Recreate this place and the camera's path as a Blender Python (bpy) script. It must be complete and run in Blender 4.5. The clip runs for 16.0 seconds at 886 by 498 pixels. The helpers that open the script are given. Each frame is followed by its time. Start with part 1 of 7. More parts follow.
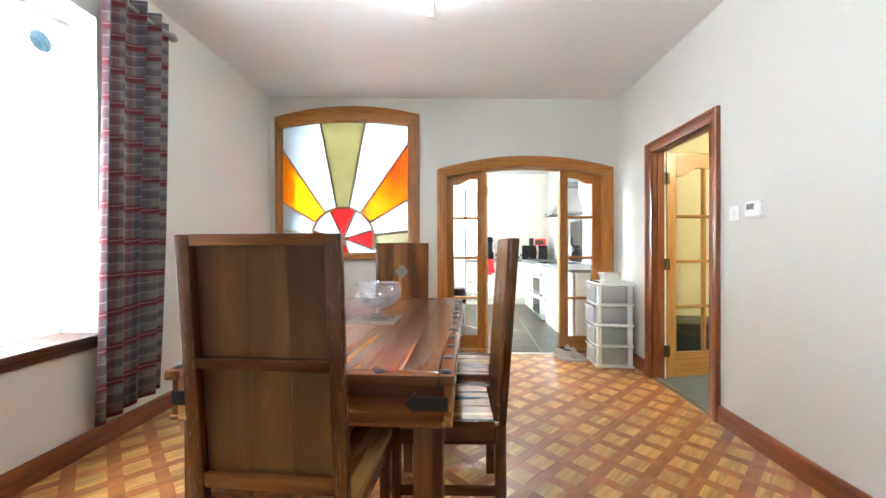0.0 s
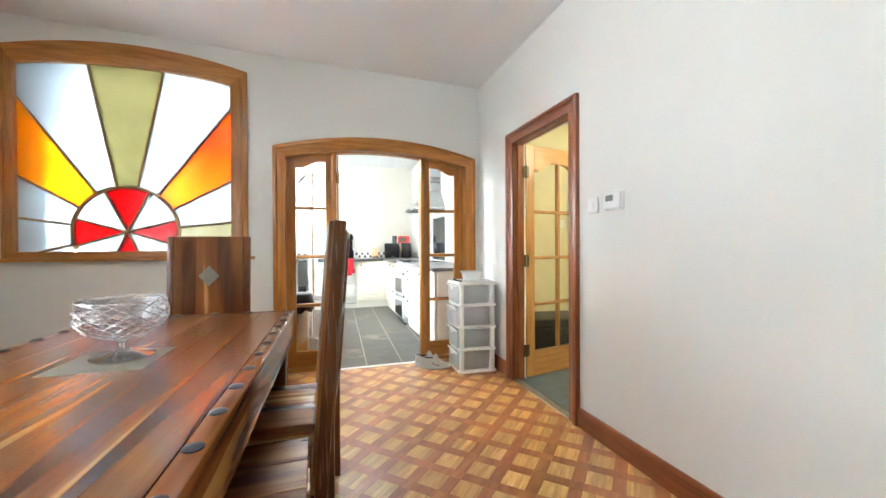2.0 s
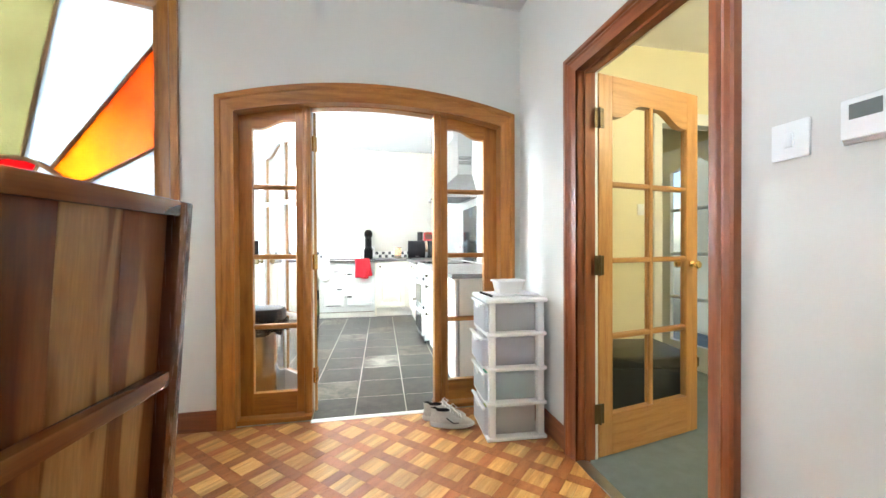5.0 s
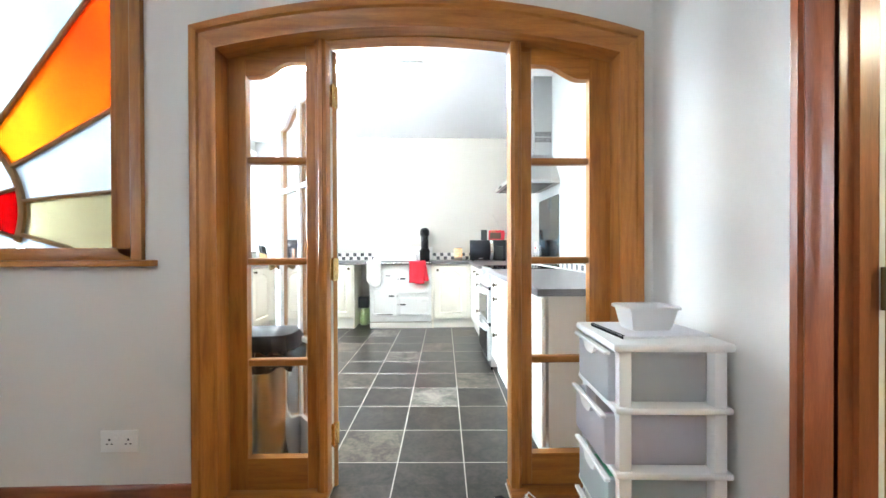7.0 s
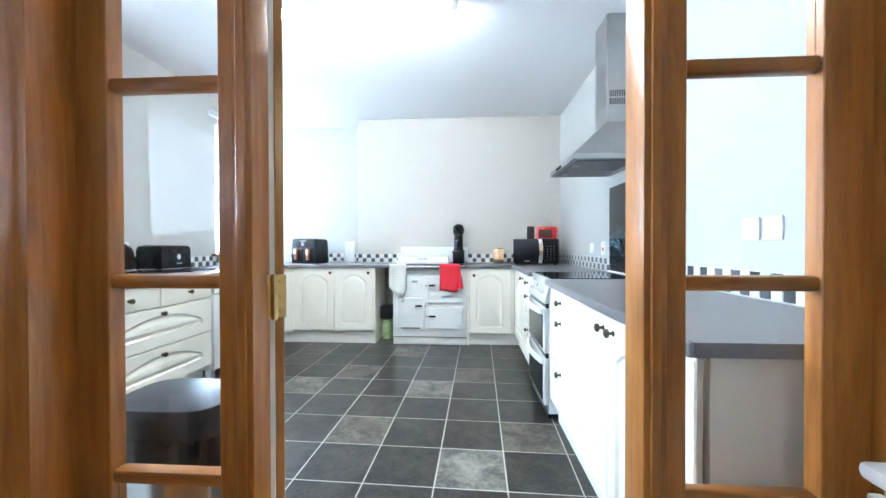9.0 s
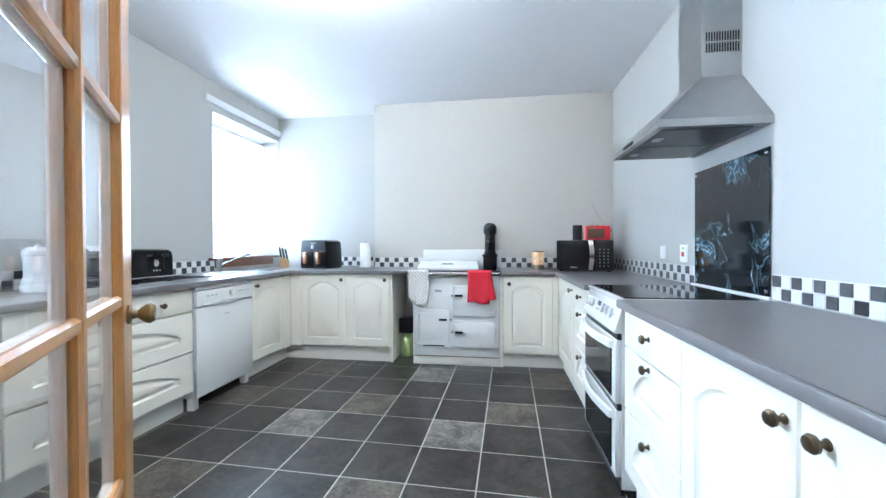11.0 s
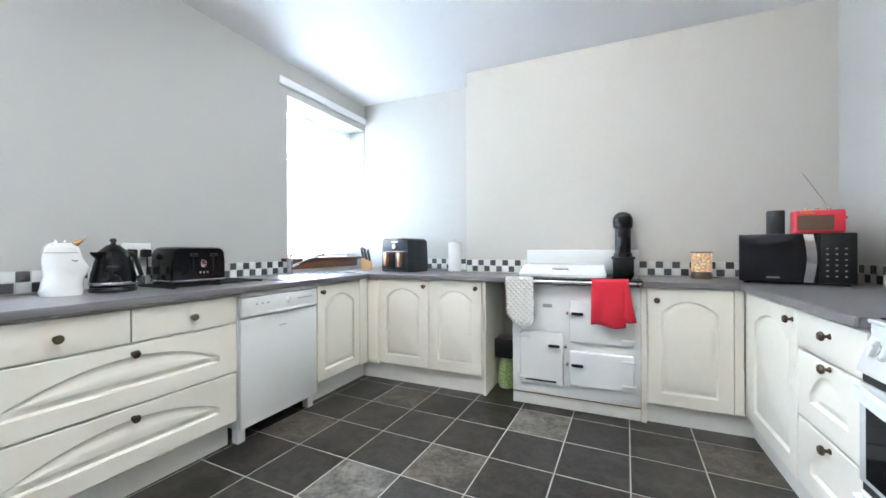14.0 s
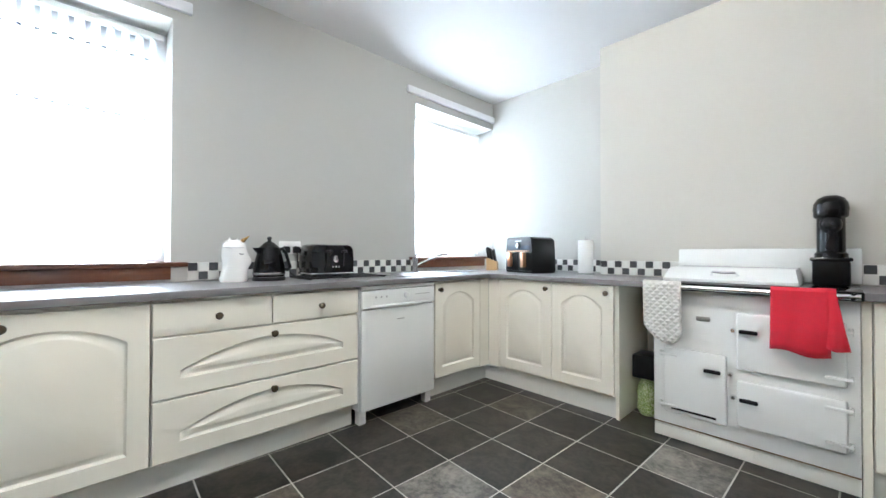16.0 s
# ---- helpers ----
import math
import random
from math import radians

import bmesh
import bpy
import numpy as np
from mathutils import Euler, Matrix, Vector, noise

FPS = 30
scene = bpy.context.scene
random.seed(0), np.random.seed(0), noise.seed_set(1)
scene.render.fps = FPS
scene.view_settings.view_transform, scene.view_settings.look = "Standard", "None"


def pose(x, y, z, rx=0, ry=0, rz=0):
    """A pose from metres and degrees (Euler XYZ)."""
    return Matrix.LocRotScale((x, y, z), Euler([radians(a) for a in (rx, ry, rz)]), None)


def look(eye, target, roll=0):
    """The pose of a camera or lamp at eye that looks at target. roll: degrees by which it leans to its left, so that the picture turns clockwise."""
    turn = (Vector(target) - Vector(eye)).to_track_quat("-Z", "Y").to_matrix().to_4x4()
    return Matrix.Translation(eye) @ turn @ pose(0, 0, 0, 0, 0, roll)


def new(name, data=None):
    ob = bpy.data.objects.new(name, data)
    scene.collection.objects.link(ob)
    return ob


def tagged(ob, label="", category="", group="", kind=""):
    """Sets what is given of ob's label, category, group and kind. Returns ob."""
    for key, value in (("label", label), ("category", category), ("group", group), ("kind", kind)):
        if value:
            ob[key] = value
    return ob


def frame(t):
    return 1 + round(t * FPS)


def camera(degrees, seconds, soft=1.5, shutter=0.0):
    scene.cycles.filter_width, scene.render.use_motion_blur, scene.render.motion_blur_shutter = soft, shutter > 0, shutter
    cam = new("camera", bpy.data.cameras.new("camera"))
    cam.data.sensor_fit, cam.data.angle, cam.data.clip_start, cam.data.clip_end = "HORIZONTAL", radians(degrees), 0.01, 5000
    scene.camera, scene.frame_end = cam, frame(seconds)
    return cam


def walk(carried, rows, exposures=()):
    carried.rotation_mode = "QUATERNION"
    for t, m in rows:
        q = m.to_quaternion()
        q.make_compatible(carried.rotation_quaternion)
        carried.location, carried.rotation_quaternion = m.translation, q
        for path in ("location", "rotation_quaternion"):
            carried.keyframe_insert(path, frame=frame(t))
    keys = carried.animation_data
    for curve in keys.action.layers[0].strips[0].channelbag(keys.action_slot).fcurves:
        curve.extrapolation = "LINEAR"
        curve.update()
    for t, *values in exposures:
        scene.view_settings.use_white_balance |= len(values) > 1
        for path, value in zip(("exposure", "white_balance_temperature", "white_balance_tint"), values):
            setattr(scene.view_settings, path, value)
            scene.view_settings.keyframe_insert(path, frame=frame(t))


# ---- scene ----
cam = camera(99.3, 16.0)
PATH = [
    (0, (0.909, 0.45, 1.156), (0.822, 2.448, 1.147), -0.2),
    (0.5, (0.953, 0.577, 1.154), (1.076, 2.574, 1.141), -0.1),
    (1, (1.005, 0.723, 1.15), (1.315, 2.699, 1.136), -0.3),
    (1.5, (1.052, 0.858, 1.135), (1.527, 2.801, 1.123), -0.3),
    (2, (1.098, 1.001, 1.127), (1.697, 2.909, 1.112), -0.3),
    (2.5, (1.161, 1.154, 1.113), (1.82, 3.042, 1.102), -0.3),
    (3, (1.253, 1.322, 1.105), (1.923, 3.206, 1.094), -0.4),
    (5.5, (1.613, 2.296, 1.101), (1.89, 4.277, 1.09), -0.3),
    (6, (1.632, 2.505, 1.09), (1.815, 4.497, 1.085), -0.3),
    (6.5, (1.637, 2.738, 1.1), (1.749, 4.734, 1.088), 0.0),
    (7, (1.661, 2.984, 1.1), (1.719, 4.983, 1.088), -0.2),
    (7.5, (1.708, 3.226, 1.105), (1.695, 5.225, 1.086), -0.3),
    (8, (1.713, 3.44, 1.093), (1.638, 5.438, 1.085), -0.1),
    (8.5, (1.685, 3.657, 1.104), (1.583, 5.654, 1.087), -0.1),
    (11, (1.62, 4.512, 1.143), (1.339, 6.492, 1.125), -0.2),
    (11.5, (1.597, 4.659, 1.147), (1.272, 6.632, 1.127), -0.2),
    (12, (1.582, 4.815, 1.141), (1.198, 6.778, 1.123), -0.2),
    (12.5, (1.567, 4.973, 1.129), (1.101, 6.918, 1.116), -0.2),
    (13, (1.544, 5.103, 1.124), (0.98, 7.021, 1.112), -0.3),
    (13.5, (1.507, 5.247, 1.124), (0.829, 7.129, 1.113), -0.2),
    (14, (1.481, 5.367, 1.109), (0.662, 7.192, 1.109), -0.2),
    (14.5, (1.523, 5.474, 1.096), (0.509, 7.198, 1.104), -0.3),
    (15, (1.579, 5.567, 1.081), (0.363, 7.155, 1.099), -0.4),
    (15.5, (1.583, 5.603, 1.072), (0.224, 7.071, 1.093), -0.1),
    (16, (1.589, 5.609, 1.07), (0.137, 6.984, 1.091), 0.1),
]
EXPOSURES = [(0, 1.4, 5950, 3), (3, 1.3, 5950, 2), (5.5, 1.38, 5800, 3), (7, 1.05, 5750, 5), (8.5, 0.64, 5250, 4), (11, 0.17, 5180, 6), (12.5, 0.17, 5350, 8), (14.5, 0.16, 5700, 8), (16, 0.05, 5850, 8)]
walk(cam, [(t, look(eye, target, roll)) for t, eye, target, roll in PATH], EXPOSURES)

# ---- world, sun, large lights ----
wd = bpy.data.worlds.new("sky")
scene.world = wd
wd.use_nodes = True
wn = wd.node_tree.nodes
sky = wn.new("ShaderNodeTexSky")
sky.sky_type, sky.sun_disc = "NISHITA", False
sky.sun_elevation, sky.sun_rotation = radians(38), radians(290)
wd.node_tree.links.new(sky.outputs[0], wn["Background"].inputs[0])
wn["Background"].inputs[1].default_value = 0.12

sun = new("sun", bpy.data.lights.new("sun", "SUN"))
sun.data.energy, sun.data.angle, sun.data.color = 1.2, radians(12), (1, 0.96, 0.9)
sun.matrix_world = look((-8, 3, 7), (0, 4, 0))


def window_light(name, x, y0, y1, z0, z1, watts, colour):
    """Daylight that enters through a window in the west wall."""
    la = bpy.data.lights.new(name, "AREA")
    la.shape, la.size, la.size_y, la.energy, la.color = "RECTANGLE", z1 - z0, y1 - y0, watts, colour
    ob = new(name, la)
    ob.matrix_world = Matrix.Translation((x, (y0 + y1) / 2, (z0 + z1) / 2)) @ Euler((0, radians(-90), 0)).to_matrix().to_4x4()
    return ob


window_light("daylight_dining", -1.66, 0.75, 2.75, 0.55, 2.6, 60, (0.93, 0.965, 1))
window_light("daylight_kitchen", -1.52, 4.75, 6.1, 0.9, 2.55, 540, (0.80, 0.91, 1))
window_light("daylight_kitchen_corner", -1.52, 7.77, 8.6, 0.9, 2.55, 210, (0.80, 0.91, 1))


# ---- materials ----
def nodes_of(m):
    m.use_nodes = True
    return m.node_tree.nodes, m.node_tree.links, m.node_tree.nodes["Principled BSDF"]


def rgb(c, k=1.0):
    return (min(1, c[0] * k), min(1, c[1] * k), min(1, c[2] * k), 1)


def mat(name, col, rough=0.5, metal=0.0, var=0.06, scale=6, bump=0.0, bscale=90, coat=0.0, each=0.0):
    """Paint, plastic, metal or cloth: a colour with soft stains, fine relief and uneven gloss."""
    m = bpy.data.materials.new(name)
    n, l, p = nodes_of(m)
    co = n.new("ShaderNodeTexCoord")
    big = n.new("ShaderNodeTexNoise")
    big.inputs["Scale"].default_value, big.inputs["Detail"].default_value = scale, 5
    l.new(co.outputs["Object"], big.inputs["Vector"])
    mix = n.new("ShaderNodeMix")
    mix.data_type = "RGBA"
    mix.inputs[6].default_value, mix.inputs[7].default_value = rgb(col, 1 - var), rgb(col, 1 + var)
    l.new(big.outputs[0], mix.inputs[0])
    out = mix.outputs[2]
    if each:
        info = n.new("ShaderNodeObjectInfo")
        hsv = n.new("ShaderNodeHueSaturation")
        ran = n.new("ShaderNodeMapRange")
        ran.inputs[3].default_value, ran.inputs[4].default_value = 1 - each, 1 + each
        l.new(info.outputs["Random"], ran.inputs[0])
        l.new(ran.outputs[0], hsv.inputs["Value"])
        l.new(out, hsv.inputs["Color"])
        out = hsv.outputs[0]
    l.new(out, p.inputs["Base Color"])
    gl = n.new("ShaderNodeMapRange")
    gl.inputs[3].default_value, gl.inputs[4].default_value = max(0.02, rough * 0.85), min(1, rough * 1.15)
    l.new(big.outputs[0], gl.inputs[0])
    l.new(gl.outputs[0], p.inputs["Roughness"])
    p.inputs["Metallic"].default_value = metal
    p.inputs["Coat Weight"].default_value = coat
    if bump:
        fine = n.new("ShaderNodeTexNoise")
        fine.inputs["Scale"].default_value, fine.inputs["Detail"].default_value = bscale, 4
        l.new(co.outputs["Object"], fine.inputs["Vector"])
        bu = n.new("ShaderNodeBump")
        bu.inputs["Strength"].default_value, bu.inputs["Distance"].default_value = bump, 0.004
        l.new(fine.outputs[0], bu.inputs["Height"])
        l.new(bu.outputs[0], p.inputs["Normal"])
    return m


def wood(name, stops, axis="z", size=5.0, rough=0.35, stretch=9.0, twist=1.0, coat=0.0, each=0.15, fine=1.0, relief=0.15):
    """Wood with streaked figure along one axis; stops are (place, colour) of the figure."""
    m = bpy.data.materials.new(name)
    n, l, p = nodes_of(m)
    co, info = n.new("ShaderNodeTexCoord"), n.new("ShaderNodeObjectInfo")
    shift = n.new("ShaderNodeVectorMath")
    shift.operation = "ADD"
    mul = n.new("ShaderNodeMath")
    mul.operation = "MULTIPLY"
    mul.inputs[1].default_value = 37.0
    l.new(info.outputs["Random"], mul.inputs[0])
    l.new(co.outputs["Object"], shift.inputs[0])
    l.new(mul.outputs[0], shift.inputs[1])
    mp = n.new("ShaderNodeMapping")
    mp.inputs["Scale"].default_value = [1 if a == axis else stretch for a in "xyz"]
    l.new(shift.outputs[0], mp.inputs["Vector"])
    fig = n.new("ShaderNodeTexNoise")
    fig.inputs["Scale"].default_value, fig.inputs["Detail"].default_value = size / 4, 3
    fig.inputs["Distortion"].default_value = twist
    l.new(mp.outputs[0], fig.inputs["Vector"])
    ramp = n.new("ShaderNodeValToRGB")
    e = ramp.color_ramp.elements
    e[0].position, e[0].color = stops[0][0], (*stops[0][1], 1)
    e[1].position, e[1].color = stops[-1][0], (*stops[-1][1], 1)
    for pos, c in stops[1:-1]:
        e.new(pos).color = (*c, 1)
    l.new(fig.outputs[0], ramp.inputs[0])
    grain = n.new("ShaderNodeTexNoise")
    grain.inputs["Scale"].default_value, grain.inputs["Detail"].default_value = size * 3.2, 6
    mp2 = n.new("ShaderNodeMapping")
    mp2.inputs["Scale"].default_value = [1 if a == axis else stretch * fine for a in "xyz"]
    l.new(shift.outputs[0], mp2.inputs["Vector"])
    l.new(mp2.outputs[0], grain.inputs["Vector"])
    gr = n.new("ShaderNodeMapRange")
    gr.inputs[1].default_value, gr.inputs[2].default_value = 0.3, 0.7
    gr.inputs[3].default_value, gr.inputs[4].default_value = 0.86, 1.07
    l.new(grain.outputs[0], gr.inputs[0])
    hsv = n.new("ShaderNodeHueSaturation")
    l.new(ramp.outputs[0], hsv.inputs["Color"])
    val = n.new("ShaderNodeMath")
    val.operation = "MULTIPLY"
    ran = n.new("ShaderNodeMapRange")
    ran.inputs[3].default_value, ran.inputs[4].default_value = 1 - each, 1 + each
    l.new(info.outputs["Random"], ran.inputs[0])
    l.new(gr.outputs[0], val.inputs[0])
    l.new(ran.outputs[0], val.inputs[1])
    l.new(val.outputs[0], hsv.inputs["Value"])
    l.new(hsv.outputs[0], p.inputs["Base Color"])
    ro = n.new("ShaderNodeMapRange")
    ro.inputs[3].default_value, ro.inputs[4].default_value = rough * 0.8, rough * 1.35
    l.new(grain.outputs[0], ro.inputs[0])
    l.new(ro.outputs[0], p.inputs["Roughness"])
    p.inputs["Coat Weight"].default_value, p.inputs["Coat Roughness"].default_value = coat, 0.15
    bu = n.new("ShaderNodeBump")
    bu.inputs["Strength"].default_value, bu.inputs["Distance"].default_value = relief, 0.002
    l.new(grain.outputs[0], bu.inputs["Height"])
    l.new(bu.outputs[0], p.inputs["Normal"])
    return m


def slate(name, dark, light, rough):
    """Riven slate-look tile: clouds, scuffs and speckle, shifted from tile to tile."""
    m = bpy.data.materials.new(name)
    n, l, p = nodes_of(m)
    co, info = n.new("ShaderNodeTexCoord"), n.new("ShaderNodeObjectInfo")
    ad, mu = n.new("ShaderNodeVectorMath"), n.new("ShaderNodeMath")
    mu.operation = "MULTIPLY"
    mu.inputs[1].default_value = 53
    l.new(info.outputs["Random"], mu.inputs[0])
    l.new(co.outputs["Object"], ad.inputs[0])
    l.new(mu.outputs[0], ad.inputs[1])
    big, fine, ramp = n.new("ShaderNodeTexNoise"), n.new("ShaderNodeTexNoise"), n.new("ShaderNodeMapRange")
    big.inputs["Scale"].default_value, big.inputs["Detail"].default_value, big.inputs["Distortion"].default_value = 7, 9, 0.8
    big.inputs["Roughness"].default_value = 0.68
    fine.inputs["Scale"].default_value, fine.inputs["Detail"].default_value = 45, 6
    ramp.inputs[1].default_value, ramp.inputs[2].default_value = 0.36, 0.68
    mix, spk = n.new("ShaderNodeMix"), n.new("ShaderNodeMath")
    mix.data_type = "RGBA"
    mix.inputs[6].default_value, mix.inputs[7].default_value = (*dark, 1), (*light, 1)
    for k in (big, fine):
        l.new(ad.outputs[0], k.inputs["Vector"])
    l.new(big.outputs[0], ramp.inputs[0])
    spk.operation = "MULTIPLY_ADD"
    spk.inputs[1].default_value = 1.6
    half = n.new("ShaderNodeMath")
    half.operation = "SUBTRACT"
    half.inputs[1].default_value = 0.5
    l.new(fine.outputs[0], half.inputs[0])
    l.new(half.outputs[0], spk.inputs[0])
    l.new(ramp.outputs[0], spk.inputs[2])
    spk.use_clamp = True
    l.new(spk.outputs[0], mix.inputs[0])
    l.new(mix.outputs[2], p.inputs["Base Color"])
    rr = n.new("ShaderNodeMapRange")
    rr.inputs[3].default_value, rr.inputs[4].default_value = rough * 0.8, rough * 1.5
    l.new(fine.outputs[0], rr.inputs[0])
    l.new(rr.outputs[0], p.inputs["Roughness"])
    bu = n.new("ShaderNodeBump")
    bu.inputs["Strength"].default_value, bu.inputs["Distance"].default_value = 0.14, 0.003
    l.new(fine.outputs[0], bu.inputs["Height"])
    l.new(bu.outputs[0], p.inputs["Normal"])
    return m


def sheen(n, l):
    """How much a pane mirrors: little when seen square on, much along its face."""
    lw, pw, ma = n.new("ShaderNodeLayerWeight"), n.new("ShaderNodeMath"), n.new("ShaderNodeMath")
    lw.inputs[0].default_value = 0.5
    pw.operation, ma.operation = "POWER", "MULTIPLY_ADD"
    pw.inputs[1].default_value = 5
    ma.inputs[1].default_value, ma.inputs[2].default_value = 0.75, 0.03
    l.new(lw.outputs["Facing"], pw.inputs[0])
    l.new(pw.outputs[0], ma.inputs[0])
    return ma.outputs[0]


def clear_glass(name, tint=(1, 1, 1), rough=0.0):
    m = bpy.data.materials.new(name)
    n, l, p = nodes_of(m)
    n.remove(p)
    tr, gl, mx = (n.new(k) for k in ("ShaderNodeBsdfTransparent", "ShaderNodeBsdfGlossy", "ShaderNodeMixShader"))
    tr.inputs[0].default_value = (*tint, 1)
    gl.inputs["Roughness"].default_value = rough
    l.new(sheen(n, l), mx.inputs[0])
    l.new(tr.outputs[0], mx.inputs[1])
    l.new(gl.outputs[0], mx.inputs[2])
    l.new(mx.outputs[0], n["Material Output"].inputs[0])
    return m


def stained(name, a, b, clear=0.35, hub=None):
    """Mottled sheet glass: part clear, part cloudy, its colour running from a to b."""
    m = bpy.data.materials.new(name)
    n, l, p = nodes_of(m)
    co, no, rp = n.new("ShaderNodeTexCoord"), n.new("ShaderNodeTexNoise"), n.new("ShaderNodeMix")
    rp.data_type = "RGBA"
    rp.inputs[6].default_value, rp.inputs[7].default_value = (*a, 1), (*b, 1)
    no.inputs["Scale"].default_value, no.inputs["Detail"].default_value = 2.2, 2
    l.new(co.outputs["Object"], no.inputs["Vector"])
    mr = n.new("ShaderNodeMapRange")
    mr.inputs[1].default_value, mr.inputs[2].default_value = 0.35, 0.65
    l.new(no.outputs[0], mr.inputs[0])
    l.new(mr.outputs[0], rp.inputs[0])
    if hub:
        di, mr2, su = n.new("ShaderNodeVectorMath"), n.new("ShaderNodeMapRange"), n.new("ShaderNodeMath")
        di.operation, su.operation = "DISTANCE", "MULTIPLY_ADD"
        di.inputs[1].default_value = hub
        l.new(co.outputs["Object"], di.inputs[0])
        mr2.inputs[1].default_value, mr2.inputs[2].default_value = 0.95, 0.4
        l.new(di.outputs["Value"], mr2.inputs[0])
        su.inputs[1].default_value = 0.35
        su.use_clamp = True
        l.new(mr.outputs[0], su.inputs[0])
        l.new(mr2.outputs[0], su.inputs[2])
        l.new(su.outputs[0], rp.inputs[0])
    tl, tr, gl = n.new("ShaderNodeBsdfTranslucent"), n.new("ShaderNodeBsdfTransparent"), n.new("ShaderNodeBsdfGlossy")
    for k in (tl, tr):
        l.new(rp.outputs[2], k.inputs[0])
    gl.inputs["Roughness"].default_value = 0.12
    fine, bu = n.new("ShaderNodeTexNoise"), n.new("ShaderNodeBump")
    fine.inputs["Scale"].default_value = 70
    bu.inputs["Strength"].default_value, bu.inputs["Distance"].default_value = 0.4, 0.003
    l.new(co.outputs["Object"], fine.inputs["Vector"])
    l.new(fine.outputs[0], bu.inputs["Height"])
    l.new(bu.outputs[0], gl.inputs["Normal"])
    l.new(bu.outputs[0], tl.inputs["Normal"])
    m1, m2 = n.new("ShaderNodeMixShader"), n.new("ShaderNodeMixShader")
    m1.inputs[0].default_value = clear
    l.new(tl.outputs[0], m1.inputs[1])
    l.new(tr.outputs[0], m1.inputs[2])
    l.new(sheen(n, l), m2.inputs[0])
    l.new(m1.outputs[0], m2.inputs[1])
    l.new(gl.outputs[0], m2.inputs[2])
    l.new(m2.outputs[0], n["Material Output"].inputs[0])
    n.remove(p)
    return m


def glow(name, col, power):
    m = bpy.data.materials.new(name)
    n, l, p = nodes_of(m)
    p.inputs["Base Color"].default_value = (*col, 1)
    p.inputs["Emission Color"].default_value = (*col, 1)
    p.inputs["Emission Strength"].default_value = power
    return m


def veil(name, col, through_part=0.45):
    """Thin white cloth or plastic that lets light through."""
    m = bpy.data.materials.new(name)
    n, l, p = nodes_of(m)
    tl, mx = n.new("ShaderNodeBsdfTranslucent"), n.new("ShaderNodeMixShader")
    tl.inputs[0].default_value = (*col, 1)
    p.inputs["Base Color"].default_value, p.inputs["Roughness"].default_value = (*col, 1), 0.6
    mx.inputs[0].default_value = through_part
    l.new(p.outputs[0], mx.inputs[1])
    l.new(tl.outputs[0], mx.inputs[2])
    l.new(mx.outputs[0], n["Material Output"].inputs[0])
    return m


M_WALL = mat("dining_wall_paint", (0.68, 0.662, 0.615), 0.75, var=0.02, scale=1.2, bump=0.12, bscale=160)
M_KWALL = mat("kitchen_wall_paint", (0.505, 0.497, 0.47), 0.75, var=0.02, scale=1.2, bump=0.12, bscale=160)
M_BREAST = mat("beige_chimney_breast_paint", (0.58, 0.553, 0.50), 0.75, var=0.02, scale=1.2, bump=0.12, bscale=160)
M_CEIL = mat("ceiling_paint", (0.84, 0.83, 0.83), 0.85, var=0.02, scale=1.5, bump=0.15, bscale=120)
M_HWALL = mat("hall_wall_paint", (0.80, 0.74, 0.52), 0.75, var=0.03, scale=1.2, bump=0.1)
M_WHITE = mat("white_gloss_paint", (0.82, 0.82, 0.80), 0.3, var=0.03, scale=4, bump=0.04, bscale=40)
M_REVEAL = mat("white_reveal_paint", (0.84, 0.85, 0.86), 0.6, var=0.02)
OAK = [(0.25, (0.26, 0.090, 0.014)), (0.5, (0.375, 0.145, 0.024)), (0.8, (0.46, 0.195, 0.038))]
M_OAK_Z = wood("golden_oak_upright", OAK, "z", 14, 0.32, 12, 0.6, 0.15)
M_OAK_X = wood("golden_oak_level", OAK, "x", 14, 0.32, 12, 0.6, 0.15)
RED = [(0.25, (0.17, 0.042, 0.013)), (0.5, (0.245, 0.068, 0.02)), (0.8, (0.32, 0.10, 0.032))]
M_RED_Z = wood("mahogany_stain_upright", RED, "z", 12, 0.3, 12, 0.5, 0.2)
M_RED_Y = wood("mahogany_stain_along", RED, "y", 12, 0.3, 12, 0.5, 0.2)
M_RED_X = wood("mahogany_stain_across", RED, "x", 12, 0.3, 12, 0.5, 0.2)
PINE = [(0.25, (0.36, 0.16, 0.042)), (0.5, (0.46, 0.225, 0.066)), (0.8, (0.53, 0.285, 0.095))]
M_PINE_Z = wood("honey_pine_upright", PINE, "z", 14, 0.28, 14, 0.5, 0.25, 0.08)
M_PINE_X = wood("honey_pine_level", PINE, "x", 14, 0.28, 14, 0.5, 0.25, 0.08)
SHEESHAM = [(0.25, (0.038, 0.011, 0.003)), (0.38, (0.088, 0.026, 0.007)), (0.48, (0.165, 0.055, 0.014)), (0.60, (0.215, 0.080, 0.022)), (0.625, (0.38, 0.19, 0.06)), (0.78, (0.46, 0.26, 0.10))]
PANEL = [(0.25, (0.050, 0.019, 0.005)), (0.42, (0.105, 0.043, 0.012)), (0.58, (0.160, 0.070, 0.020)), (0.68, (0.205, 0.098, 0.030)), (0.8, (0.30, 0.165, 0.06))]
M_SH_Y = wood("sheesham_along", SHEESHAM, "y", 3.0, 0.24, 15, 0.22, 0.25, 0.2, 2.0, 0.0)
M_SH_X = wood("sheesham_across", SHEESHAM, "x", 3.0, 0.22, 14, 0.25, 0.25, 0.2, 2.0, 0.0)
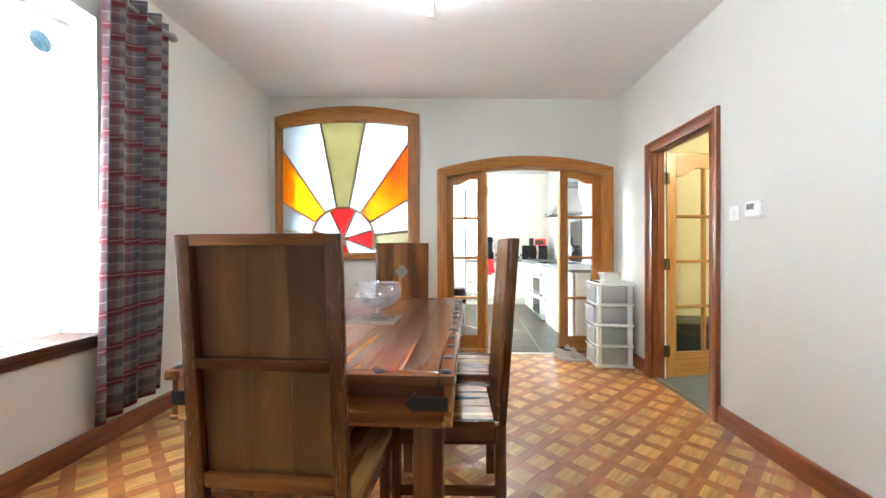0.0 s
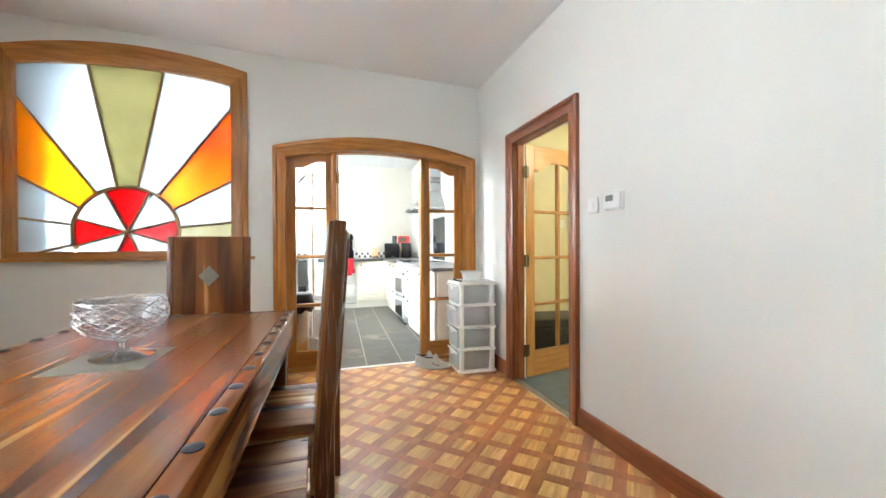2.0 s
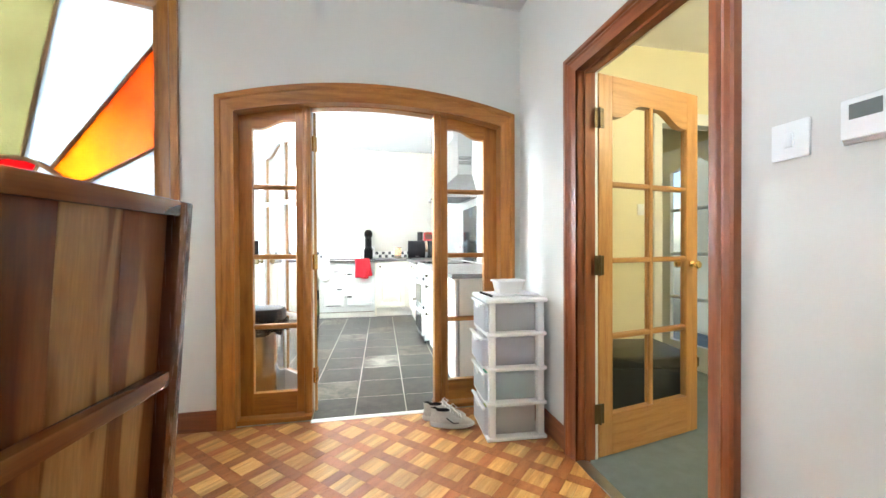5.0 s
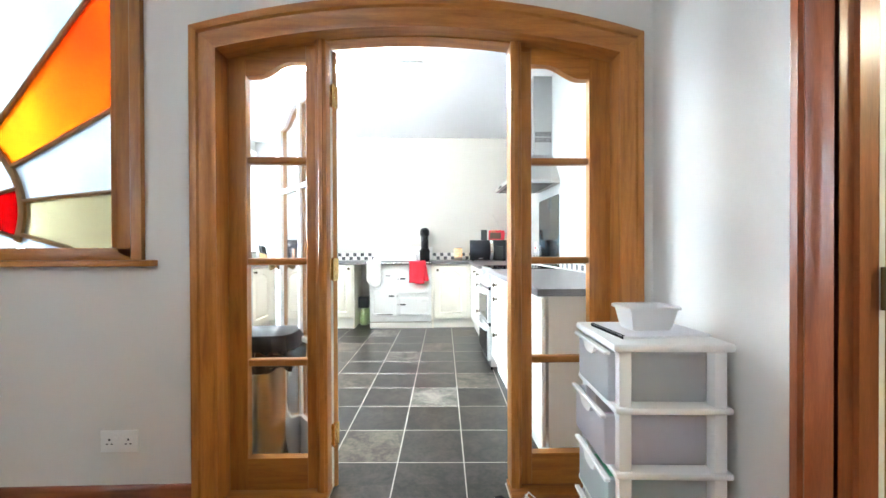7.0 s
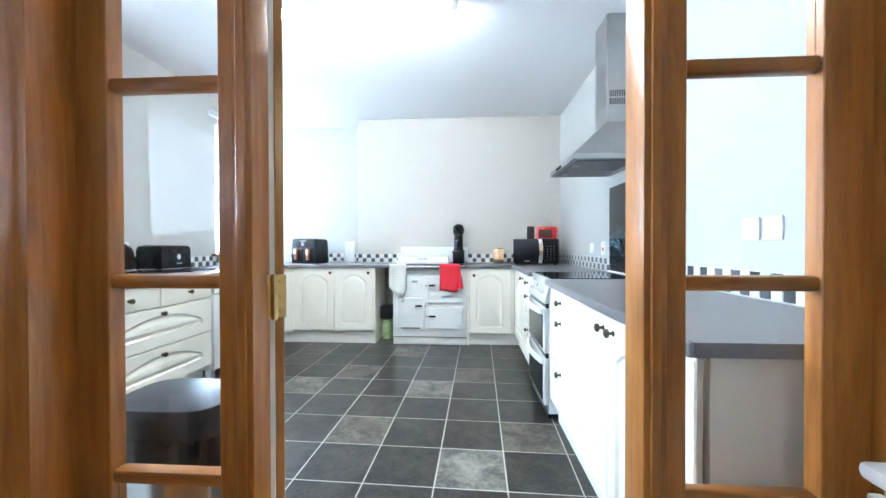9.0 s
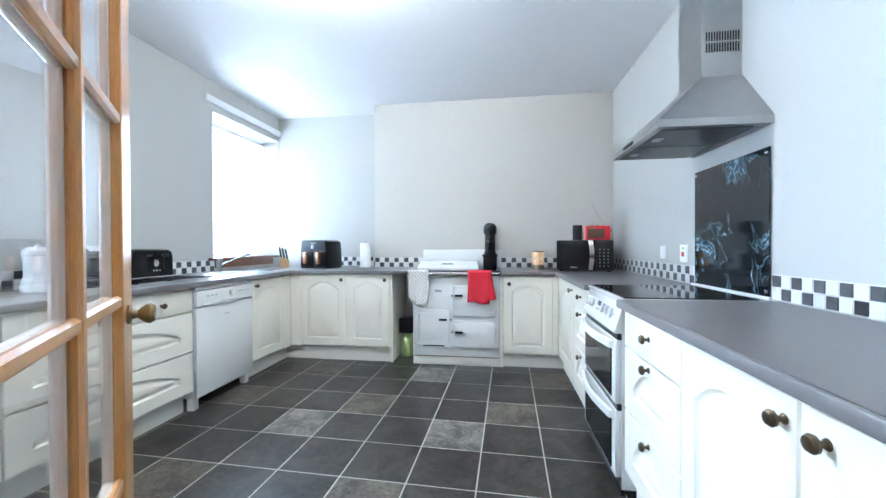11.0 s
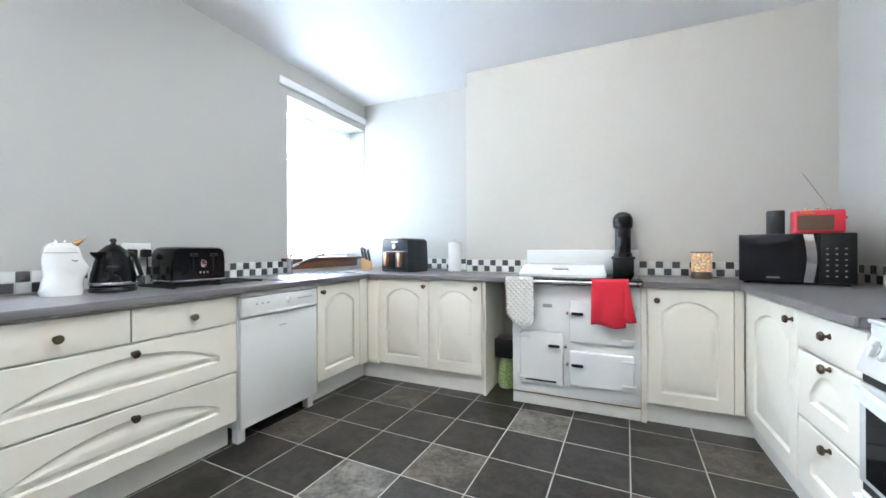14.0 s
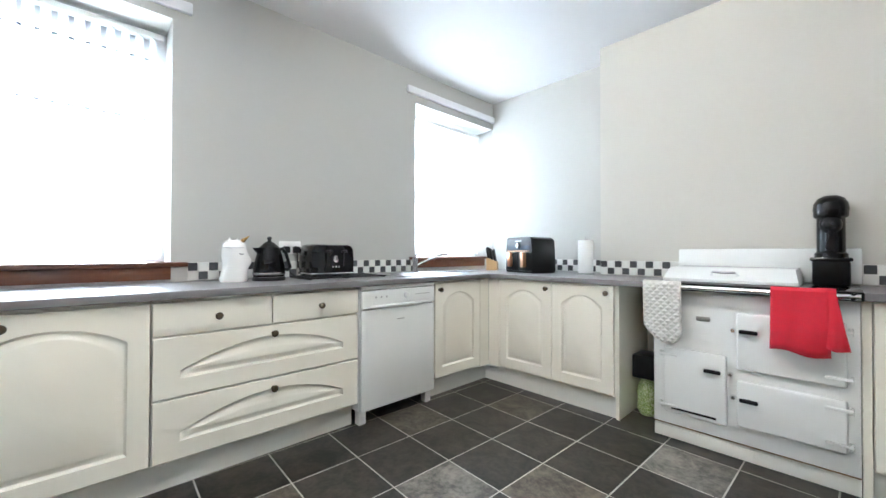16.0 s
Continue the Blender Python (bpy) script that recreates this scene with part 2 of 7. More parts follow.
M_SH_Z = wood("sheesham_upright", SHEESHAM, "z", 3.0, 0.22, 12, 0.3, 0.25, 0.2, 2.0, 0.0)
M_SH_POST = wood("sheesham_post", [(0.25, (0.040, 0.012, 0.0035)), (0.5, (0.105, 0.032, 0.008)), (0.8, (0.175, 0.060, 0.016))], "z", 3.4, 0.24, 11, 0.3, 0.1, 0.15, 2.0, 0.0)
M_SH_PANEL = wood("sheesham_panel", PANEL, "z", 5.0, 0.3, 5, 0.9, 0.1, 0.12, 3.0, 0.0)
for m_ in (M_SH_X, M_SH_Y, M_SH_Z):
    m_.node_tree.nodes["Principled BSDF"].inputs["Specular IOR Level"].default_value = 0.35
    for k_ in list(m_.node_tree.nodes["Principled BSDF"].inputs["Roughness"].links):
        m_.node_tree.links.remove(k_)
    m_.node_tree.nodes["Principled BSDF"].inputs["Roughness"].default_value = 0.26
    m_.node_tree.nodes["Principled BSDF"].inputs["Coat Weight"].default_value = 0.1
M_LATH = wood("light_oak_parquet", [(0.25, (0.42, 0.20, 0.058)), (0.5, (0.58, 0.32, 0.105)), (0.78, (0.70, 0.44, 0.175))], "y", 26, 0.28, 9, 0.4, 0.25, 0.22)
M_BAND = wood("red_brown_parquet", [(0.25, (0.25, 0.075, 0.022)), (0.5, (0.36, 0.122, 0.036)), (0.8, (0.46, 0.185, 0.062))], "y", 20, 0.28, 5, 0.4, 0.25, 0.2)
M_SLATE = mat("slate_inlay", (0.16, 0.145, 0.105), 0.5, var=0.3, scale=30, bump=0.3)
M_IRON = mat("black_iron", (0.02, 0.02, 0.022), 0.45, 0.6, var=0.2, scale=40, bump=0.2)
M_BRASS = mat("polished_brass", (0.72, 0.50, 0.20), 0.22, 1.0, var=0.1, scale=20)
M_AGED = mat("tarnished_brass", (0.26, 0.19, 0.095), 0.34, 1.0, var=0.3, scale=60)
M_HINGE = mat("dark_aged_brass", (0.11, 0.082, 0.045), 0.42, 1.0, var=0.4, scale=60)
M_OLDBRASS = mat("antique_brass", (0.12, 0.092, 0.058), 0.35, 1.0, var=0.25, scale=60)
M_CHROME = mat("chrome", (0.78, 0.78, 0.80), 0.12, 1.0, var=0.03)
M_STEEL = mat("brushed_steel", (0.43, 0.42, 0.41), 0.32, 1.0, var=0.08, scale=20)
M_GLASS = clear_glass("window_glass")
M_PLASTIC = mat("white_plastic", (0.84, 0.84, 0.82), 0.35, var=0.02)
M_BLACK = mat("black_plastic", (0.009, 0.009, 0.010), 0.3, var=0.15, scale=10)
M_BLACKGLASS = mat("black_glass", (0.008, 0.008, 0.01), 0.06, var=0.1)
M_CREAM = mat("cream_cabinet_foil", (0.88, 0.835, 0.725), 0.38, var=0.025, scale=3, bump=0.03, bscale=200)
M_PLINTH = mat("cream_plinth", (0.78, 0.76, 0.70), 0.5, var=0.06, scale=5)
M_TOP = mat("grey_laminate_worktop", (0.165, 0.155, 0.155), 0.35, var=0.12, scale=25, bump=0.05, bscale=300)
M_KNOB = mat("silver_white_plastic", (0.72, 0.72, 0.71), 0.28, 0.2, var=0.04)
M_BINSTEEL = mat("polished_bin_steel", (0.66, 0.67, 0.68), 0.24, 1.0, var=0.06, scale=12)
M_ENAMEL = mat("white_enamel", (0.82, 0.82, 0.80), 0.18, var=0.03, scale=5, coat=0.3)
M_BLKENAMEL = mat("black_enamel", (0.007, 0.007, 0.008), 0.14, var=0.2, scale=8, bump=0.05, bscale=30)
for m_ in (M_BLACK, M_BLACKGLASS, M_BLKENAMEL):
    m_.node_tree.nodes["Principled BSDF"].inputs["Specular IOR Level"].default_value = 0.26
M_TILE = slate("dark_slate_tile", (0.0085, 0.0072, 0.006), (0.050, 0.042, 0.033), 0.29)
M_TILE_M = slate("brown_grey_slate_tile", (0.032, 0.026, 0.019), (0.150, 0.126, 0.096), 0.34)
M_TILE_L = slate("worn_grey_slate_tile", (0.066, 0.060, 0.051), (0.24, 0.22, 0.185), 0.4)
for m_ in (M_TILE, M_TILE_M, M_TILE_L):
    m_.node_tree.nodes["Principled BSDF"].inputs["Specular IOR Level"].default_value = 0.34
M_GROUT = mat("pale_grout", (0.47, 0.445, 0.40), 0.85, var=0.15, scale=20, bump=0.2)
M_MOS_W = mat("white_mosaic_tile", (0.78, 0.77, 0.74), 0.22, var=0.08, scale=30, each=0.06)
M_MOSBED = mat("white_tile_grout", (0.72, 0.70, 0.66), 0.8, var=0.1, scale=20, bump=0.2)
M_MOS_B = mat("charcoal_mosaic_tile", (0.07, 0.07, 0.075), 0.3, var=0.3, scale=40, each=0.35)
M_CARPET = mat("grey_blue_carpet", (0.15, 0.18, 0.19), 0.95, var=0.25, scale=14, bump=0.6, bscale=250)
M_LEATHER = mat("black_leatherette", (0.018, 0.018, 0.02), 0.42, var=0.2, scale=20, bump=0.15, bscale=150)
M_TUB = veil("frosted_plastic", (0.70, 0.695, 0.72), 0.5)


def thinned(m, share):
    """Lets part of the light straight through a frosted material."""
    n, l = m.node_tree.nodes, m.node_tree.links
    end = n["Material Output"].inputs[0]
    tr, mx = n.new("ShaderNodeBsdfTransparent"), n.new("ShaderNodeMixShader")
    mx.inputs[0].default_value = share
    l.new(end.links[0].from_socket, mx.inputs[1])
    l.new(tr.outputs[0], mx.inputs[2])
    l.new(mx.outputs[0], end)


thinned(M_TUB, 0.16)
M_BLIND = veil("white_blind_cloth", (0.9, 0.9, 0.9), 0.6)
M_REDCLOTH = mat("red_terry_cloth", (0.50, 0.012, 0.028), 0.9, var=0.15, scale=30, bump=0.6, bscale=220)
M_GREYCLOTH = mat("quilted_grey_cotton", (0.72, 0.69, 0.64), 0.9, var=0.08, scale=30, bump=0.4, bscale=150)


def quilt(m, pitch):
    """Diamond quilting as relief on a cloth that hangs in the x-z plane."""
    n, l, p = nodes_of(m)
    co, hs = n.new("ShaderNodeTexCoord"), []
    for sgn in (1, -1):
        mp, wv = n.new("ShaderNodeMapping"), n.new("ShaderNodeTexWave")
        mp.inputs["Scale"].default_value = (sgn, 0, 1)
        wv.bands_direction = "DIAGONAL"
        wv.inputs["Scale"].default_value, wv.inputs["Distortion"].default_value = 0.31 / pitch, 0.6
        l.new(co.outputs["Object"], mp.inputs["Vector"])
        l.new(mp.outputs[0], wv.inputs["Vector"])
        hs.append(wv)
    mu, bu = n.new("ShaderNodeMath"), n.new("ShaderNodeBump")
    mu.operation = "MINIMUM"
    l.new(hs[0].outputs["Fac"], mu.inputs[0])
    l.new(hs[1].outputs["Fac"], mu.inputs[1])
    bu.inputs["Strength"].default_value, bu.inputs["Distance"].default_value = 0.9, 0.006
    l.new(mu.outputs[0], bu.inputs["Height"])
    l.new(bu.outputs[0], p.inputs["Normal"])


quilt(M_GREYCLOTH, 0.018)
M_PAPER = mat("white_paper", (0.86, 0.86, 0.85), 0.8, var=0.03, scale=12)
M_DARKWOOD = wood("dark_window_board", [(0.25, (0.075, 0.022, 0.009)), (0.5, (0.115, 0.035, 0.014)), (0.8, (0.165, 0.055, 0.02))], "y", 10, 0.3, 10, 0.5, 0.2)
M_TUBE = glow("lit_tube", (1, 0.94, 0.84), 232)
M_TUBE_D = glow("lit_tube_dining", (0.97, 0.98, 1), 32)


# ---- mesh helpers ----
def merge(*bms):
    out = bms[0]
    for b in bms[1:]:
        me = bpy.data.meshes.new("tmp")
        b.to_mesh(me)
        b.free()
        out.from_mesh(me)
        bpy.data.meshes.remove(me)
    return out


def box(x0, x1, y0, y1, z0, z1, r=0.0, seg=2):
    bm = bmesh.new()
    vs = bmesh.ops.create_cube(bm, size=1)["verts"]
    for v in vs:
        v.co = Vector((x0 + (v.co.x + 0.5) * (x1 - x0), y0 + (v.co.y + 0.5) * (y1 - y0), z0 + (v.co.z + 0.5) * (z1 - z0)))
    if r > 0:
        bmesh.ops.bevel(bm, geom=bm.edges[:], offset=r, segments=seg, affect="EDGES", profile=0.5, clamp_overlap=True)
    return bm


def turned(bm, m):
    bmesh.ops.transform(bm, matrix=m, verts=bm.verts)
    return bm


def lathe(profile, n=24, at=(0, 0, 0), axis="z"):
    """A body of revolution through (radius, height) pairs."""
    bm = bmesh.new()
    rings = []
    for r, z in profile:
        if r < 1e-6:
            rings.append([bm.verts.new((0, 0, z))])
        else:
            rings.append([bm.verts.new((r * math.cos(2 * math.pi * i / n), r * math.sin(2 * math.pi * i / n), z)) for i in range(n)])
    for a, b in zip(rings, rings[1:]):
        for i in range(n):
            j = (i + 1) % n
            if len(a) == 1 and len(b) > 1:
                bm.faces.new((a[0], b[j], b[i]))
            elif len(b) == 1 and len(a) > 1:
                bm.faces.new((a[i], a[j], b[0]))
            elif len(a) > 1:
                bm.faces.new((a[i], a[j], b[j], b[i]))
    for ring in (rings[0], rings[-1]):
        if len(ring) > 1:
            bm.faces.new(ring)
    if axis == "x":
        turned(bm, Matrix.Rotation(radians(90), 4, "Y"))
    elif axis == "y":
        turned(bm, Matrix.Rotation(radians(90), 4, "X"))
    elif axis == "-y":
        turned(bm, Matrix.Rotation(radians(90), 4, "X"))
    bmesh.ops.recalc_face_normals(bm, faces=bm.faces)
    return turned(bm, Matrix.Translation(at))


def cyl(r, z0, z1, n=20, at=(0, 0, 0), axis="z", c=0.0):
    c = min(c, r * 0.5)
    prof = [(r, z0), (r, z1)] if not c else [(r - c, z0), (r, z0 + c), (r, z1 - c), (r - c, z1)]
    return lathe(prof, n, at, axis)


def tube(pts, r, n=8):
    bm = bmesh.new()
    pts = [Vector(p) for p in pts]
    rings = []
    for i, p in enumerate(pts):
        d = (pts[min(i + 1, len(pts) - 1)] - pts[max(i - 1, 0)]).normalized()
        a = d.orthogonal().normalized() if not rings else (prev - d * prev.dot(d)).normalized()
        prev = a
        b = d.cross(a)
        rings.append([bm.verts.new(p + r * (a * math.cos(2 * math.pi * k / n) + b * math.sin(2 * math.pi * k / n))) for k in range(n)])
    for s, e in zip(rings, rings[1:]):
        for k in range(n):
            bm.faces.new((s[k], s[(k + 1) % n], e[(k + 1) % n], e[k]))
    bm.faces.new(rings[0])
    bm.faces.new(rings[-1])
    bmesh.ops.recalc_face_normals(bm, faces=bm.faces)
    return bm


def prism(poly, y0, y1):
    """A polygon of (x, z), drawn out from y0 to y1."""
    bm = bmesh.new()
    a = [bm.verts.new((x, y0, z)) for x, z in poly]
    b = [bm.verts.new((x, y1, z)) for x, z in poly]
    bm.faces.new(a)
    bm.faces.new(b)
    for i in range(len(poly)):
        j = (i + 1) % len(poly)
        bm.faces.new((a[i], a[j], b[j], b[i]))
    bmesh.ops.recalc_face_normals(bm, faces=bm.faces)
    return bm


def strips(loops, closed=True, caps=False):
    """Skins a row of loops with the same number of points."""
    bm = bmesh.new()
    rows = [[bm.verts.new(p) for p in lp] for lp in loops]
    n = len(rows[0])
    for a, b in zip(rows, rows[1:]):
        for i in range(n if closed else n - 1):
            j = (i + 1) % n
            bm.faces.new((a[i], a[j], b[j], b[i]))
    if caps:
        bm.faces.new(rows[0])
        bm.faces.new(rows[-1])
    bmesh.ops.recalc_face_normals(bm, faces=bm.faces)
    return bm


def mesh_of(bm, name, material, sharp=35):
    me = bpy.data.meshes.new(name)
    bm.to_mesh(me)
    bm.free()
    me.materials.append(material)
    me.polygons.foreach_set("use_smooth", [True] * len(me.polygons))
    me.set_sharp_from_angle(angle=radians(sharp))
    return me


def part(name, bm, material, parent, label=""):
    ob = new(name, mesh_of(bm, name, material))
    ob.parent = parent
    return tagged(ob, label) if label else ob


def thing(name, label, category, x=0, y=0, z=0, rz=0, group=""):
    ob = new(name)
    ob.matrix_world = pose(x, y, z, 0, 0, rz)
    ob.empty_display_size = 0.1
    return tagged(ob, label, category, group)


def single(name, bm, material, label, category, x=0, y=0, z=0, rz=0, group=""):
    ob = new(name, mesh_of(bm, name, material))
    ob.matrix_world = pose(x, y, z, 0, 0, rz)
    return tagged(ob, label, category, group)


def structure(name, bm, material, label, category="wall"):
    return tagged(new(name, mesh_of(bm, name, material)), label, category, "", "structure")


def arch(xl, xr, zb, zc, za, n=20):
    """Up the left side, along a shallow arch and down the right side, as (x, z)."""
    pts = [(xl, zb)]
    for i in range(n + 1):
        u = i / n
        pts.append((xl + (xr - xl) * u, zc + (za - zc) * (1 - (2 * u - 1) ** 2)))
    return pts + [(xr, zb)]


def blend(a, b, u):
    return [(p[0] + (q[0] - p[0]) * u, p[1] + (q[1] - p[1]) * u) for p, q in zip(a, b)]


def moulding(outer, inner, steps, face="y", at=0.0, closed=False):
    """A frame between two outlines; steps are (share of the way in, place across the wall)."""
    loops = []
    for u, d in steps:
        line = blend(outer, inner, u)
        loops.append([(x, at + d, z) if face == "y" else (at + d, x, z) for x, z in line])
    return strips(loops, closed)


def holed(axis, a0, a1, u0, u1, z0, z1, holes):
    """A straight wall from a0 to a1 in thickness and u0 to u1 in length, with square openings (u0, u1, z0, z1)."""
    cuts = sorted({u0, u1, *[h[0] for h in holes], *[h[1] for h in holes]})
    parts = []
    for s, e in zip(cuts, cuts[1:]):
        mid, lows = (s + e) / 2, z0
        for h in sorted((h for h in holes if h[0] < mid < h[1]), key=lambda h: h[2]):
            if h[2] > lows:
                parts.append((s, e, lows, h[2]))
            lows = h[3]
        if lows < z1:
            parts.append((s, e, lows, z1))
    bms = [box(a0, a1, s, e, b, t) if axis == "x" else box(s, e, a0, a1, b, t) for s, e, b, t in parts]
    return merge(*bms)


# bright overcast distance outside the windows
bd = box(-3.2, -3.15, -4, 13, -3, 7)
tagged(new("backdrop", mesh_of(bd, "backdrop", glow("overcast_distance", (0.95, 0.98, 1), 4))), "bright overcast sky outside the windows", "backdrop", "", "structure")


# ---- the setting: dining room, kitchen, hall ----
DX0, DX1, DY0, DY1, DH = -1.2, 2.61, -0.7, 4.577, 2.87
KX0, KX1, KY0, KY1, KH = -1.06, 2.81, 4.72, 8.88, 2.72
structure("wall_west_dining", holed("x", DX0 - 0.34, DX0, DY0, DY1, 0, DH, [(0.85, 2.56, 0.64, 2.5)]), M_WALL, "warm white plastered dining wall with a window")
structure("wall_south", box(DX0 - 0.34, DX1 + 0.09, DY0 - 0.15, DY0, 0, DH), M_WALL, "warm white plastered end wall")
structure("wall_east_dining", holed("x", DX1, DX1 + 0.09, DY0, DY1, 0, DH, [(3.05, 3.86, 0, 2.0)]), M_WALL, "warm white plastered wall with a doorway")
structure("ceiling_dining", prism([(DX0 - 0.34, 2.852), (DX1 + 0.09, 2.733), (DX1 + 0.09, 2.95), (DX0 - 0.34, 2.95)], DY0 + 0.002, DY1 - 0.002), M_CEIL, "white painted dining ceiling", "ceiling")

SG_O = arch(-1.14, 0.475, 1.035, 2.61, 2.717)
SG_I = arch(-1.07, 0.345, 1.10, 2.495, 2.553)
DD_O = arch(0.669, 2.56, 0, 2.008, 2.142)
DD_I = arch(0.769, 2.465, 0, 1.925, 2.024)


def partition():
    """The wall between the rooms, open under two shallow arches."""
    a, b = DY1, KY0
    bms = [box(DX0, -1.10, a, b, 0, DH), box(-1.10, 0.41, a, b, 0, 1.06), box(0.41, 0.72, a, b, 0, DH), box(2.51, KX1, a, b, 0, DH)]
    for line in (arch(-1.10, 0.41, 0, 2.56, 2.64, 24), arch(0.72, 2.51, 0, 1.97, 2.09, 24)):
        for p, q in zip(line[1:-1], line[2:-1]):
            bms.append(prism([p, q, (q[0], DH), (p[0], DH)], a, b))
    return merge(*bms)


structure("wall_partition", partition(), M_WALL, "warm white wall with arched window and arched doorway")
structure("wall_west_kitchen", holed("x", KX0 - 0.32, KX0, KY0, KY1 + 0.15, 0, KH, [(4.88, 5.96, 1.0, 2.425), (7.77, 8.874, 1.02, 2.435)]), M_KWALL, "pale grey kitchen wall with two windows")
structure("wall_north_kitchen", box(KX0, KX1, KY1, KY1 + 0.15, 0, KH), M_KWALL, "pale grey kitchen end wall")
structure("chimney_breast", box(0.266, KX1, 8.605, KY1, 0, KH), M_BREAST, "warm beige plastered chimney breast")
structure("wall_east_kitchen", box(KX1, KX1 + 0.13, KY0, KY1, 0, KH), M_KWALL, "pale grey kitchen wall")
structure("ceiling_kitchen", box(KX0 - 0.32, KX1 + 0.13, KY0, KY1 + 0.15, KH, KH + 0.1), M_CEIL, "white painted kitchen ceiling", "ceiling")
structure("wall_hall_east", holed("x", 4.46, 4.58, 1.6, 5.8, 0, 2.6, [(4.64, 5.42, 0, 2.0)]), M_HWALL, "cream painted hall wall with a doorway")
structure("wall_hall_north", box(2.94, 4.46, 5.68, 5.8, 0, 2.6), M_HWALL, "cream painted hall end wall")
structure("wall_hall_end", holed("y", 4.60, 4.70, 2.98, 4.46, 0, 2.6, [(3.76, 4.42, 0, 2.04)]), M_HWALL, "cream painted hall wall with a doorway")
structure("wall_hall_west", box(2.94, 2.98, 4.72, 5.68, 0, 2.6), M_HWALL, "cream painted hall wall")
structure("wall_hall_lobby", box(2.70, 2.98, 4.577, 4.72, 0, 2.6), M_HWALL, "cream painted hall corner")
structure("wall_hall_skin", holed("x", 2.702, 2.71, 1.6, 4.577, 0, 2.6, [(3.0, 3.9, 0, 2.05)]), M_HWALL, "cream painted hall side of the dining wall")
structure("wall_hall_south", box(2.70, 4.58, 1.48, 1.6, 0, 2.6), M_HWALL, "cream painted hall wall")
structure("wall_room_beyond", box(5.6, 5.7, 4.2, 6.2, 0, 2.6), M_HWALL, "cream wall of the room beyond")
structure("ceiling_hall", box(2.70, 5.7, 1.48, 6.2, 2.6, 2.7), M_CEIL, "white hall ceiling", "ceiling")
structure("floor_hall", box(2.61, 5.7, 1.48, 6.2, -0.06, -0.002), M_CARPET, "grey-blue flecked hall carpet", "carpet")

FLOOR_D = structure("floor_dining", box(DX0, DX1, DY0, DY1, -0.06, -0.0035), M_BAND, "woven-pattern oak parquet floor", "floor")
FLOOR_K = structure("floor_kitchen", box(KX0, KX1, DY1 + 0.02, KY1, -0.06, -0.0007), M_GROUT, "dark slate-look tile floor with pale grout", "floor")


# skirtings
def skirting(name, u0, u1, axis, at, out, material):
    prof = [(0, 0), (0.02, 0), (0.02, 0.085), (0.016, 0.098), (0.016, 0.104), (0.008, 0.118), (0, 0.118)]
    loops = [[((at + out * d, u, z) if axis == "y" else (u, at + out * d, z)) for d, z in prof] for u in (u0, u1)]
    structure(name, strips(loops, True, True), material, "red-brown stained moulded skirting board", "skirting")


skirting("baseboard_west", DY0, DY1, "y", DX0, 1, M_RED_Y)
skirting("baseboard_east_near", DY0, 2.98, "y", DX1, -1, M_RED_Y)
skirting("baseboard_east_far", 3.93, DY1 - 0.02, "y", DX1, -1, M_RED_Y)
skirting("baseboard_partition", DX0 + 0.02, 0.668, "x", DY1, -1, M_RED_X)
skirting("baseboard_partition_end", 2.562, DX1 - 0.02, "x", DY1, -1, M_RED_X)
skirting("baseboard_south", DX0 + 0.02, DX1 - 0.02, "x", DY0, 1, M_RED_X)

# ---- stained glass window between the rooms ----
sgw = tagged(thing("stained_glass_window", "arched oak-framed sunburst stained glass window", "window"), kind="structure")
SG_STEPS = [(0, 0.03), (0, -0.022), (0.12, -0.026), (0.3, -0.026), (0.36, -0.018), (0.75, -0.018), (0.84, -0.012), (1, -0.008), (1, 0.07)]


def frame_parts(parent, outer, inner, steps, face, at, upright, level, name):
    """Two sides and a head, mitred where they meet."""
    for a, b, m, nm in ((0, 2, upright, "_side"), (1, len(outer) - 1, level, "_head"), (len(outer) - 2, len(outer), upright, "_side")):
        part(name + nm, moulding(outer[a:b], inner[a:b], steps, face, at), m, parent)


frame_parts(sgw, SG_O, SG_I, SG_STEPS, "y", DY1, M_OAK_Z, M_OAK_X, "frame")
part("bottom_rail", box(-1.14, 0.475, DY1 - 0.018, DY1 + 0.07, 1.05, 1.10, 0.003), M_OAK_X, sgw)
part("sill", box(-1.16, 0.525, DY1 - 0.045, DY1 + 0.02, 1.024, 1.05, 0.006), M_OAK_X, sgw, "oak sill board with rounded nose")
HUB, RING, GY = Vector((-0.395, 1.255)), 0.352, DY1 + 0.03


def rim(deg):
    """How far the glass reaches from the hub at an angle from upright."""
    d, r = Vector((math.sin(radians(deg)), math.cos(radians(deg)))), 0.05
    while r < 2:
        p = HUB + d * r
        u = (p.x + 1.07) / 1.415
        if p.x < -1.075 or p.x > 0.35 or p.y < 1.098 or p.y > 2.5 + 0.058 * (1 - (2 * u - 1) ** 2):
            break
        r += 0.004
    return r


def sector(a0, a1, r0, r1):
    """A flat glass piece between two angles; r1 None reaches the frame."""
    k = max(3, int((a1 - a0) / 1.5))
    angs = [a0 + (a1 - a0) * i / k for i in range(k + 1)]
    at = lambda a, r: (HUB.x + r * math.sin(radians(a)), HUB.y + r * math.cos(radians(a)))
    outer = [at(a, min(r1 or 9, rim(a))) for a in angs]
    inner = [at(a, min(r0, rim(a))) for a in reversed(angs)] if r0 > 0 else [tuple(HUB)]
    return prism(outer + inner, GY, GY + 0.005)


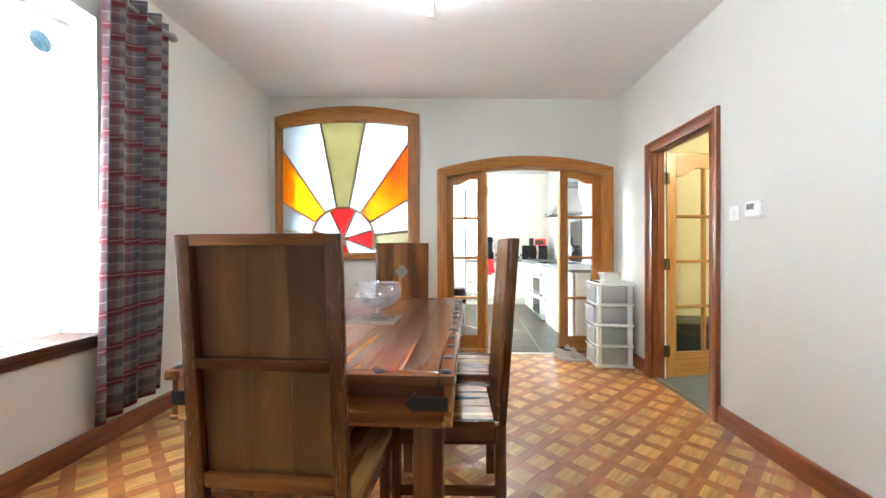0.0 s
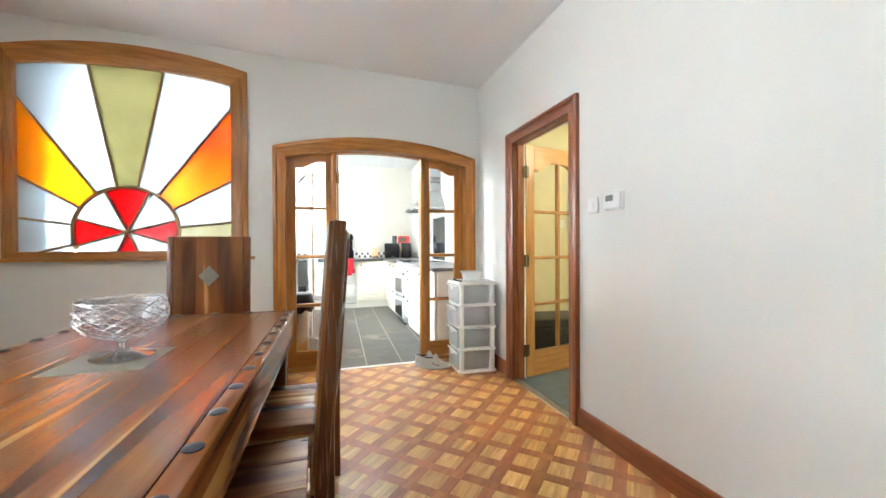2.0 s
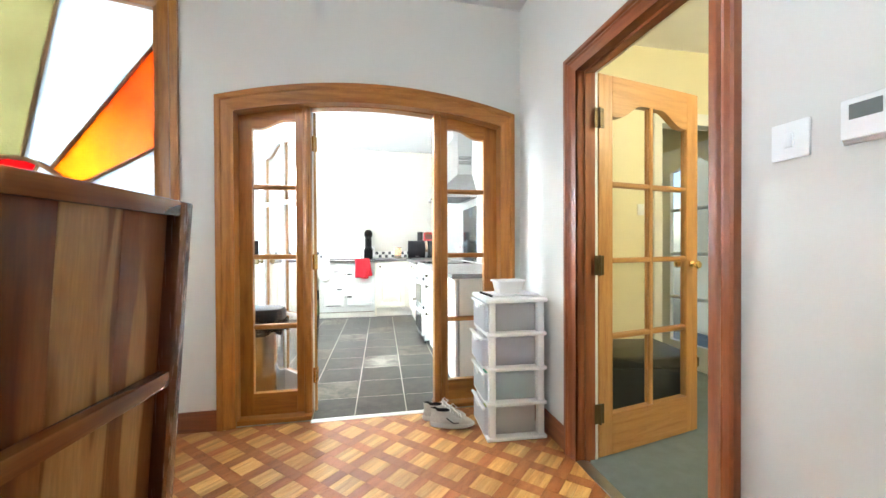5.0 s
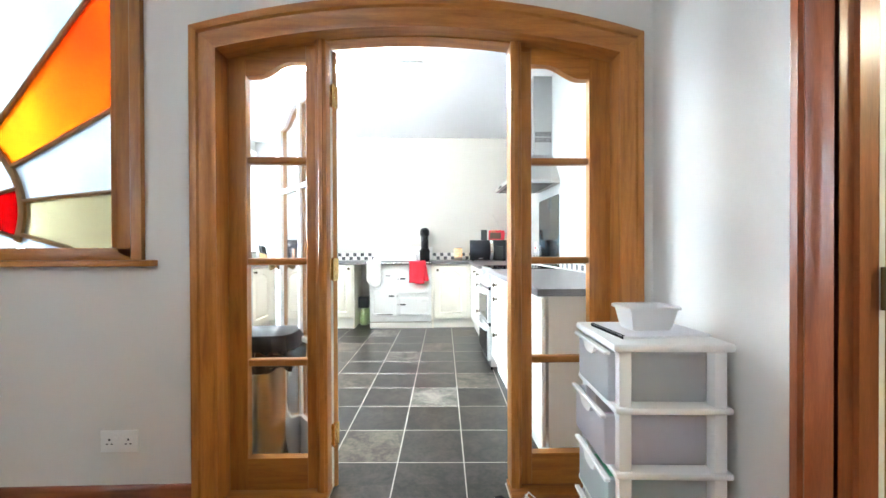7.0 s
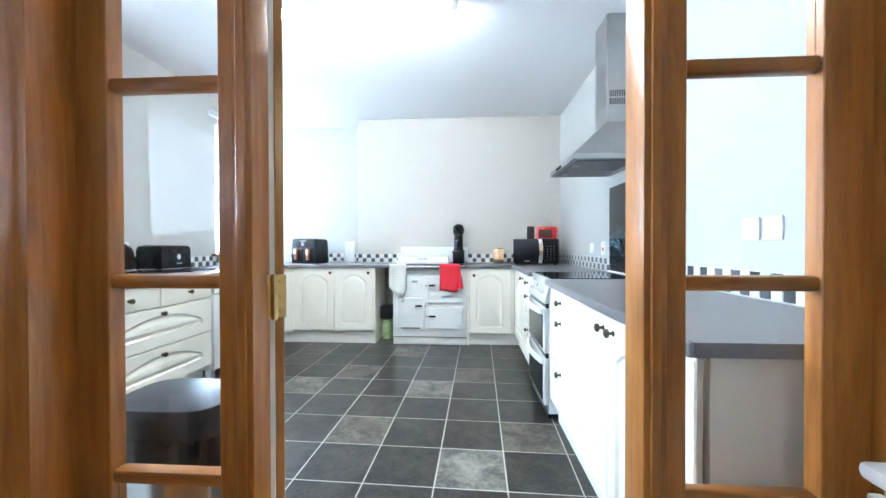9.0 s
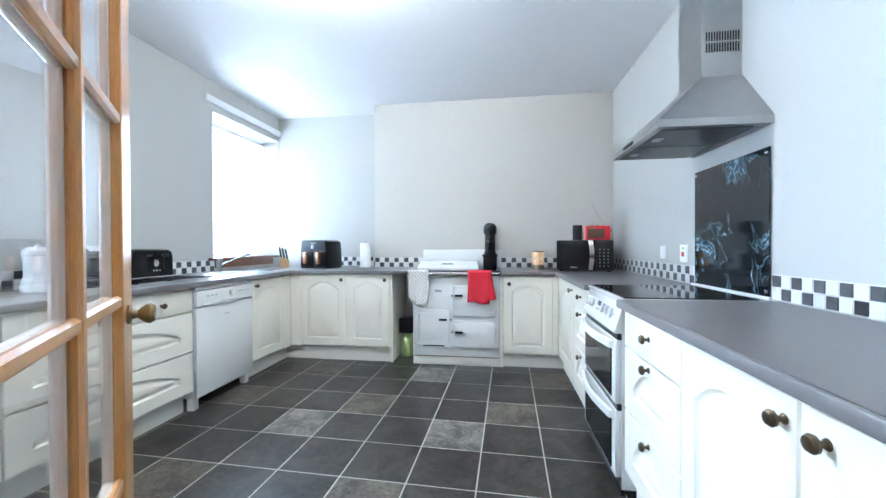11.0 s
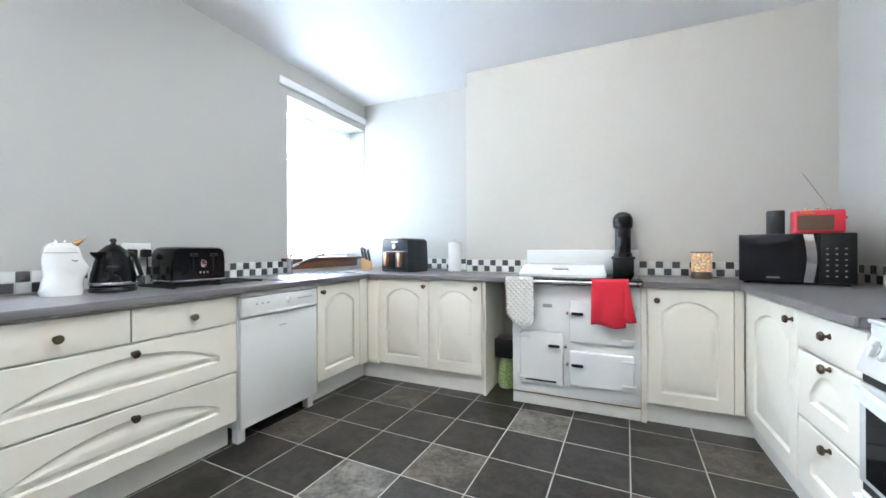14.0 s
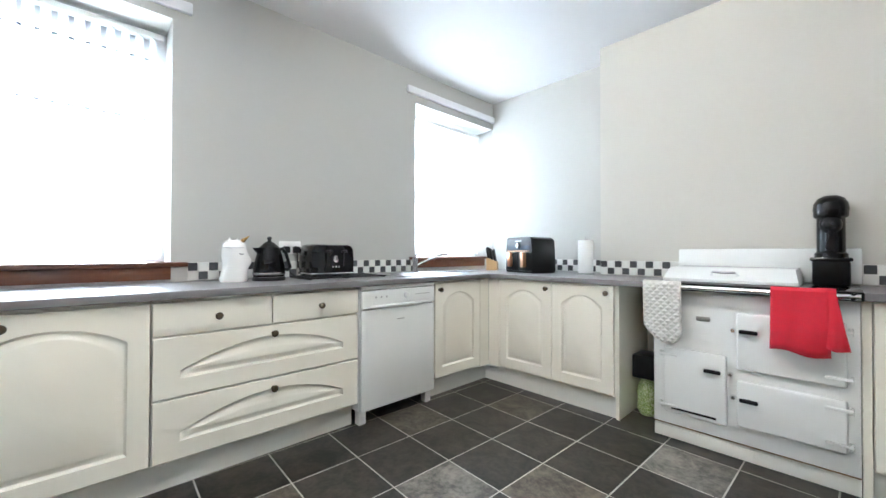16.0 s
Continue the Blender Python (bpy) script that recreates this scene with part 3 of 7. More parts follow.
G_CLEAR = stained("frosted_white_glass", (0.40, 0.43, 0.465), (0.46, 0.48, 0.50), 0.3)
G_CREAM = stained("pale_straw_glass", (0.20, 0.18, 0.105), (0.27, 0.245, 0.15), 0.2)
G_YELLOW = stained("amber_yellow_glass", (0.60, 0.27, 0.001), (0.66, 0.33, 0.002), 0.4, (HUB.x, GY, HUB.y))
G_IVORY = stained("ivory_glass", (0.33, 0.30, 0.215), (0.43, 0.40, 0.30), 0.5)
G_ORANGE = stained("orange_glass", (0.62, 0.115, 0.001), (0.68, 0.29, 0.002), 0.4, (HUB.x, GY, HUB.y))
G_RED = stained("ruby_red_glass", (0.30, 0.0008, 0.007), (0.40, 0.001, 0.015), 0.4)
RAYS = [-106, -81.5, -58.8, -34.2, -10.8, 11.2, 35.2, 59.4, 83.5, 106]
TINT = [G_CLEAR, G_CLEAR, G_YELLOW, G_CLEAR, G_CREAM, G_CLEAR, G_ORANGE, G_CLEAR, G_IVORY]
for (a0, a1), g in zip(zip(RAYS, RAYS[1:]), TINT):
    part("glass_piece", sector(a0, a1, RING, None), g, sgw).visible_shadow = True
for a0, a1 in ((-113.5, -106), (106, 113.5)):
    part("glass_piece", sector(a0, a1, RING, None), G_CLEAR, sgw)
SPOKES = [-157, -109, -74, -25, 25, 74, 109, 157, 203]
for i, (a0, a1) in enumerate(zip(SPOKES, SPOKES[1:])):
    part("glass_piece", sector(a0, a1, 0, RING), (G_CLEAR, G_RED)[i % 2], sgw)
M_CAME = mat("brown_lead_bar", (0.29, 0.165, 0.065), 0.45, var=0.2, scale=20)


def bar(deg, r0, r1, w=0.016):
    b = box(-w / 2, w / 2, GY - 0.014, GY + 0.019, r0, r1, 0.004, 1)
    turned(b, Matrix.Rotation(radians(deg), 4, "Y"))
    return turned(b, Matrix.Translation((HUB.x, 0, HUB.y)))


for a in RAYS:
    part("glazing_bar", bar(a, RING, rim(a)), M_CAME, sgw)
for a in SPOKES[:-1]:
    part("glazing_bar", bar(a, 0.0, min(RING, rim(a)), 0.013), M_CAME, sgw)
arc = [a for a in range(-113, 114, 4)]
loops = []
for r, d in ((RING - 0.012, -0.012), (RING + 0.012, -0.012), (RING + 0.012, 0.017), (RING - 0.012, 0.017), (RING - 0.012, -0.012)):
    loops.append([(HUB.x + r * math.sin(radians(a)), GY + d, HUB.y + r * math.cos(radians(a))) for a in arc])
part("ring_bar", strips(loops, False), M_CAME, sgw)
part("boss", lathe([(0.0, 0.0), (0.022, 0.002), (0.02, 0.01), (0, 0.014)], 16, (HUB.x, GY - 0.014, HUB.y), "y"), M_CAME, sgw)

# ---- arched doorway with sidelights ----
dd = tagged(thing("arched_doorway", "arched golden oak door frame with glazed sidelights", "doorway"), kind="structure")
frame_parts(dd, DD_O, DD_I, [(0, 0.0), (0, -0.024), (0.1, -0.028), (0.3, -0.028), (0.36, -0.018), (0.72, -0.016), (0.8, -0.011), (1, -0.011), (1, 0.095)], "y", DY1, M_OAK_Z, M_OAK_X, "architrave")
SY = 4.66


def wave_top(x0, x1, z_lo, z_hi, high_at, k=10):
    """The S-shaped head of a glazed panel, from x0 to x1, highest at one side."""
    pts = []
    for i in range(k + 1):
        u = i / k
        v = u if high_at == "right" else 1 - u
        s = 0.0 if v < 0.15 else min(1, (v - 0.15) / 0.6)
        pts.append((x0 + (x1 - x0) * u, z_lo + (z_hi - z_lo) * (3 * s * s - 2 * s ** 3)))
    return pts


def sidelight(x0, x1, g0, g1, high_at):
    s = part("sidelight", box(x0, g0, SY, SY + 0.042, 0.03, 1.97, 0.002, 1), M_OAK_Z, dd)
    part("stile", box(g1, x1, SY, SY + 0.042, 0.03, 1.97, 0.002, 1), M_OAK_Z, s)
    part("bottom_rail", box(g0, g1, SY, SY + 0.04, 0.03, 0.168), M_OAK_X, s)
    zs = (1.85, 1.914)
    head = wave_top(g0, g1, *zs, high_at)
    part("top_rail", prism(head + [(g1, 2.03), (g0, 2.03)], SY, SY + 0.04), M_OAK_X, s)
    for z in (0.574, 1.021, 1.467):
        part("glazing_bar", merge(box(g0, g1, SY + 0.002, SY + 0.038, z, z + 0.032, 0.008, 2)), M_OAK_X, s)
    edges = [0.168, 0.592, 1.037, 1.483, 1.93]
    for a, b in zip(edges, edges[1:]):
        part("pane", box(g0, g1, SY + 0.018, SY + 0.022, a, b), M_GLASS, s).visible_shadow = False


sidelight(0.769, 1.157, 0.848, 1.108, "right")
sidelight(2.055, 2.465, 2.107, 2.37, "left")
part("sill_left", box(0.769, 1.205, SY - 0.07, SY + 0.045, 0, 0.03, 0.004), M_OAK_X, dd)
part("sill_right", box(2.0, 2.465, SY - 0.07, SY + 0.045, 0, 0.03, 0.004), M_OAK_X, dd)
for x in (1.157, 2.008):
    part("post", merge(box(x, x + 0.047, SY - 0.03, SY + 0.06, 0.03, 2.085, 0.004), box(x + 0.012, x + 0.035, SY - 0.036, SY - 0.03, 0.03, 2.05, 0.003, 1)), M_OAK_Z, dd)
part("transom", prism([(1.204, 1.985)] + [(1.204 + 0.804 * i / 8, 1.995 + 0.024 * (1 - (i / 4 - 1) ** 2)) for i in range(9)] + [(2.008, 1.985), (2.008, 2.1), (1.204, 2.1)], SY - 0.02, SY + 0.06), M_OAK_X, dd)
for x0, x1 in ((0.769, 1.157), (2.055, 2.465)):
    part("head_board", box(x0, x1, SY + 0.004, SY + 0.036, 1.965, 2.075), M_OAK_X, dd)
structure("threshold", box(1.205, 1.998, DY1 - 0.03, DY1 + 0.012, -0.003, 0.006, 0.003, 1), M_WHITE, "narrow white threshold strip", "threshold")


def hinge(parent, x, y, z, m, rz=0):
    b = merge(box(-0.028, 0.028, -0.003, 0.003, -0.05, 0.05, 0.001, 1), cyl(0.007, -0.052, 0.052, 10, (0, -0.006, 0)))
    for sx in (-0.016, 0.016):
        for sz in (-0.035, 0, 0.035):
            b = merge(b, lathe([(0.005, 0.0), (0.004, 0.002), (0, 0.003)], 8, (sx, -0.003, sz), "y"))
    turned(b, pose(x, y, z, 0, 0, rz))
    part("hinge", b, m, parent)


def knob_set(parent, x, z, m, sides=(-1, 1), y0=-0.022, y1=0.022):
    for sd in sides:
        prof = [(0.022, 0), (0.022, 0.004), (0.011, 0.008), (0.009, 0.018), (0.016, 0.025), (0.0225, 0.034), (0.0235, 0.042), (0.018, 0.050), (0, 0.053)]
        b = lathe(prof, 18, (0, 0, 0), "y")
        if sd > 0:
            turned(b, Matrix.Rotation(radians(180), 4, "Z"))
        turned(b, Matrix.Translation((x, y0 if sd < 0 else y1, z)))
        part("door_knob", b, m, parent, "polished brass door knob")


def glazed_leaf(name, label, w, h, x, y, rz, front, back, knob_m=None):
    """A door leaf of two columns by four rows of panes under a swan-neck head; local x runs from hinge to lock."""
    d = tagged(thing(name, label, "door", x, y, 0.008, rz), kind="structure")
    st, t = 0.095, 0.02
    for m, a, b in ((front, -t, 0.0), (back, 0.0, t)):
        fz, fx = m
        part("stile", box(0, st, a, b, 0, h, 0.002, 1), fz, d)
        part("stile", box(w - st, w, a, b, 0, h, 0.002, 1), fz, d)
        part("bottom_rail", box(st, w - st, a, b, 0, 0.21), fx, d)
        head = wave_top(st, w / 2, h - 0.21, h - 0.13, "right") + wave_top(w / 2, w - st, h - 0.21, h - 0.13, "left")[1:]
        part("top_rail", prism(head + [(w - st, h), (st, h)], a, b), fx, d)
        part("centre_bar", box(w / 2 - 0.014, w / 2 + 0.014, a, b, 0.21, h - 0.12, 0.006, 1), fz, d)
        for z in (0.60, 1.0, 1.40):
            part("glazing_bar", box(st, w - st, a * 0.9, b * 0.9, z, z + 0.028, 0.006, 1), fx, d)
    rows = [0.21, 0.614, 1.014, 1.414, h - 0.115]
    for a, b in zip(rows, rows[1:]):
        for s, e in ((st, w / 2), (w / 2, w - st)):
            part("pane", box(s, e, -0.002, 0.002, a, b), M_GLASS, d).visible_shadow = False
    if knob_m:
        knob_set(d, w - 0.06, 0.98, knob_m)
    return d


W2 = (M_WHITE, M_WHITE)
P2 = (M_PINE_Z, M_PINE_X)
leaf = glazed_leaf("door_kitchen", "open glazed door, honey pine one side, white the other", 0.76, 1.98, 1.213, 4.705, 129.3, P2, W2, M_AGED)
for z in (0.25, 1.0, 1.78):
    hinge(dd, 1.212, 4.70, z, M_BRASS, 45)
hall_door = glazed_leaf("door_hall", "open honey pine glazed door with brass knob", 0.77, 1.975, 2.722, 3.85, 12, P2, P2, M_BRASS)
white_door = glazed_leaf("door_white", "open white painted glazed hall door", 0.66, 1.98, 4.395, 4.60, 92, W2, W2)
for z in (0.25, 1.0, 1.75):
    hinge(white_door, 0.004, 0.024, z, M_HINGE, 180)


# ---- doorway to the hall ----
hd = tagged(thing("hall_doorway", "red-brown stained moulded door frame", "doorway"), kind="structure")
steps = [(0, 0.0), (0, -0.026), (0.08, -0.032), (0.28, -0.032), (0.34, -0.022), (0.42, -0.026), (0.5, -0.019), (0.78, -0.015), (1, -0.012), (1, 0.0)]
HO = [(2.98, 0), (2.98, 2.073), (3.93, 2.073), (3.93, 0)]
HI = [(3.075, 0), (3.075, 1.985), (3.835, 1.985), (3.835, 0)]
frame_parts(hd, HO, HI, steps, "x", DX1, M_RED_Z, M_RED_Y, "architrave")
part("lining", moulding(HI, HI, [(0, -0.012), (0, 0.098)], "x", DX1), M_RED_Z, hd)
part("lining_back", moulding(HO, HI, [(0, 0.098), (0, 0.116), (1, 0.112), (1, 0.097)], "x", DX1), M_WHITE, hd)
part("door_stop", moulding(HI, [(3.088, 0), (3.088, 1.972), (3.822, 1.972), (3.822, 0)], [(0, 0.035), (1, 0.035), (1, 0.06), (0, 0.06)], "x", DX1), M_RED_Z, hd)
for z in (0.24, 1.0, 1.75):
    hinge(hd, 2.722, 3.822, z, M_HINGE, 6)
structure("trim_hall_threshold", box(2.60, 2.66, 3.075, 3.835, -0.002, 0.005, 0.002, 1), M_STEEL, "thin metal carpet strip", "threshold")
wf = tagged(thing("white_hall_frame", "white painted door frame in the hall", "doorway"), kind="structure")
part("frame", moulding([(3.69, 0), (3.69, 2.115), (4.459, 2.115), (4.459, 0)], [(3.765, 0), (3.765, 2.03), (4.425, 2.03), (4.425, 0)], [(0, 0.0), (0, -0.02), (0.4, -0.022), (1, -0.012), (1, 0.1)], "y", 4.60), M_WHITE, wf)


def wall_plate(name, label, category, x, y, z, rz, w, h, kind_of):
    """A white plate on a wall; local front is -y."""
    s = thing(name, label, category, x, y, z, rz)
    part("plate", box(-w / 2, w / 2, -0.009, 0, -h / 2, h / 2, 0.003), M_PLASTIC, s)
    if kind_of == "double_socket":
        for sx in (-0.038, 0.038):
            slots = merge(box(sx - 0.003, sx + 0.003, -0.0105, -0.008, 0.004, 0.012), box(sx - 0.013, sx - 0.006, -0.0105, -0.008, -0.012, -0.008), box(sx + 0.006, sx + 0.013, -0.0105, -0.008, -0.012, -0.008))
            part("pin_slots", slots, M_BLACK, s)
        for sx in (-0.012, 0.012):
            part("rocker", box(sx - 0.007, sx + 0.007, -0.014, -0.008, 0.012, 0.03, 0.002, 1), M_PLASTIC, s)
    elif kind_of == "switch":
        part("rocker", box(-0.011, 0.011, -0.014, -0.008, -0.018, 0.018, 0.003), M_PLASTIC, s)
    elif kind_of == "cooker_switch":
        part("rocker", box(-0.014, 0.014, -0.015, -0.008, -0.02, 0.01, 0.003), mat("red_rocker", (0.6, 0.03, 0.03), 0.35), s, "red cooker switch rocker")
        part("indicator", box(-0.006, 0.006, -0.011, -0.008, 0.028, 0.038), M_BLACK, s)
    return s


wall_plate("light_switch", "white plastic light switch on wall", "switch", DX1, 2.85, 1.362, -90, 0.086, 0.092, "switch")
th = wall_plate("thermostat", "white wall thermostat with grey display", "thermostat", DX1, 2.677, 1.37, -90, 0.13, 0.10, "plain")
part("case", box(-0.058, 0.058, -0.03, -0.008, -0.044, 0.044, 0.006), M_PLASTIC, th)
part("display", box(-0.04, 0.014, -0.0315, -0.029, -0.002, 0.03), mat("grey_lcd", (0.16, 0.17, 0.16), 0.2), th, "dark grey display")
wall_plate("wall_socket", "white double socket above skirting board", "socket", 0.368, DY1, 0.302, 0, 0.15, 0.09, "double_socket")
wall_plate("hall_switch", "white switch on cream hall wall", "switch", 3.60, 4.60, 1.37, 0, 0.086, 0.086, "switch")


# ---- windows ----
M_UPVC = mat("white_upvc", (0.82, 0.84, 0.86), 0.3, var=0.02)


def window(name, label, x, y0, y1, z0, z1, transom):
    """A white framed window set deep in the west wall."""
    w = tagged(thing(name, label, "window"), kind="structure")
    f = 0.055
    outer = [(y0, z0), (y0, z1), (y1, z1), (y1, z0)]
    inner = [(y0 + f, z0 + f), (y0 + f, z1 - f), (y1 - f, z1 - f), (y1 - f, z0 + f)]
    part("window_frame", moulding(outer, inner, [(0, -0.03), (0, 0.03), (0.7, 0.03), (1, 0.018), (1, -0.03)], "x", x, True), M_UPVC, w)
    part("transom", box(x - 0.03, x + 0.028, y0 + f, y1 - f, transom - 0.03, transom + 0.03, 0.006), M_UPVC, w)
    part("pane", box(x - 0.004, x + 0.004, y0 + f, y1 - f, z0 + f, transom - 0.03), M_GLASS, w).visible_shadow = False
    part("pane", box(x - 0.004, x + 0.004, y0 + f, y1 - f, transom + 0.03, z1 - f), M_GLASS, w).visible_shadow = False
    return w


M_GASKET = mat("grey_rubber_gasket", (0.06, 0.065, 0.07), 0.6, var=0.1)
window("window_1", "bright white-framed dining window", -1.46, 0.85, 2.56, 0.66, 2.5, 2.05)
kw = window("window_2", "bright white-framed kitchen window", -1.34, 4.88, 5.96, 1.0, 2.425, 1.915)
part("sash_head", box(-1.36, -1.315, 4.935, 5.905, 2.262, 2.37, 0.004), M_UPVC, kw)
for z_ in (2.243, 1.874):
    part("gasket", box(-1.352, -1.318, 4.935, 5.905, z_, z_ + 0.014, 0.002), M_GASKET, kw, "dark rubber seal")
window("window_3", "bright white-framed corner kitchen window", -1.34, 7.77, 8.872, 1.02, 2.435, 2.0)
structure("window_board_dining", merge(box(-1.44, -1.165, 0.80, 2.60, 0.628, 0.662, 0.008), box(-1.199, -1.185, 0.82, 2.58, 0.585, 0.628, 0.002)), M_DARKWOOD, "dark brown wooden window board", "sill")
for i, (a, b, z) in enumerate(((4.80, 6.04, 1.0), (7.70, 8.80, 1.02))):
    structure(f"window_board_{i + 2}", merge(box(-1.31, -1.015, a, b, z - 0.012, z + 0.014, 0.006), box(-1.058, -1.045, a + 0.08, b - 0.08, z - 0.085, z - 0.012, 0.002)), M_DARKWOOD, "dark red-brown wooden window board", "sill")
for i, (a, b, z) in enumerate(((4.78, 6.054, 2.475), (7.67, 8.875, 2.50))):
    structure(f"trim_pelmet_{i + 1}", box(KX0, KX0 + 0.03, a, b, z, z + 0.066, 0.006), M_REVEAL, "white painted pelmet board above window", "pelmet")


def vertical_blind(name, x, y0, y1, z0, z1, turn, pitch=0.082, half=0.044):
    v = thing(name, "white vertical slat blind in window", "blind")
    part("headrail", box(x - 0.02, x + 0.025, y0, y1, z1, z1 + 0.035, 0.004), M_PLASTIC, v)
    y, i = y0 + pitch / 2, 0
    me = None
    while y < y1:
        if me is None:
            pts = [(-half + 2 * half * k / 6, 0.006 * math.sin(math.pi * k / 6)) for k in range(7)]
            bm = strips([[(q, p, 0) for p, q in pts], [(q, p, z1 - z0) for p, q in pts]], False)
            me = mesh_of(bm, "slat", M_BLIND)
        s = new("slat", me)
        s.parent = v
        s.matrix_local = pose(x, y, z0, 0, 0, turn + 3 * math.sin(i * 1.7))
        wgt = part("weight", box(-0.002, 0.002, 0.004 - half, half - 0.004, -0.004, 0.012), M_PLASTIC, s)
        y += pitch
        i += 1
    return v


vertical_blind("vertical_blind", -1.36, 0.88, 2.54, 0.70, 2.42, 8)
vertical_blind("vertical_blind", -1.27, 4.90, 5.94, 1.045, 2.36, 56, 0.064, 0.034)
vertical_blind("vertical_blind", -1.27, 7.79, 8.86, 1.06, 2.37, 25, 0.064, 0.034)

sc = thing("suncatcher", "round blue glass suncatcher hung at window", "ornament", -1.31, 2.36, 2.26)
part("disc", lathe([(0, -0.004), (0.05, -0.003), (0.055, 0), (0.05, 0.003), (0, 0.004)], 28, (0, 0, 0), "x"), mat("blue_marbled_glass", (0.25, 0.42, 0.55), 0.15, var=0.5, scale=45), sc)
part("cord", tube([(0, 0, 0.05), (0, 0, 0.2)], 0.0012, 6), M_PLASTIC, sc)


# ---- curtain ----
def plaid():
    m = bpy.data.materials.new("red_grey_plaid_cloth")
    n, l, p = nodes_of(m)
    uv, sep = n.new("ShaderNodeTexCoord"), n.new("ShaderNodeSeparateXYZ")
    l.new(uv.outputs["UV"], sep.inputs[0])

    def bands(sock, period, width, soft=0.06):
        a = n.new("ShaderNodeMath")
        a.operation = "PINGPONG"
        a.inputs[1].default_value = period / 2
        l.new(sock, a.inputs[0])
        r = n.new("ShaderNodeMapRange")
        r.inputs[1].default_value, r.inputs[2].default_value = width / 2 * (1 + soft), width / 2 * (1 - soft)
        l.new(a.outputs[0], r.inputs[0])
        return r.outputs[0]

    def over(base, col, fac, share):
        k = n.new("ShaderNodeMath")
        k.operation = "MULTIPLY"
        k.inputs[1].default_value = share
        l.new(fac, k.inputs[0])
        mx = n.new("ShaderNodeMix")
        mx.data_type = "RGBA"
        l.new(k.outputs[0], mx.inputs[0])
        if isinstance(base, tuple):
            mx.inputs[6].default_value = (*base, 1)
        else:
            l.new(base, mx.inputs[6])
        mx.inputs[7].default_value = (*col, 1)
        return mx.outputs[2]

    u, v = sep.outputs[0], sep.outputs[1]
    c = over((0.25, 0.225, 0.21), (0.10, 0.095, 0.115), bands(v, 0.10, 0.045, 0.5), 0.7)
    c = over(c, (0.075, 0.07, 0.095), bands(u, 0.20, 0.09, 0.4), 0.75)
    c = over(c, (0.17, 0.018, 0.03), bands(v, 0.20, 0.042, 0.3), 0.85)
    c = over(c, (0.15, 0.025, 0.035), bands(u, 0.26, 0.045, 0.3), 0.6)
    c = over(c, (0.36, 0.33, 0.31), bands(v, 0.067, 0.006, 0.5), 0.6)
    l.new(c, p.inputs["Base Color"])
    p.inputs["Roughness"].default_value = 0.95
    tl, mx = n.new("ShaderNodeBsdfTranslucent"), n.new("ShaderNodeMixShader")
    l.new(c, tl.inputs[0])
    mx.inputs[0].default_value = 0.12
    l.new(p.outputs[0], mx.inputs[1])
    l.new(tl.outputs[0], mx.inputs[2])
    l.new(mx.outputs[0], n["Material Output"].inputs[0])
    return m


def curtain():
    c = thing("curtain", "red and grey plaid eyelet curtain, drawn open", "curtain", -1.09, 2.66, 0)
    bm = bmesh.new()
    lay = bm.loops.layers.uv.new("UVMap")
    cols, rows, w = 84, 22, 0.45
    grid = []
    for j in range(rows + 1):
        v = j / rows
        z = 0.20 + 2.50 * v
        row = []
        for i in range(cols + 1):
            u = i / cols
            amp = 0.058 * (0.75 + 0.25 * math.sin(9 * u + 2 * v))
            x = amp * math.sin(u * 2 * math.pi * 4 + 0.5 * math.sin(3 * v))
            y = -w / 2 + w * u * (1 + 0.10 * v) + 0.012 * math.cos(u * 8 * math.pi + 1) + (0.05 * v - 0.02)
            zz = z + (0.05 * (u - 0.5) * (1 - v) if v < 0.3 else 0) + 0.01 * math.sin(u * 25) * (1 - v)
            row.append(bm.verts.new((x, y, zz)))
        grid.append(row)
    for j in range(rows):
        for i in range(cols):
            f = bm.faces.new((grid[j][i], grid[j][i + 1], grid[j + 1][i + 1], grid[j + 1][i]))
            for lp, (a, b) in zip(f.loops, ((i, j), (i + 1, j), (i + 1, j + 1), (i, j + 1))):
                lp[lay].uv = (a / cols * 1.15, b / rows * 2.5)
    cl = part("cloth", bm, plaid(), c)
    so = cl.modifiers.new("thick", "SOLIDIFY")
    so.thickness = 0.003
    for k in range(4):
        y = -0.16 + 0.12 * k
        part("eyelet", lathe([(0.026, -0.004), (0.034, 0), (0.026, 0.004), (0.022, 0), (0.026, -0.004)], 18, (0, y, 2.63), "y"), M_CHROME, c, "chrome eyelet")
    return c


curtain()
rod = thing("curtain_pole", "brushed steel curtain pole with ball finial", "curtain pole", -1.09, 0, 2.628)
part("pole", cyl(0.0125, 0, 2.3, 14, (0, 2.95, 0), "y"), M_STEEL, rod)
part("finial", lathe([(0.013, 0), (0.018, 0.004), (0.018, 0.012), (0.012, 0.018), (0.028, 0.04), (0.03, 0.06), (0.018, 0.082), (0, 0.086)], 18, (0, 0, 0)), M_STEEL, rod).matrix_local = pose(0, 2.95, 0, -90)
part("bracket", merge(box(-0.112, -0.105, 2.905, 2.935, -0.04, 0.04, 0.003), box(-0.108, -0.01, 2.913, 2.927, -0.022, -0.01, 0.003), cyl(0.017, -0.01, 0.01, 14, (0, 2.93, 0), "y")), M_STEEL, rod)


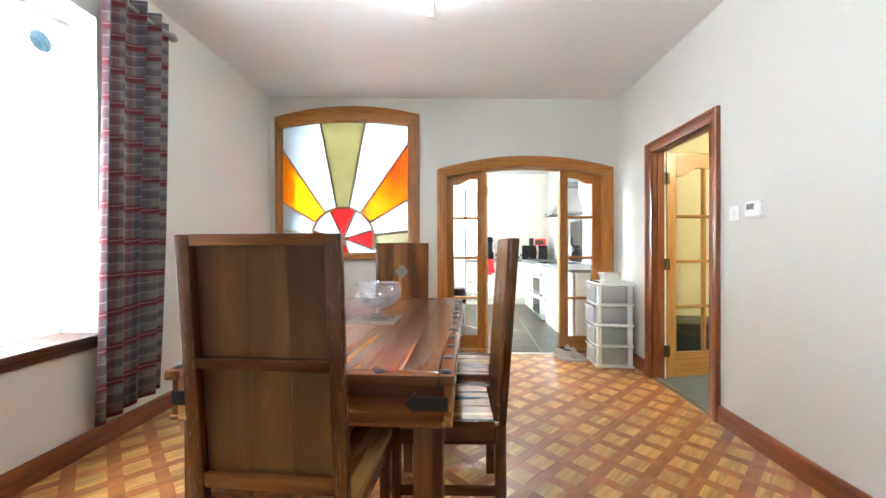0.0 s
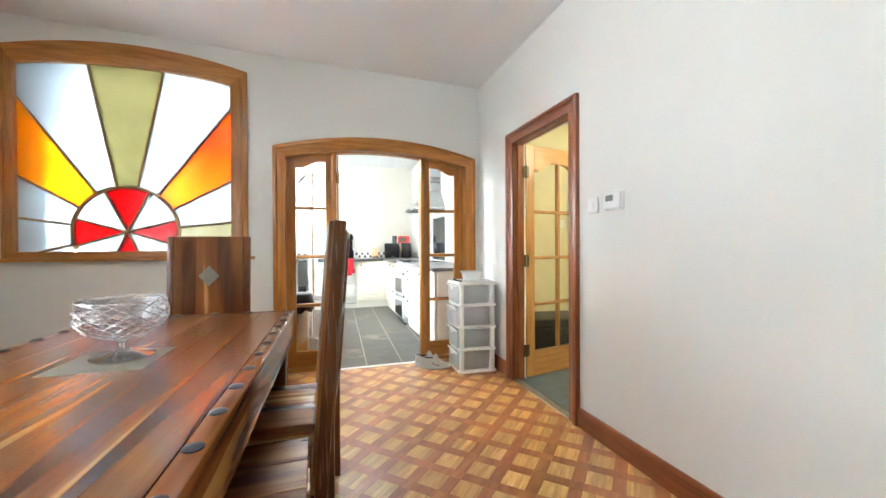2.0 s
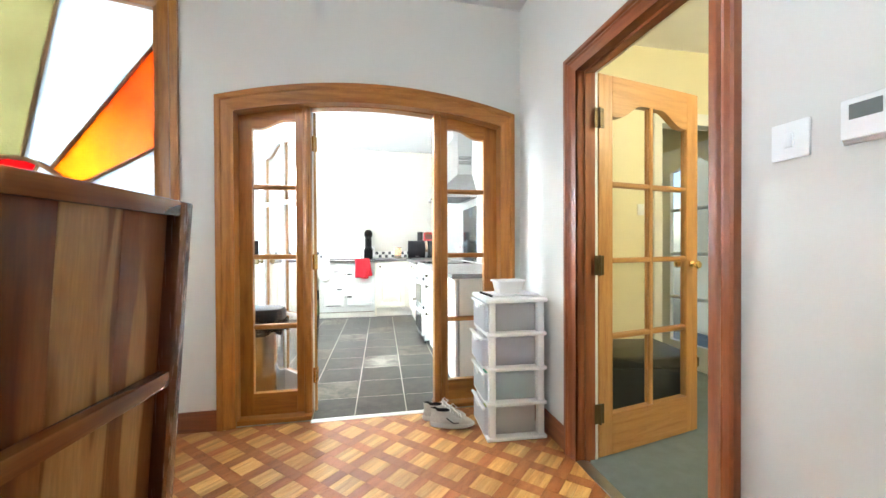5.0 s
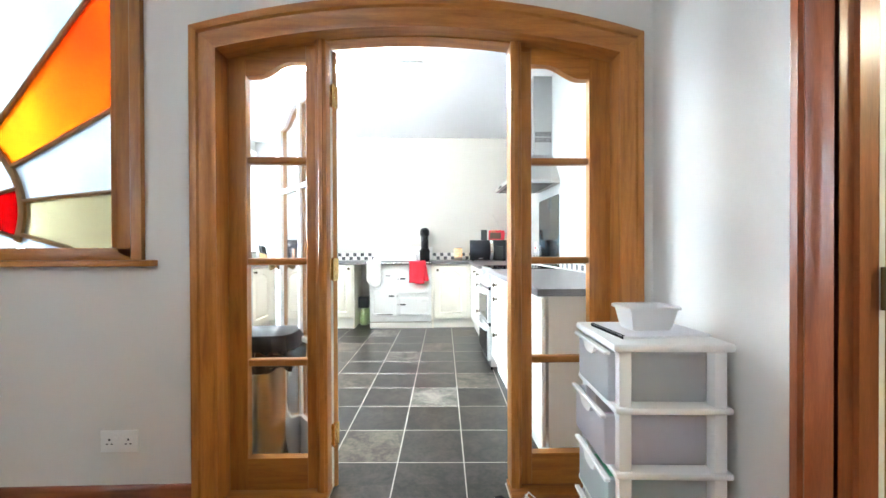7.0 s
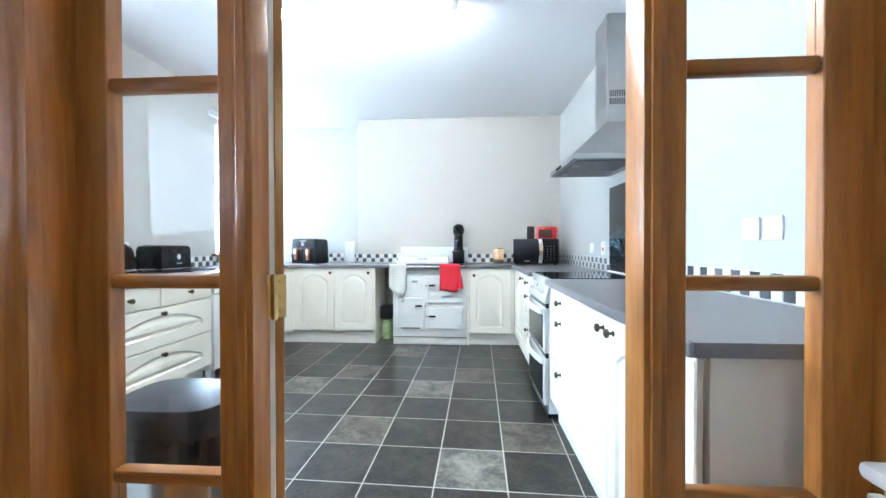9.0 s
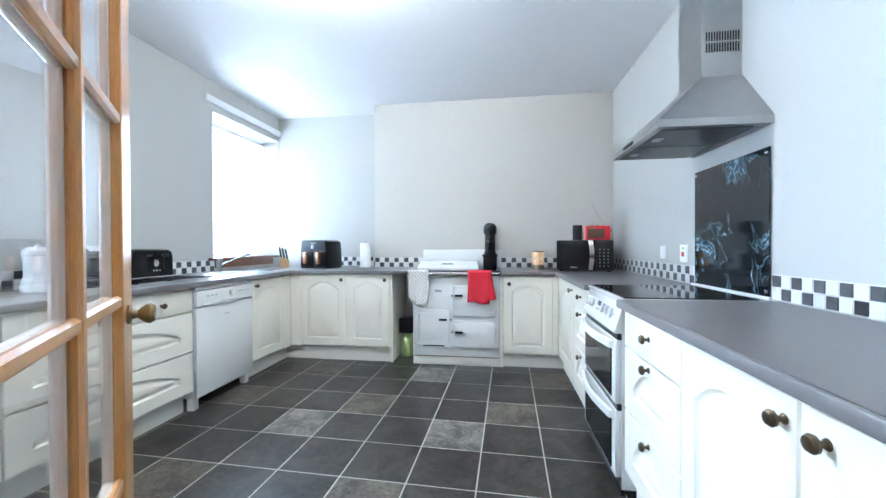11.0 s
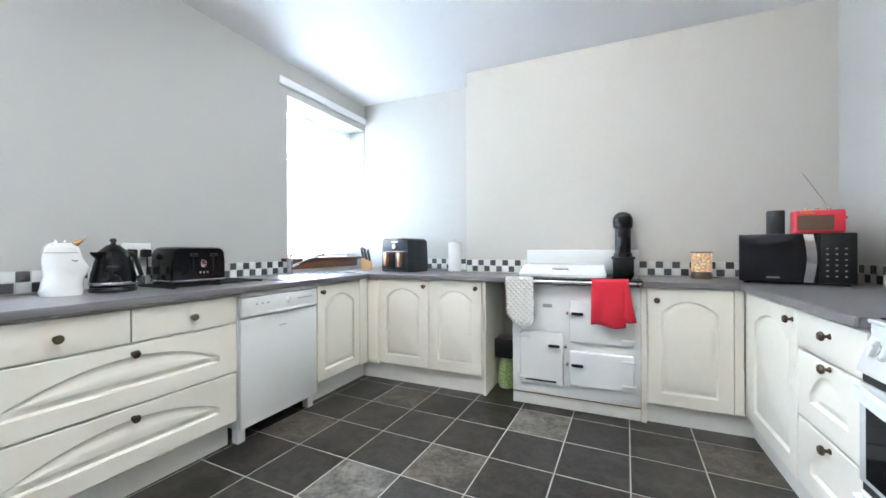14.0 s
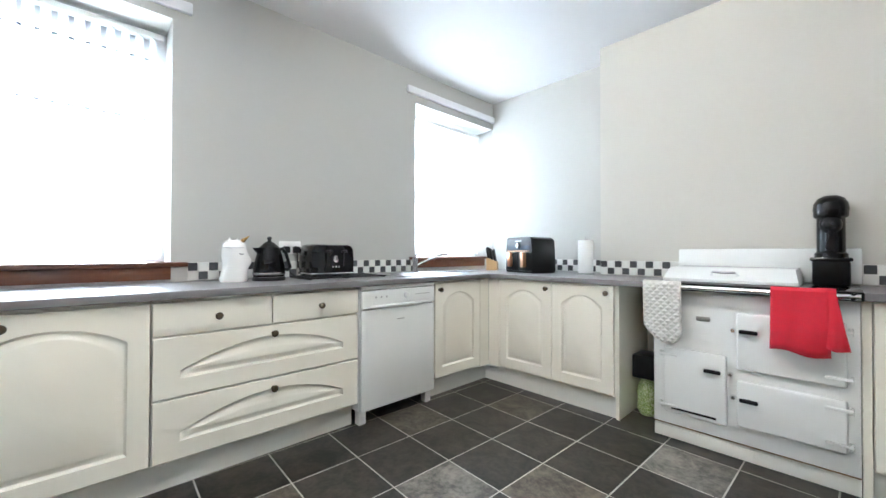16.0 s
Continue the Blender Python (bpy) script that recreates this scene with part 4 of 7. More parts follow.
# ---- ceiling lights ----
def batten(name, x, y, z, length, rz, tube_m):
    b = thing(name, "lit white fluorescent batten on ceiling", "ceiling light", x, y, z, rz)
    part("body", box(-length / 2, length / 2, -0.025, 0.025, -0.045, 0, 0.006), M_PLASTIC, b)
    for s in (-1, 1):
        part("end_cap", box(s * length / 2 - 0.03, s * length / 2 + 0.012, -0.022, 0.022, -0.098, -0.03, 0.006), M_PLASTIC, b)
    part("lamp_tube", cyl(0.016, -length / 2 + 0.03, length / 2 - 0.03, 14, (0, 0, -0.075), "x"), tube_m, b, "lit fluorescent tube")


batten("batten_light", 0.72, 2.35, 2.789, 1.25, 90, M_TUBE_D)
batten("batten_light", 0.88, 6.3, KH, 1.42, 0, M_TUBE)
pend = thing("pendant_lamp", "lit white glass hall pendant lamp", "lamp", 3.95, 2.75, 2.6)
part("rose", lathe([(0.05, 0), (0.045, -0.02), (0.01, -0.03)], 20), M_PLASTIC, pend)
part("flex", tube([(0, 0, -0.02), (0, 0, -0.3)], 0.004, 6), M_PLASTIC, pend)
part("shade", lathe([(0.02, -0.28), (0.09, -0.33), (0.12, -0.42), (0.09, -0.50), (0, -0.53)], 24), glow("lit_opal_glass", (1, 0.86, 0.6), 38), pend)


# ---- dining table ----
def dining_table():
    t = thing("dining_table", "heavy sheesham dining table with iron studs", "table", 0.447, 2.47, 0, -1.3)
    hw, hl = 0.465, 0.87
    n = 7
    for i in range(n):
        a, b = -hw + 0.05 + i * (2 * hw - 0.1) / n, -hw + 0.05 + (i + 1) * (2 * hw - 0.1) / n
        part("plank", box(a + 0.0006, b - 0.0006, -hl + 0.05, hl - 0.05, 0.735, 0.765, 0.0012, 1), M_SH_Y, t)
    for s in (-1, 1):
        a, b = sorted((s * (hw - 0.0495), s * hw))
        part("edge_board", box(a, b, -hl, hl, 0.732, 0.7655, 0.006), M_SH_Y, t)
        a, b = sorted((s * (hl - 0.0495), s * hl))
        part("edge_board", box(-hw + 0.05, hw - 0.05, a, b, 0.732, 0.7655, 0.006), M_SH_X, t)
    part("inlay", box(-0.13, 0.13, -0.13, 0.13, 0.764, 0.7672, 0.001, 1), M_SLATE, t, "square grey slate inlay")
    for s in (-1, 1):
        a, b = sorted((s * (hw - 0.035), s * (hw - 0.012)))
        part("apron", merge(box(a, b, -hl + 0.02, hl - 0.02, 0.615, 0.732, 0.004), box(a - 0.006, b + 0.006, -hl + 0.012, hl - 0.012, 0.60, 0.615, 0.005)), M_SH_Y, t)
        a, b = sorted((s * (hl - 0.035), s * (hl - 0.012)))
        part("apron", merge(box(-hw + 0.036, hw - 0.036, a, b, 0.615, 0.732, 0.004), box(-hw + 0.04, hw - 0.04, a - 0.006, b + 0.006, 0.60, 0.615, 0.005)), M_SH_X, t)
    for sx in (-1, 1):
        for sy in (-1, 1):
            x, y = sx * (hw - 0.085), sy * (hl - 0.085)
            part("leg", box(x - 0.048, x + 0.048, y - 0.048, y + 0.048, 0, 0.60, 0.005), M_SH_Z, t)
    stud = lathe([(0.019, 0), (0.0185, 0.003), (0.012, 0.006), (0, 0.0075)], 16)
    sm = mesh_of(stud, "stud", M_IRON)
    spots = [(sx * (hw - 0.027), -hl + 0.035 + 0.138 * 2 * k / 1.78) for sx in (-1, 1) for k in range(11)]
    spots += [(x, sy * (hl - 0.03)) for sy in (-1, 1) for x in (-0.28, -0.11, 0.06, 0.23)]
    for x, y in spots:
        s = new("stud", sm)
        s.parent = t
        s.matrix_local = pose(x, y, 0.7652)
    # iron straps round the corners
    for sy in (-1, 1):
        for sx in (-1, 1):
            pts = [(0, -0.022), (0.10, -0.022), (0.10, -0.034), (0.135, 0), (0.10, 0.034), (0.10, 0.022), (0, 0.022)]
            b = prism([(sx * (hw - 0.02 - p), 0.675 + q) for p, q in pts], sy * (hl - 0.010) - 0.002, sy * (hl - 0.010) + 0.002)
            part("iron_strap", b, M_IRON, t, "black iron arrow-shaped strap")
    return t


dining_table()


def dining_chair(label, x, y, rz, plain=False):
    """A chair with a tall framed back; local front is +y, back at -y."""
    c = thing("dining_chair", label, "chair", x, y, 0, rz, "dining chairs round the table")
    hw, lean = 0.225, 0.055
    tilt = Matrix.Translation((0, -0.20, 0.45)) @ Matrix.Rotation(math.atan(lean / 0.74), 4, "X") @ Matrix.Translation((0, 0.20, -0.45))
    for s in (-1, 1):
        a, b = sorted((s * (hw - 0.040), s * hw))
        up = turned(box(a, b, -0.225, -0.195, 0.44, 1.195, 0.004), tilt)
        part("back_post", up, M_SH_POST, c)
        part("back_leg", box(a, b, -0.225, -0.18, 0, 0.445, 0.004), M_SH_POST, c)
        part("front_leg", box(a, b, 0.20, 0.245, 0, 0.43, 0.004), M_SH_POST, c)
        part("seat_rail", box(a + 0.008, b - 0.008, -0.18, 0.20, 0.36, 0.43, 0.003), M_SH_Y, c)
        part("stretcher", box(a + 0.01, b - 0.01, -0.18, 0.20, 0.15, 0.185, 0.003), M_SH_Y, c)
    for z0, z1 in ((1.165, 1.196), (0.835, 0.866), (0.50, 0.54)):
        part("back_rail", turned(box(-hw + 0.040, hw - 0.040, -0.2245, -0.2005, z0, z1, 0.004), tilt), M_SH_X, c)
    for a, b in ((-hw + 0.040, -0.045), (-0.045, 0.07), (0.07, hw - 0.040)):
        part("back_board", turned(box(a + 0.0002, b - 0.0002, -0.2, -0.186, 0.50, 1.194, 0.0008, 1), tilt), M_SH_PANEL if plain else M_SH_Z, c)
    dia = prism([(0, 0.952 - 0.062), (0.056, 0.952), (0, 0.952 + 0.062), (-0.056, 0.952)], -0.187, -0.183)
    part("inlay", turned(dia, tilt), M_SLATE, c, "diamond slate inlay")
    part("front_rail", box(-hw + 0.045, hw - 0.045, 0.208, 0.236, 0.36, 0.43, 0.003), M_SH_X, c)
    for i in range(3):
        a, b = -hw + i * 0.15, -hw + (i + 1) * 0.15
        part("seat_board", box(a + 0.0005, b - 0.0005, -0.178, 0.25, 0.43, 0.458, 0.003, 1), M_SH_Y, c)
    return c


base = "tall-backed sheesham dining chair with slate diamond"
dining_chair(base + ", at the table's end", 0.406, 1.665, -4, True)
dining_chair(base + ", at its kitchen end", 0.42, 3.405, 180)
dining_chair(base + ", pushed under the long side", 0.866, 2.181, 91)
dining_chair(base + ", pushed under the long side", 0.922, 2.745, 85)
dining_chair(base + ", on the window side", -0.12, 2.97, -90)


# ---- cut-glass bowl ----
def crystal(base=0.1):
    m = bpy.data.materials.new("cut_crystal")
    n, l, p = nodes_of(m)
    n.remove(p)
    tr, gl, mx, lw, pw, ma = (n.new(k) for k in ("ShaderNodeBsdfTransparent", "ShaderNodeBsdfGlossy", "ShaderNodeMixShader", "ShaderNodeLayerWeight", "ShaderNodeMath", "ShaderNodeMath"))
    tr.inputs[0].default_value, gl.inputs["Roughness"].default_value = (0.95, 0.955, 0.97, 1), 0.02
    lw.inputs[0].default_value = 0.5
    pw.operation, ma.operation = "POWER", "MULTIPLY_ADD"
    pw.inputs[1].default_value = 2
    ma.inputs[1].default_value, ma.inputs[2].default_value = 0.4, base
    l.new(lw.outputs["Facing"], pw.inputs[0])
    l.new(pw.outputs[0], ma.inputs[0])
    l.new(ma.outputs[0], mx.inputs[0])
    l.new(tr.outputs[0], mx.inputs[1])
    l.new(gl.outputs[0], mx.inputs[2])
    l.new(mx.outputs[0], n["Material Output"].inputs[0])
    return m


def glass_bowl():
    b = thing("glass_bowl", "footed cut-crystal bowl with diamond facets", "bowl", 0.462, 2.50, 0.7672)
    m = crystal()
    ft = part("foot", lathe([(0, 0.0), (0.085, 0.0), (0.088, 0.006), (0.05, 0.016), (0.018, 0.026), (0.016, 0.05), (0.022, 0.056), (0.02, 0.062), (0, 0.062)], 28), crystal(0.3), b)
    ft.visible_shadow = False
    prof = [(0.02, 0.06), (0.055, 0.068), (0.095, 0.09), (0.118, 0.125), (0.12, 0.155), (0.112, 0.185), (0.118, 0.192)]
    n, rows = 32, 14
    bm = bmesh.new()
    rings = []
    for j in range(rows + 1):
        u = j / rows * (len(prof) - 1)
        k = min(int(u), len(prof) - 2)
        r = prof[k][0] + (prof[k + 1][0] - prof[k][0]) * (u - k)
        z = prof[k][1] + (prof[k + 1][1] - prof[k][1]) * (u - k)
        ring = []
        for i in range(n):
            bumpy = 0.005 if (i + j) % 2 and 1 < j < rows - 1 else 0.0
            zz = z + (0.006 * (i % 2) if j == rows else 0)
            a = 2 * math.pi * i / n
            ring.append(bm.verts.new(((r + bumpy) * math.cos(a), (r + bumpy) * math.sin(a), zz)))
        rings.append(ring)
    inner = []
    for r, z in ((0.108, 0.186), (0.105, 0.14), (0.08, 0.095), (0.03, 0.076)):
        inner.append([bm.verts.new((r * math.cos(2 * math.pi * i / n), r * math.sin(2 * math.pi * i / n), z)) for i in range(n)])
    allr = rings + inner
    for a, c in zip(allr, allr[1:]):
        for i in range(n):
            j = (i + 1) % n
            if allr.index(a) % 2:
                bm.faces.new((a[i], a[j], c[i])), bm.faces.new((a[j], c[j], c[i]))
            else:
                bm.faces.new((a[i], a[j], c[j])), bm.faces.new((a[i], c[j], c[i]))
    bm.faces.new(rings[0])
    bm.faces.new(inner[-1])
    bmesh.ops.recalc_face_normals(bm, faces=bm.faces)
    ob = new("bowl", bpy.data.meshes.new("bowl"))
    bm.to_mesh(ob.data)
    bm.free()
    ob.data.materials.append(m)
    ob.parent = b
    ob.visible_shadow = False
    ridge = crystal(0.5)
    for k in range(16):
        for sgn in (-1, 1):
            pts = []
            for j in range(1, rows):
                u = j / rows * (len(prof) - 1)
                q = min(int(u), len(prof) - 2)
                r = prof[q][0] + (prof[q + 1][0] - prof[q][0]) * (u - q) + 0.005
                z = prof[q][1] + (prof[q + 1][1] - prof[q][1]) * (u - q)
                a = 2 * math.pi * (k / 16 + sgn * j / 32)
                pts.append((r * math.cos(a), r * math.sin(a), z))
            part("cut_ridge", tube(pts, 0.0016, 5), ridge, b).visible_shadow = False


glass_bowl()


# ---- drawer tower, its things, shoes ----
def drawer_tower():
    t = thing("drawer_tower", "white plastic four-drawer tower with frosted drawers", "drawer tower", 2.397, 4.258, 0, -3)
    hx, hy, h = 0.165, 0.162, 0.806
    levels = [0.0, 0.196, 0.393, 0.590]
    for sx in (-1, 1):
        for sy in (-1, 1):
            x, y = sx * (hx - 0.022), sy * (hy - 0.022)
            part("post", box(x - 0.02, x + 0.02, y - 0.02, y + 0.02, 0, h - 0.02, 0.006), M_PLASTIC, t)
    for k, z in enumerate(levels):
        part("shelf", box(-hx - 0.012, hx + 0.012, -hy - 0.008, hy + 0.008, z, z + 0.022, 0.008), M_PLASTIC, t)
        out = 0.012 if k == 2 else 0.0
        w0, w1, zb, zt = -hx - 0.022 - out, hx - 0.045, z + 0.024, z + 0.182
        body = box(w0, w1, -hy + 0.028, hy - 0.028, zb, zt, 0.012)
        top = [f for f in body.faces if f.normal.z > 0.9 and f.calc_area() > 0.02]
        bmesh.ops.delete(body, geom=top, context="FACES")
        d = part("drawer", body, M_TUB, t, "frosted translucent drawer")
        lip = [(-0.055, 0), (-0.04, -0.028), (-0.02, -0.036), (0.02, -0.036), (0.04, -0.028), (0.055, 0)]
        hb = turned(prism(lip, -0.006, 0.006), Matrix.Rotation(radians(90), 4, "Z"))
        part("handle", turned(hb, Matrix.Translation((w0 - 0.004, 0, zt))), M_PLASTIC, d)
        part("rim", merge(box(w0 - 0.012, w0 + 0.006, -hy + 0.02, hy - 0.02, zt - 0.008, zt + 0.004, 0.003)), M_PLASTIC, d)
        cols = [(0.55, 0.55, 0.2), (0.15, 0.5, 0.3), (0.6, 0.45, 0.55), (0.45, 0.55, 0.3)]
        part("drawer_filling", box(w0 + 0.03, w1 - 0.03, -hy + 0.05, hy - 0.05, zb + 0.008, zb + (0.09, 0.11, 0.07, 0.05)[k], 0.02), mat("folded_contents", cols[k], 0.8, var=0.5, scale=12), d, "dim coloured contents")
    part("top", box(-hx - 0.02, hx + 0.016, -hy - 0.012, hy + 0.012, h - 0.026, h, 0.01), M_PLASTIC, t)


drawer_tower()
nb = thing("notebook", "closed spiral-bound white notebook on drawer tower", "notebook", 2.397, 4.262, 0.807, 4)
part("page_block", box(-0.14, 0.15, -0.105, 0.105, 0, 0.007, 0.001, 1), M_PAPER, nb)
part("cover", box(-0.142, 0.153, -0.108, 0.108, 0.007, 0.0085), mat("pale_card_cover", (0.80, 0.80, 0.83), 0.5), nb)
for k in range(17):
    part("wire_loop", lathe([(0.006, -0.0008), (0.0075, 0), (0.006, 0.0008), (0.006, -0.0008)], 10, (-0.14, -0.098 + k * 0.0122, 0.005), "y"), M_IRON, nb)
tub = thing("plastic_tub", "white open plastic food tub on notebook", "tub", 2.40, 4.27, 0.8157, 2)
tb = []
for hx, hy, z in ((0.068, 0.05, 0.0), (0.074, 0.055, 0.01), (0.085, 0.066, 0.06), (0.091, 0.072, 0.061), (0.091, 0.072, 0.067), (0.082, 0.063, 0.066), (0.07, 0.052, 0.006)):
    tb.append([(1.02 * sx * hx + cx * 0.02, 0.9 * sy * hy + cy * 0.02, 1.15 * z) for sx, sy, cx, cy in ((1, 1, -1, 0), (1, 1, -0.3, -0.3), (1, 1, 0, -1), (1, -1, 0, 1), (1, -1, -0.3, 0.3), (1, -1, -1, 0), (-1, -1, 1, 0), (-1, -1, 0.3, 0.3), (-1, -1, 0, 1), (-1, 1, 0, -1), (-1, 1, 0.3, -0.3), (-1, 1, 1, 0))])
part("tub", strips(tb, True, True), M_PLASTIC, tub)
rim_loops = [[(x * g, y * g, z + dz) for x, y, z in tb[3]] for g, dz in ((1.0, 0.001), (1.025, 0.0), (1.03, 0.006), (1.01, 0.0095), (0.965, 0.009))]
part("rim", strips(rim_loops, True), M_PLASTIC, tub, "rolled white rim")

M_MESHCLOTH = mat("grey_knit_mesh", (0.50, 0.49, 0.46), 0.8, var=0.2, scale=60, bump=0.5, bscale=300)
M_SOLE = mat("grey_rubber_sole", (0.56, 0.56, 0.54), 0.5, var=0.1, scale=20)


def trainer(x, y, rz):
    s = thing("trainer", "worn grey running shoe on floor", "shoe", x, y, 0, rz, "pair of trainers")

    def ring(z, grow, heel=-0.132, toe=0.138, lift=0.0):
        """One level of the shoe: rounded toe at +x, narrow heel at -x."""
        pts, mid, half = [], (heel + toe) / 2, (toe - heel) / 2
        for i in range(24):
            a = 2 * math.pi * i / 24
            u = math.cos(a)
            wid = 0.036 + 0.012 * u - 0.010 * max(0, u) ** 4
            pts.append((mid + u * half, math.copysign(abs(math.sin(a)) ** 0.75, math.sin(a)) * wid * grow, z + lift * max(0, u) ** 2))
        return pts
    part("sole", strips([ring(0.0, 0.92, -0.126, 0.118, 0.012), ring(0.008, 1.08, -0.135, 0.136, 0.010), ring(0.022, 1.12, -0.137, 0.141, 0.006), ring(0.031, 1.05, -0.134, 0.138, 0.004)], True, True), M_SOLE, s)
    body = [ring(0.030, 1.0, -0.130, 0.133), ring(0.045, 1.0, -0.130, 0.122), ring(0.058, 0.92, -0.128, 0.094), ring(0.074, 0.80, -0.126, 0.052), ring(0.090, 0.70, -0.127, 0.018), ring(0.100, 0.66, -0.130, -0.012)]
    for k, lp in enumerate(body[3:]):
        body[3 + k] = [(px, py, pz + (0.012 * (k + 1) / 3 if px < -0.1 else 0.0)) for px, py, pz in lp]
    inner = [(px * 0.92 - 0.006, py * 0.8, pz - 0.004) for px, py, pz in body[-1]]
    floor_ = [(px * 0.9 - 0.008, py * 0.75, 0.05) for px, py, pz in body[-1]]
    part("upper", strips(body, True), M_MESHCLOTH, s)
    part("lining", strips([body[-1], inner, floor_], True), M_IRON, s, "dark inside lining")
    tongue = [[(0.040 - 0.012 * k, sy * 0.020, 0.082 + 0.011 * k) for sy in (-1, -0.4, 0.4, 1)] for k in range(5)]
    part("tongue", strips(tongue, False), M_MESHCLOTH, s).modifiers.new("thick", "SOLIDIFY").thickness = 0.006
    for k in range(5):
        bx, bz = 0.052 - 0.016 * k, 0.078 + 0.008 * k
        part("lace", tube([(bx + 0.006, -0.027, bz - 0.010), (bx, 0, bz + 0.006), (bx - 0.006, 0.027, bz - 0.010)], 0.0034, 6), M_PAPER, s)
    for sy in (-1, 1):
        part("lace_loop", tube([(-0.012, sy * 0.006, 0.118), (0.004, sy * 0.024, 0.130), (0.03, sy * 0.032, 0.104), (0.012, sy * 0.012, 0.106)], 0.0028, 6), M_PAPER, s)
        part("side_mark", tube([(0.045, sy * 0.0455, 0.044), (0.012, sy * 0.0445, 0.040), (-0.03, sy * 0.036, 0.066)], 0.003, 6), M_IRON, s)


trainer(2.06, 4.33, -16)
trainer(2.03, 4.43, -10)

ot = thing("storage_ottoman", "black leatherette storage box in the hall", "ottoman", 3.22, 4.29, 0, -8)
part("box", box(-0.33, 0.33, -0.22, 0.22, 0.0, 0.36, 0.01), M_LEATHER, ot)
part("lid", box(-0.34, 0.34, -0.23, 0.23, 0.362, 0.43, 0.015, 3), M_LEATHER, ot)


# ---- kitchen units ----
def door_front(w, h, kind_of):
    """A moulded cabinet front in local x 0..w, z 0..h; its face at y = 0 looks to -y."""
    b = 0.004

    def rect_for(line):
        out = []
        cx, cz = w / 2, h / 2
        for x, z in line:
            dx, dz = x - cx, z - cz
            k = min((w / 2 - b) / abs(dx) if dx else 9, (h / 2 - b) / abs(dz) if dz else 9)
            out.append((cx + dx * k, cz + dz * k))
        for qx in (b, w - b):
            for qz in (b, h - b):
                near = min(range(len(out)), key=lambda i: (out[i][0] - qx) ** 2 + (out[i][1] - qz) ** 2)
                out[near] = (qx, qz)
        return out

    def shape(inset):
        if kind_of == "door":
            mx, mb = 0.075 + inset, 0.075 + inset
            sh, ap = h - 0.15 - inset * 1.2, h - 0.075 - inset
            pts = [(mx + (w - 2 * mx) * i / 6, mb) for i in range(7)]
            pts += [(w - mx, mb + (sh - mb) * i / 5) for i in range(1, 5)]
            pts += [(w - mx - (w - 2 * mx) * i / 14, sh + (ap - sh) * (1 - (2 * i / 14 - 1) ** 2)) for i in range(15)]
            pts += [(mx, sh - (sh - mb) * i / 5) for i in range(1, 5)]
            return pts
        mx = 0.10 + inset * 2.2
        lo, hi = h * 0.30 + inset, h * 0.80 - inset
        pts = [(mx + (w - 2 * mx) * i / 16, lo + 0.0) for i in range(17)]
        top = [(w - mx - (w - 2 * mx) * i / 16, lo + 0.035 - inset * 0.8 + (hi - lo - 0.035) * (1 - (2 * i / 16 - 1) ** 2)) for i in range(17)]
        return pts + top
    if kind_of == "plain":
        return box(0, w, 0, 0.02, 0, h, 0.005, 2)
    base = shape(0)
    loops = [[(x, 0.02, z) for x, z in blend(rect_for(base), [(w / 2, h / 2)] * len(base), -0.008)]]
    loops[0] = [(min(max(x, 0), w), 0.02, min(max(z, 0), h)) for x, _, z in loops[0]]
    rim_line = rect_for(base)
    loops.append([(x + (0 - b if x < w / 2 else b) * (abs(x - w / 2) > w / 2 - b * 1.5), 0.005, z + (-b if z < h / 2 else b) * (abs(z - h / 2) > h / 2 - b * 1.5)) for x, z in rim_line])
    loops.append([(x, 0.0, z) for x, z in rim_line])
    loops.append([(x, 0.0, z) for x, z in base])
    for inset, d in ((0.004, 0.008), (0.010, 0.0125), (0.018, 0.0115), (0.030, 0.004), (0.037, 0.001)):
        loops.append([(x, d, z) for x, z in shape(inset)])
    bm = strips(loops, True, True)
    return bm


def unit_knob(parent, x, z):
    prof = [(0.011, 0), (0.010, 0.003), (0.006, 0.006), (0.006, 0.016), (0.016, 0.02), (0.0175, 0.026), (0.013, 0.033), (0, 0.036)]
    part("knob", lathe(prof, 16, (x, 0, z), "y"), M_OLDBRASS, parent, "aged brass knob")


def base_unit(label, x, y, rz, w, fronts, depth=0.56):
    """A base cabinet; local x along its front, front at y = 0. fronts: (x0, x1, z0, z1, kind, knob x, knob z)."""
    c = thing("base_cabinet", label, "cabinet", x, y, 0, rz, "fitted kitchen base cabinets")
    part("body", box(0.001, w - 0.001, 0.034, depth, 0.14, 0.862), M_CREAM, c)
    for x0, x1, z0, z1, k, kx, kz in fronts:
        bm = turned(door_front(x1 - x0 - 0.004, z1 - z0 - 0.005, k), Matrix.Translation((x0 + 0.002, 0, z0 + 0.002)))
        f = part("drawer_front" if k != "door" else "door", bm, M_CREAM, c)
        if kx is not None:
            unit_knob(f, kx, kz)
    return c


LX, BY, RX = -0.44, 8.06, 2.18
one_door = "cream cabinet with arched moulded door under grey worktop"
drawers = "cream drawer unit with arched moulded fronts"
base_unit(one_door, LX, 4.75, 90, 0.46, [(0, 0.46, 0.15, 0.852, "door", 0.04, 0.80)])
base_unit(one_door, LX, 5.212, 90, 0.60, [(0, 0.60, 0.15, 0.852, "door", 0.18, 0.80)])
base_unit(drawers, LX, 5.815, 90, 1.005, [(0, 0.497, 0.70, 0.852, "plain", 0.25, 0.773), (0.497, 1.005, 0.70, 0.852, "plain", 0.76, 0.773), (0, 1.005, 0.425, 0.698, "drawer", 0.504, 0.653), (0, 1.005, 0.148, 0.423, "drawer", 0.504, 0.37)])
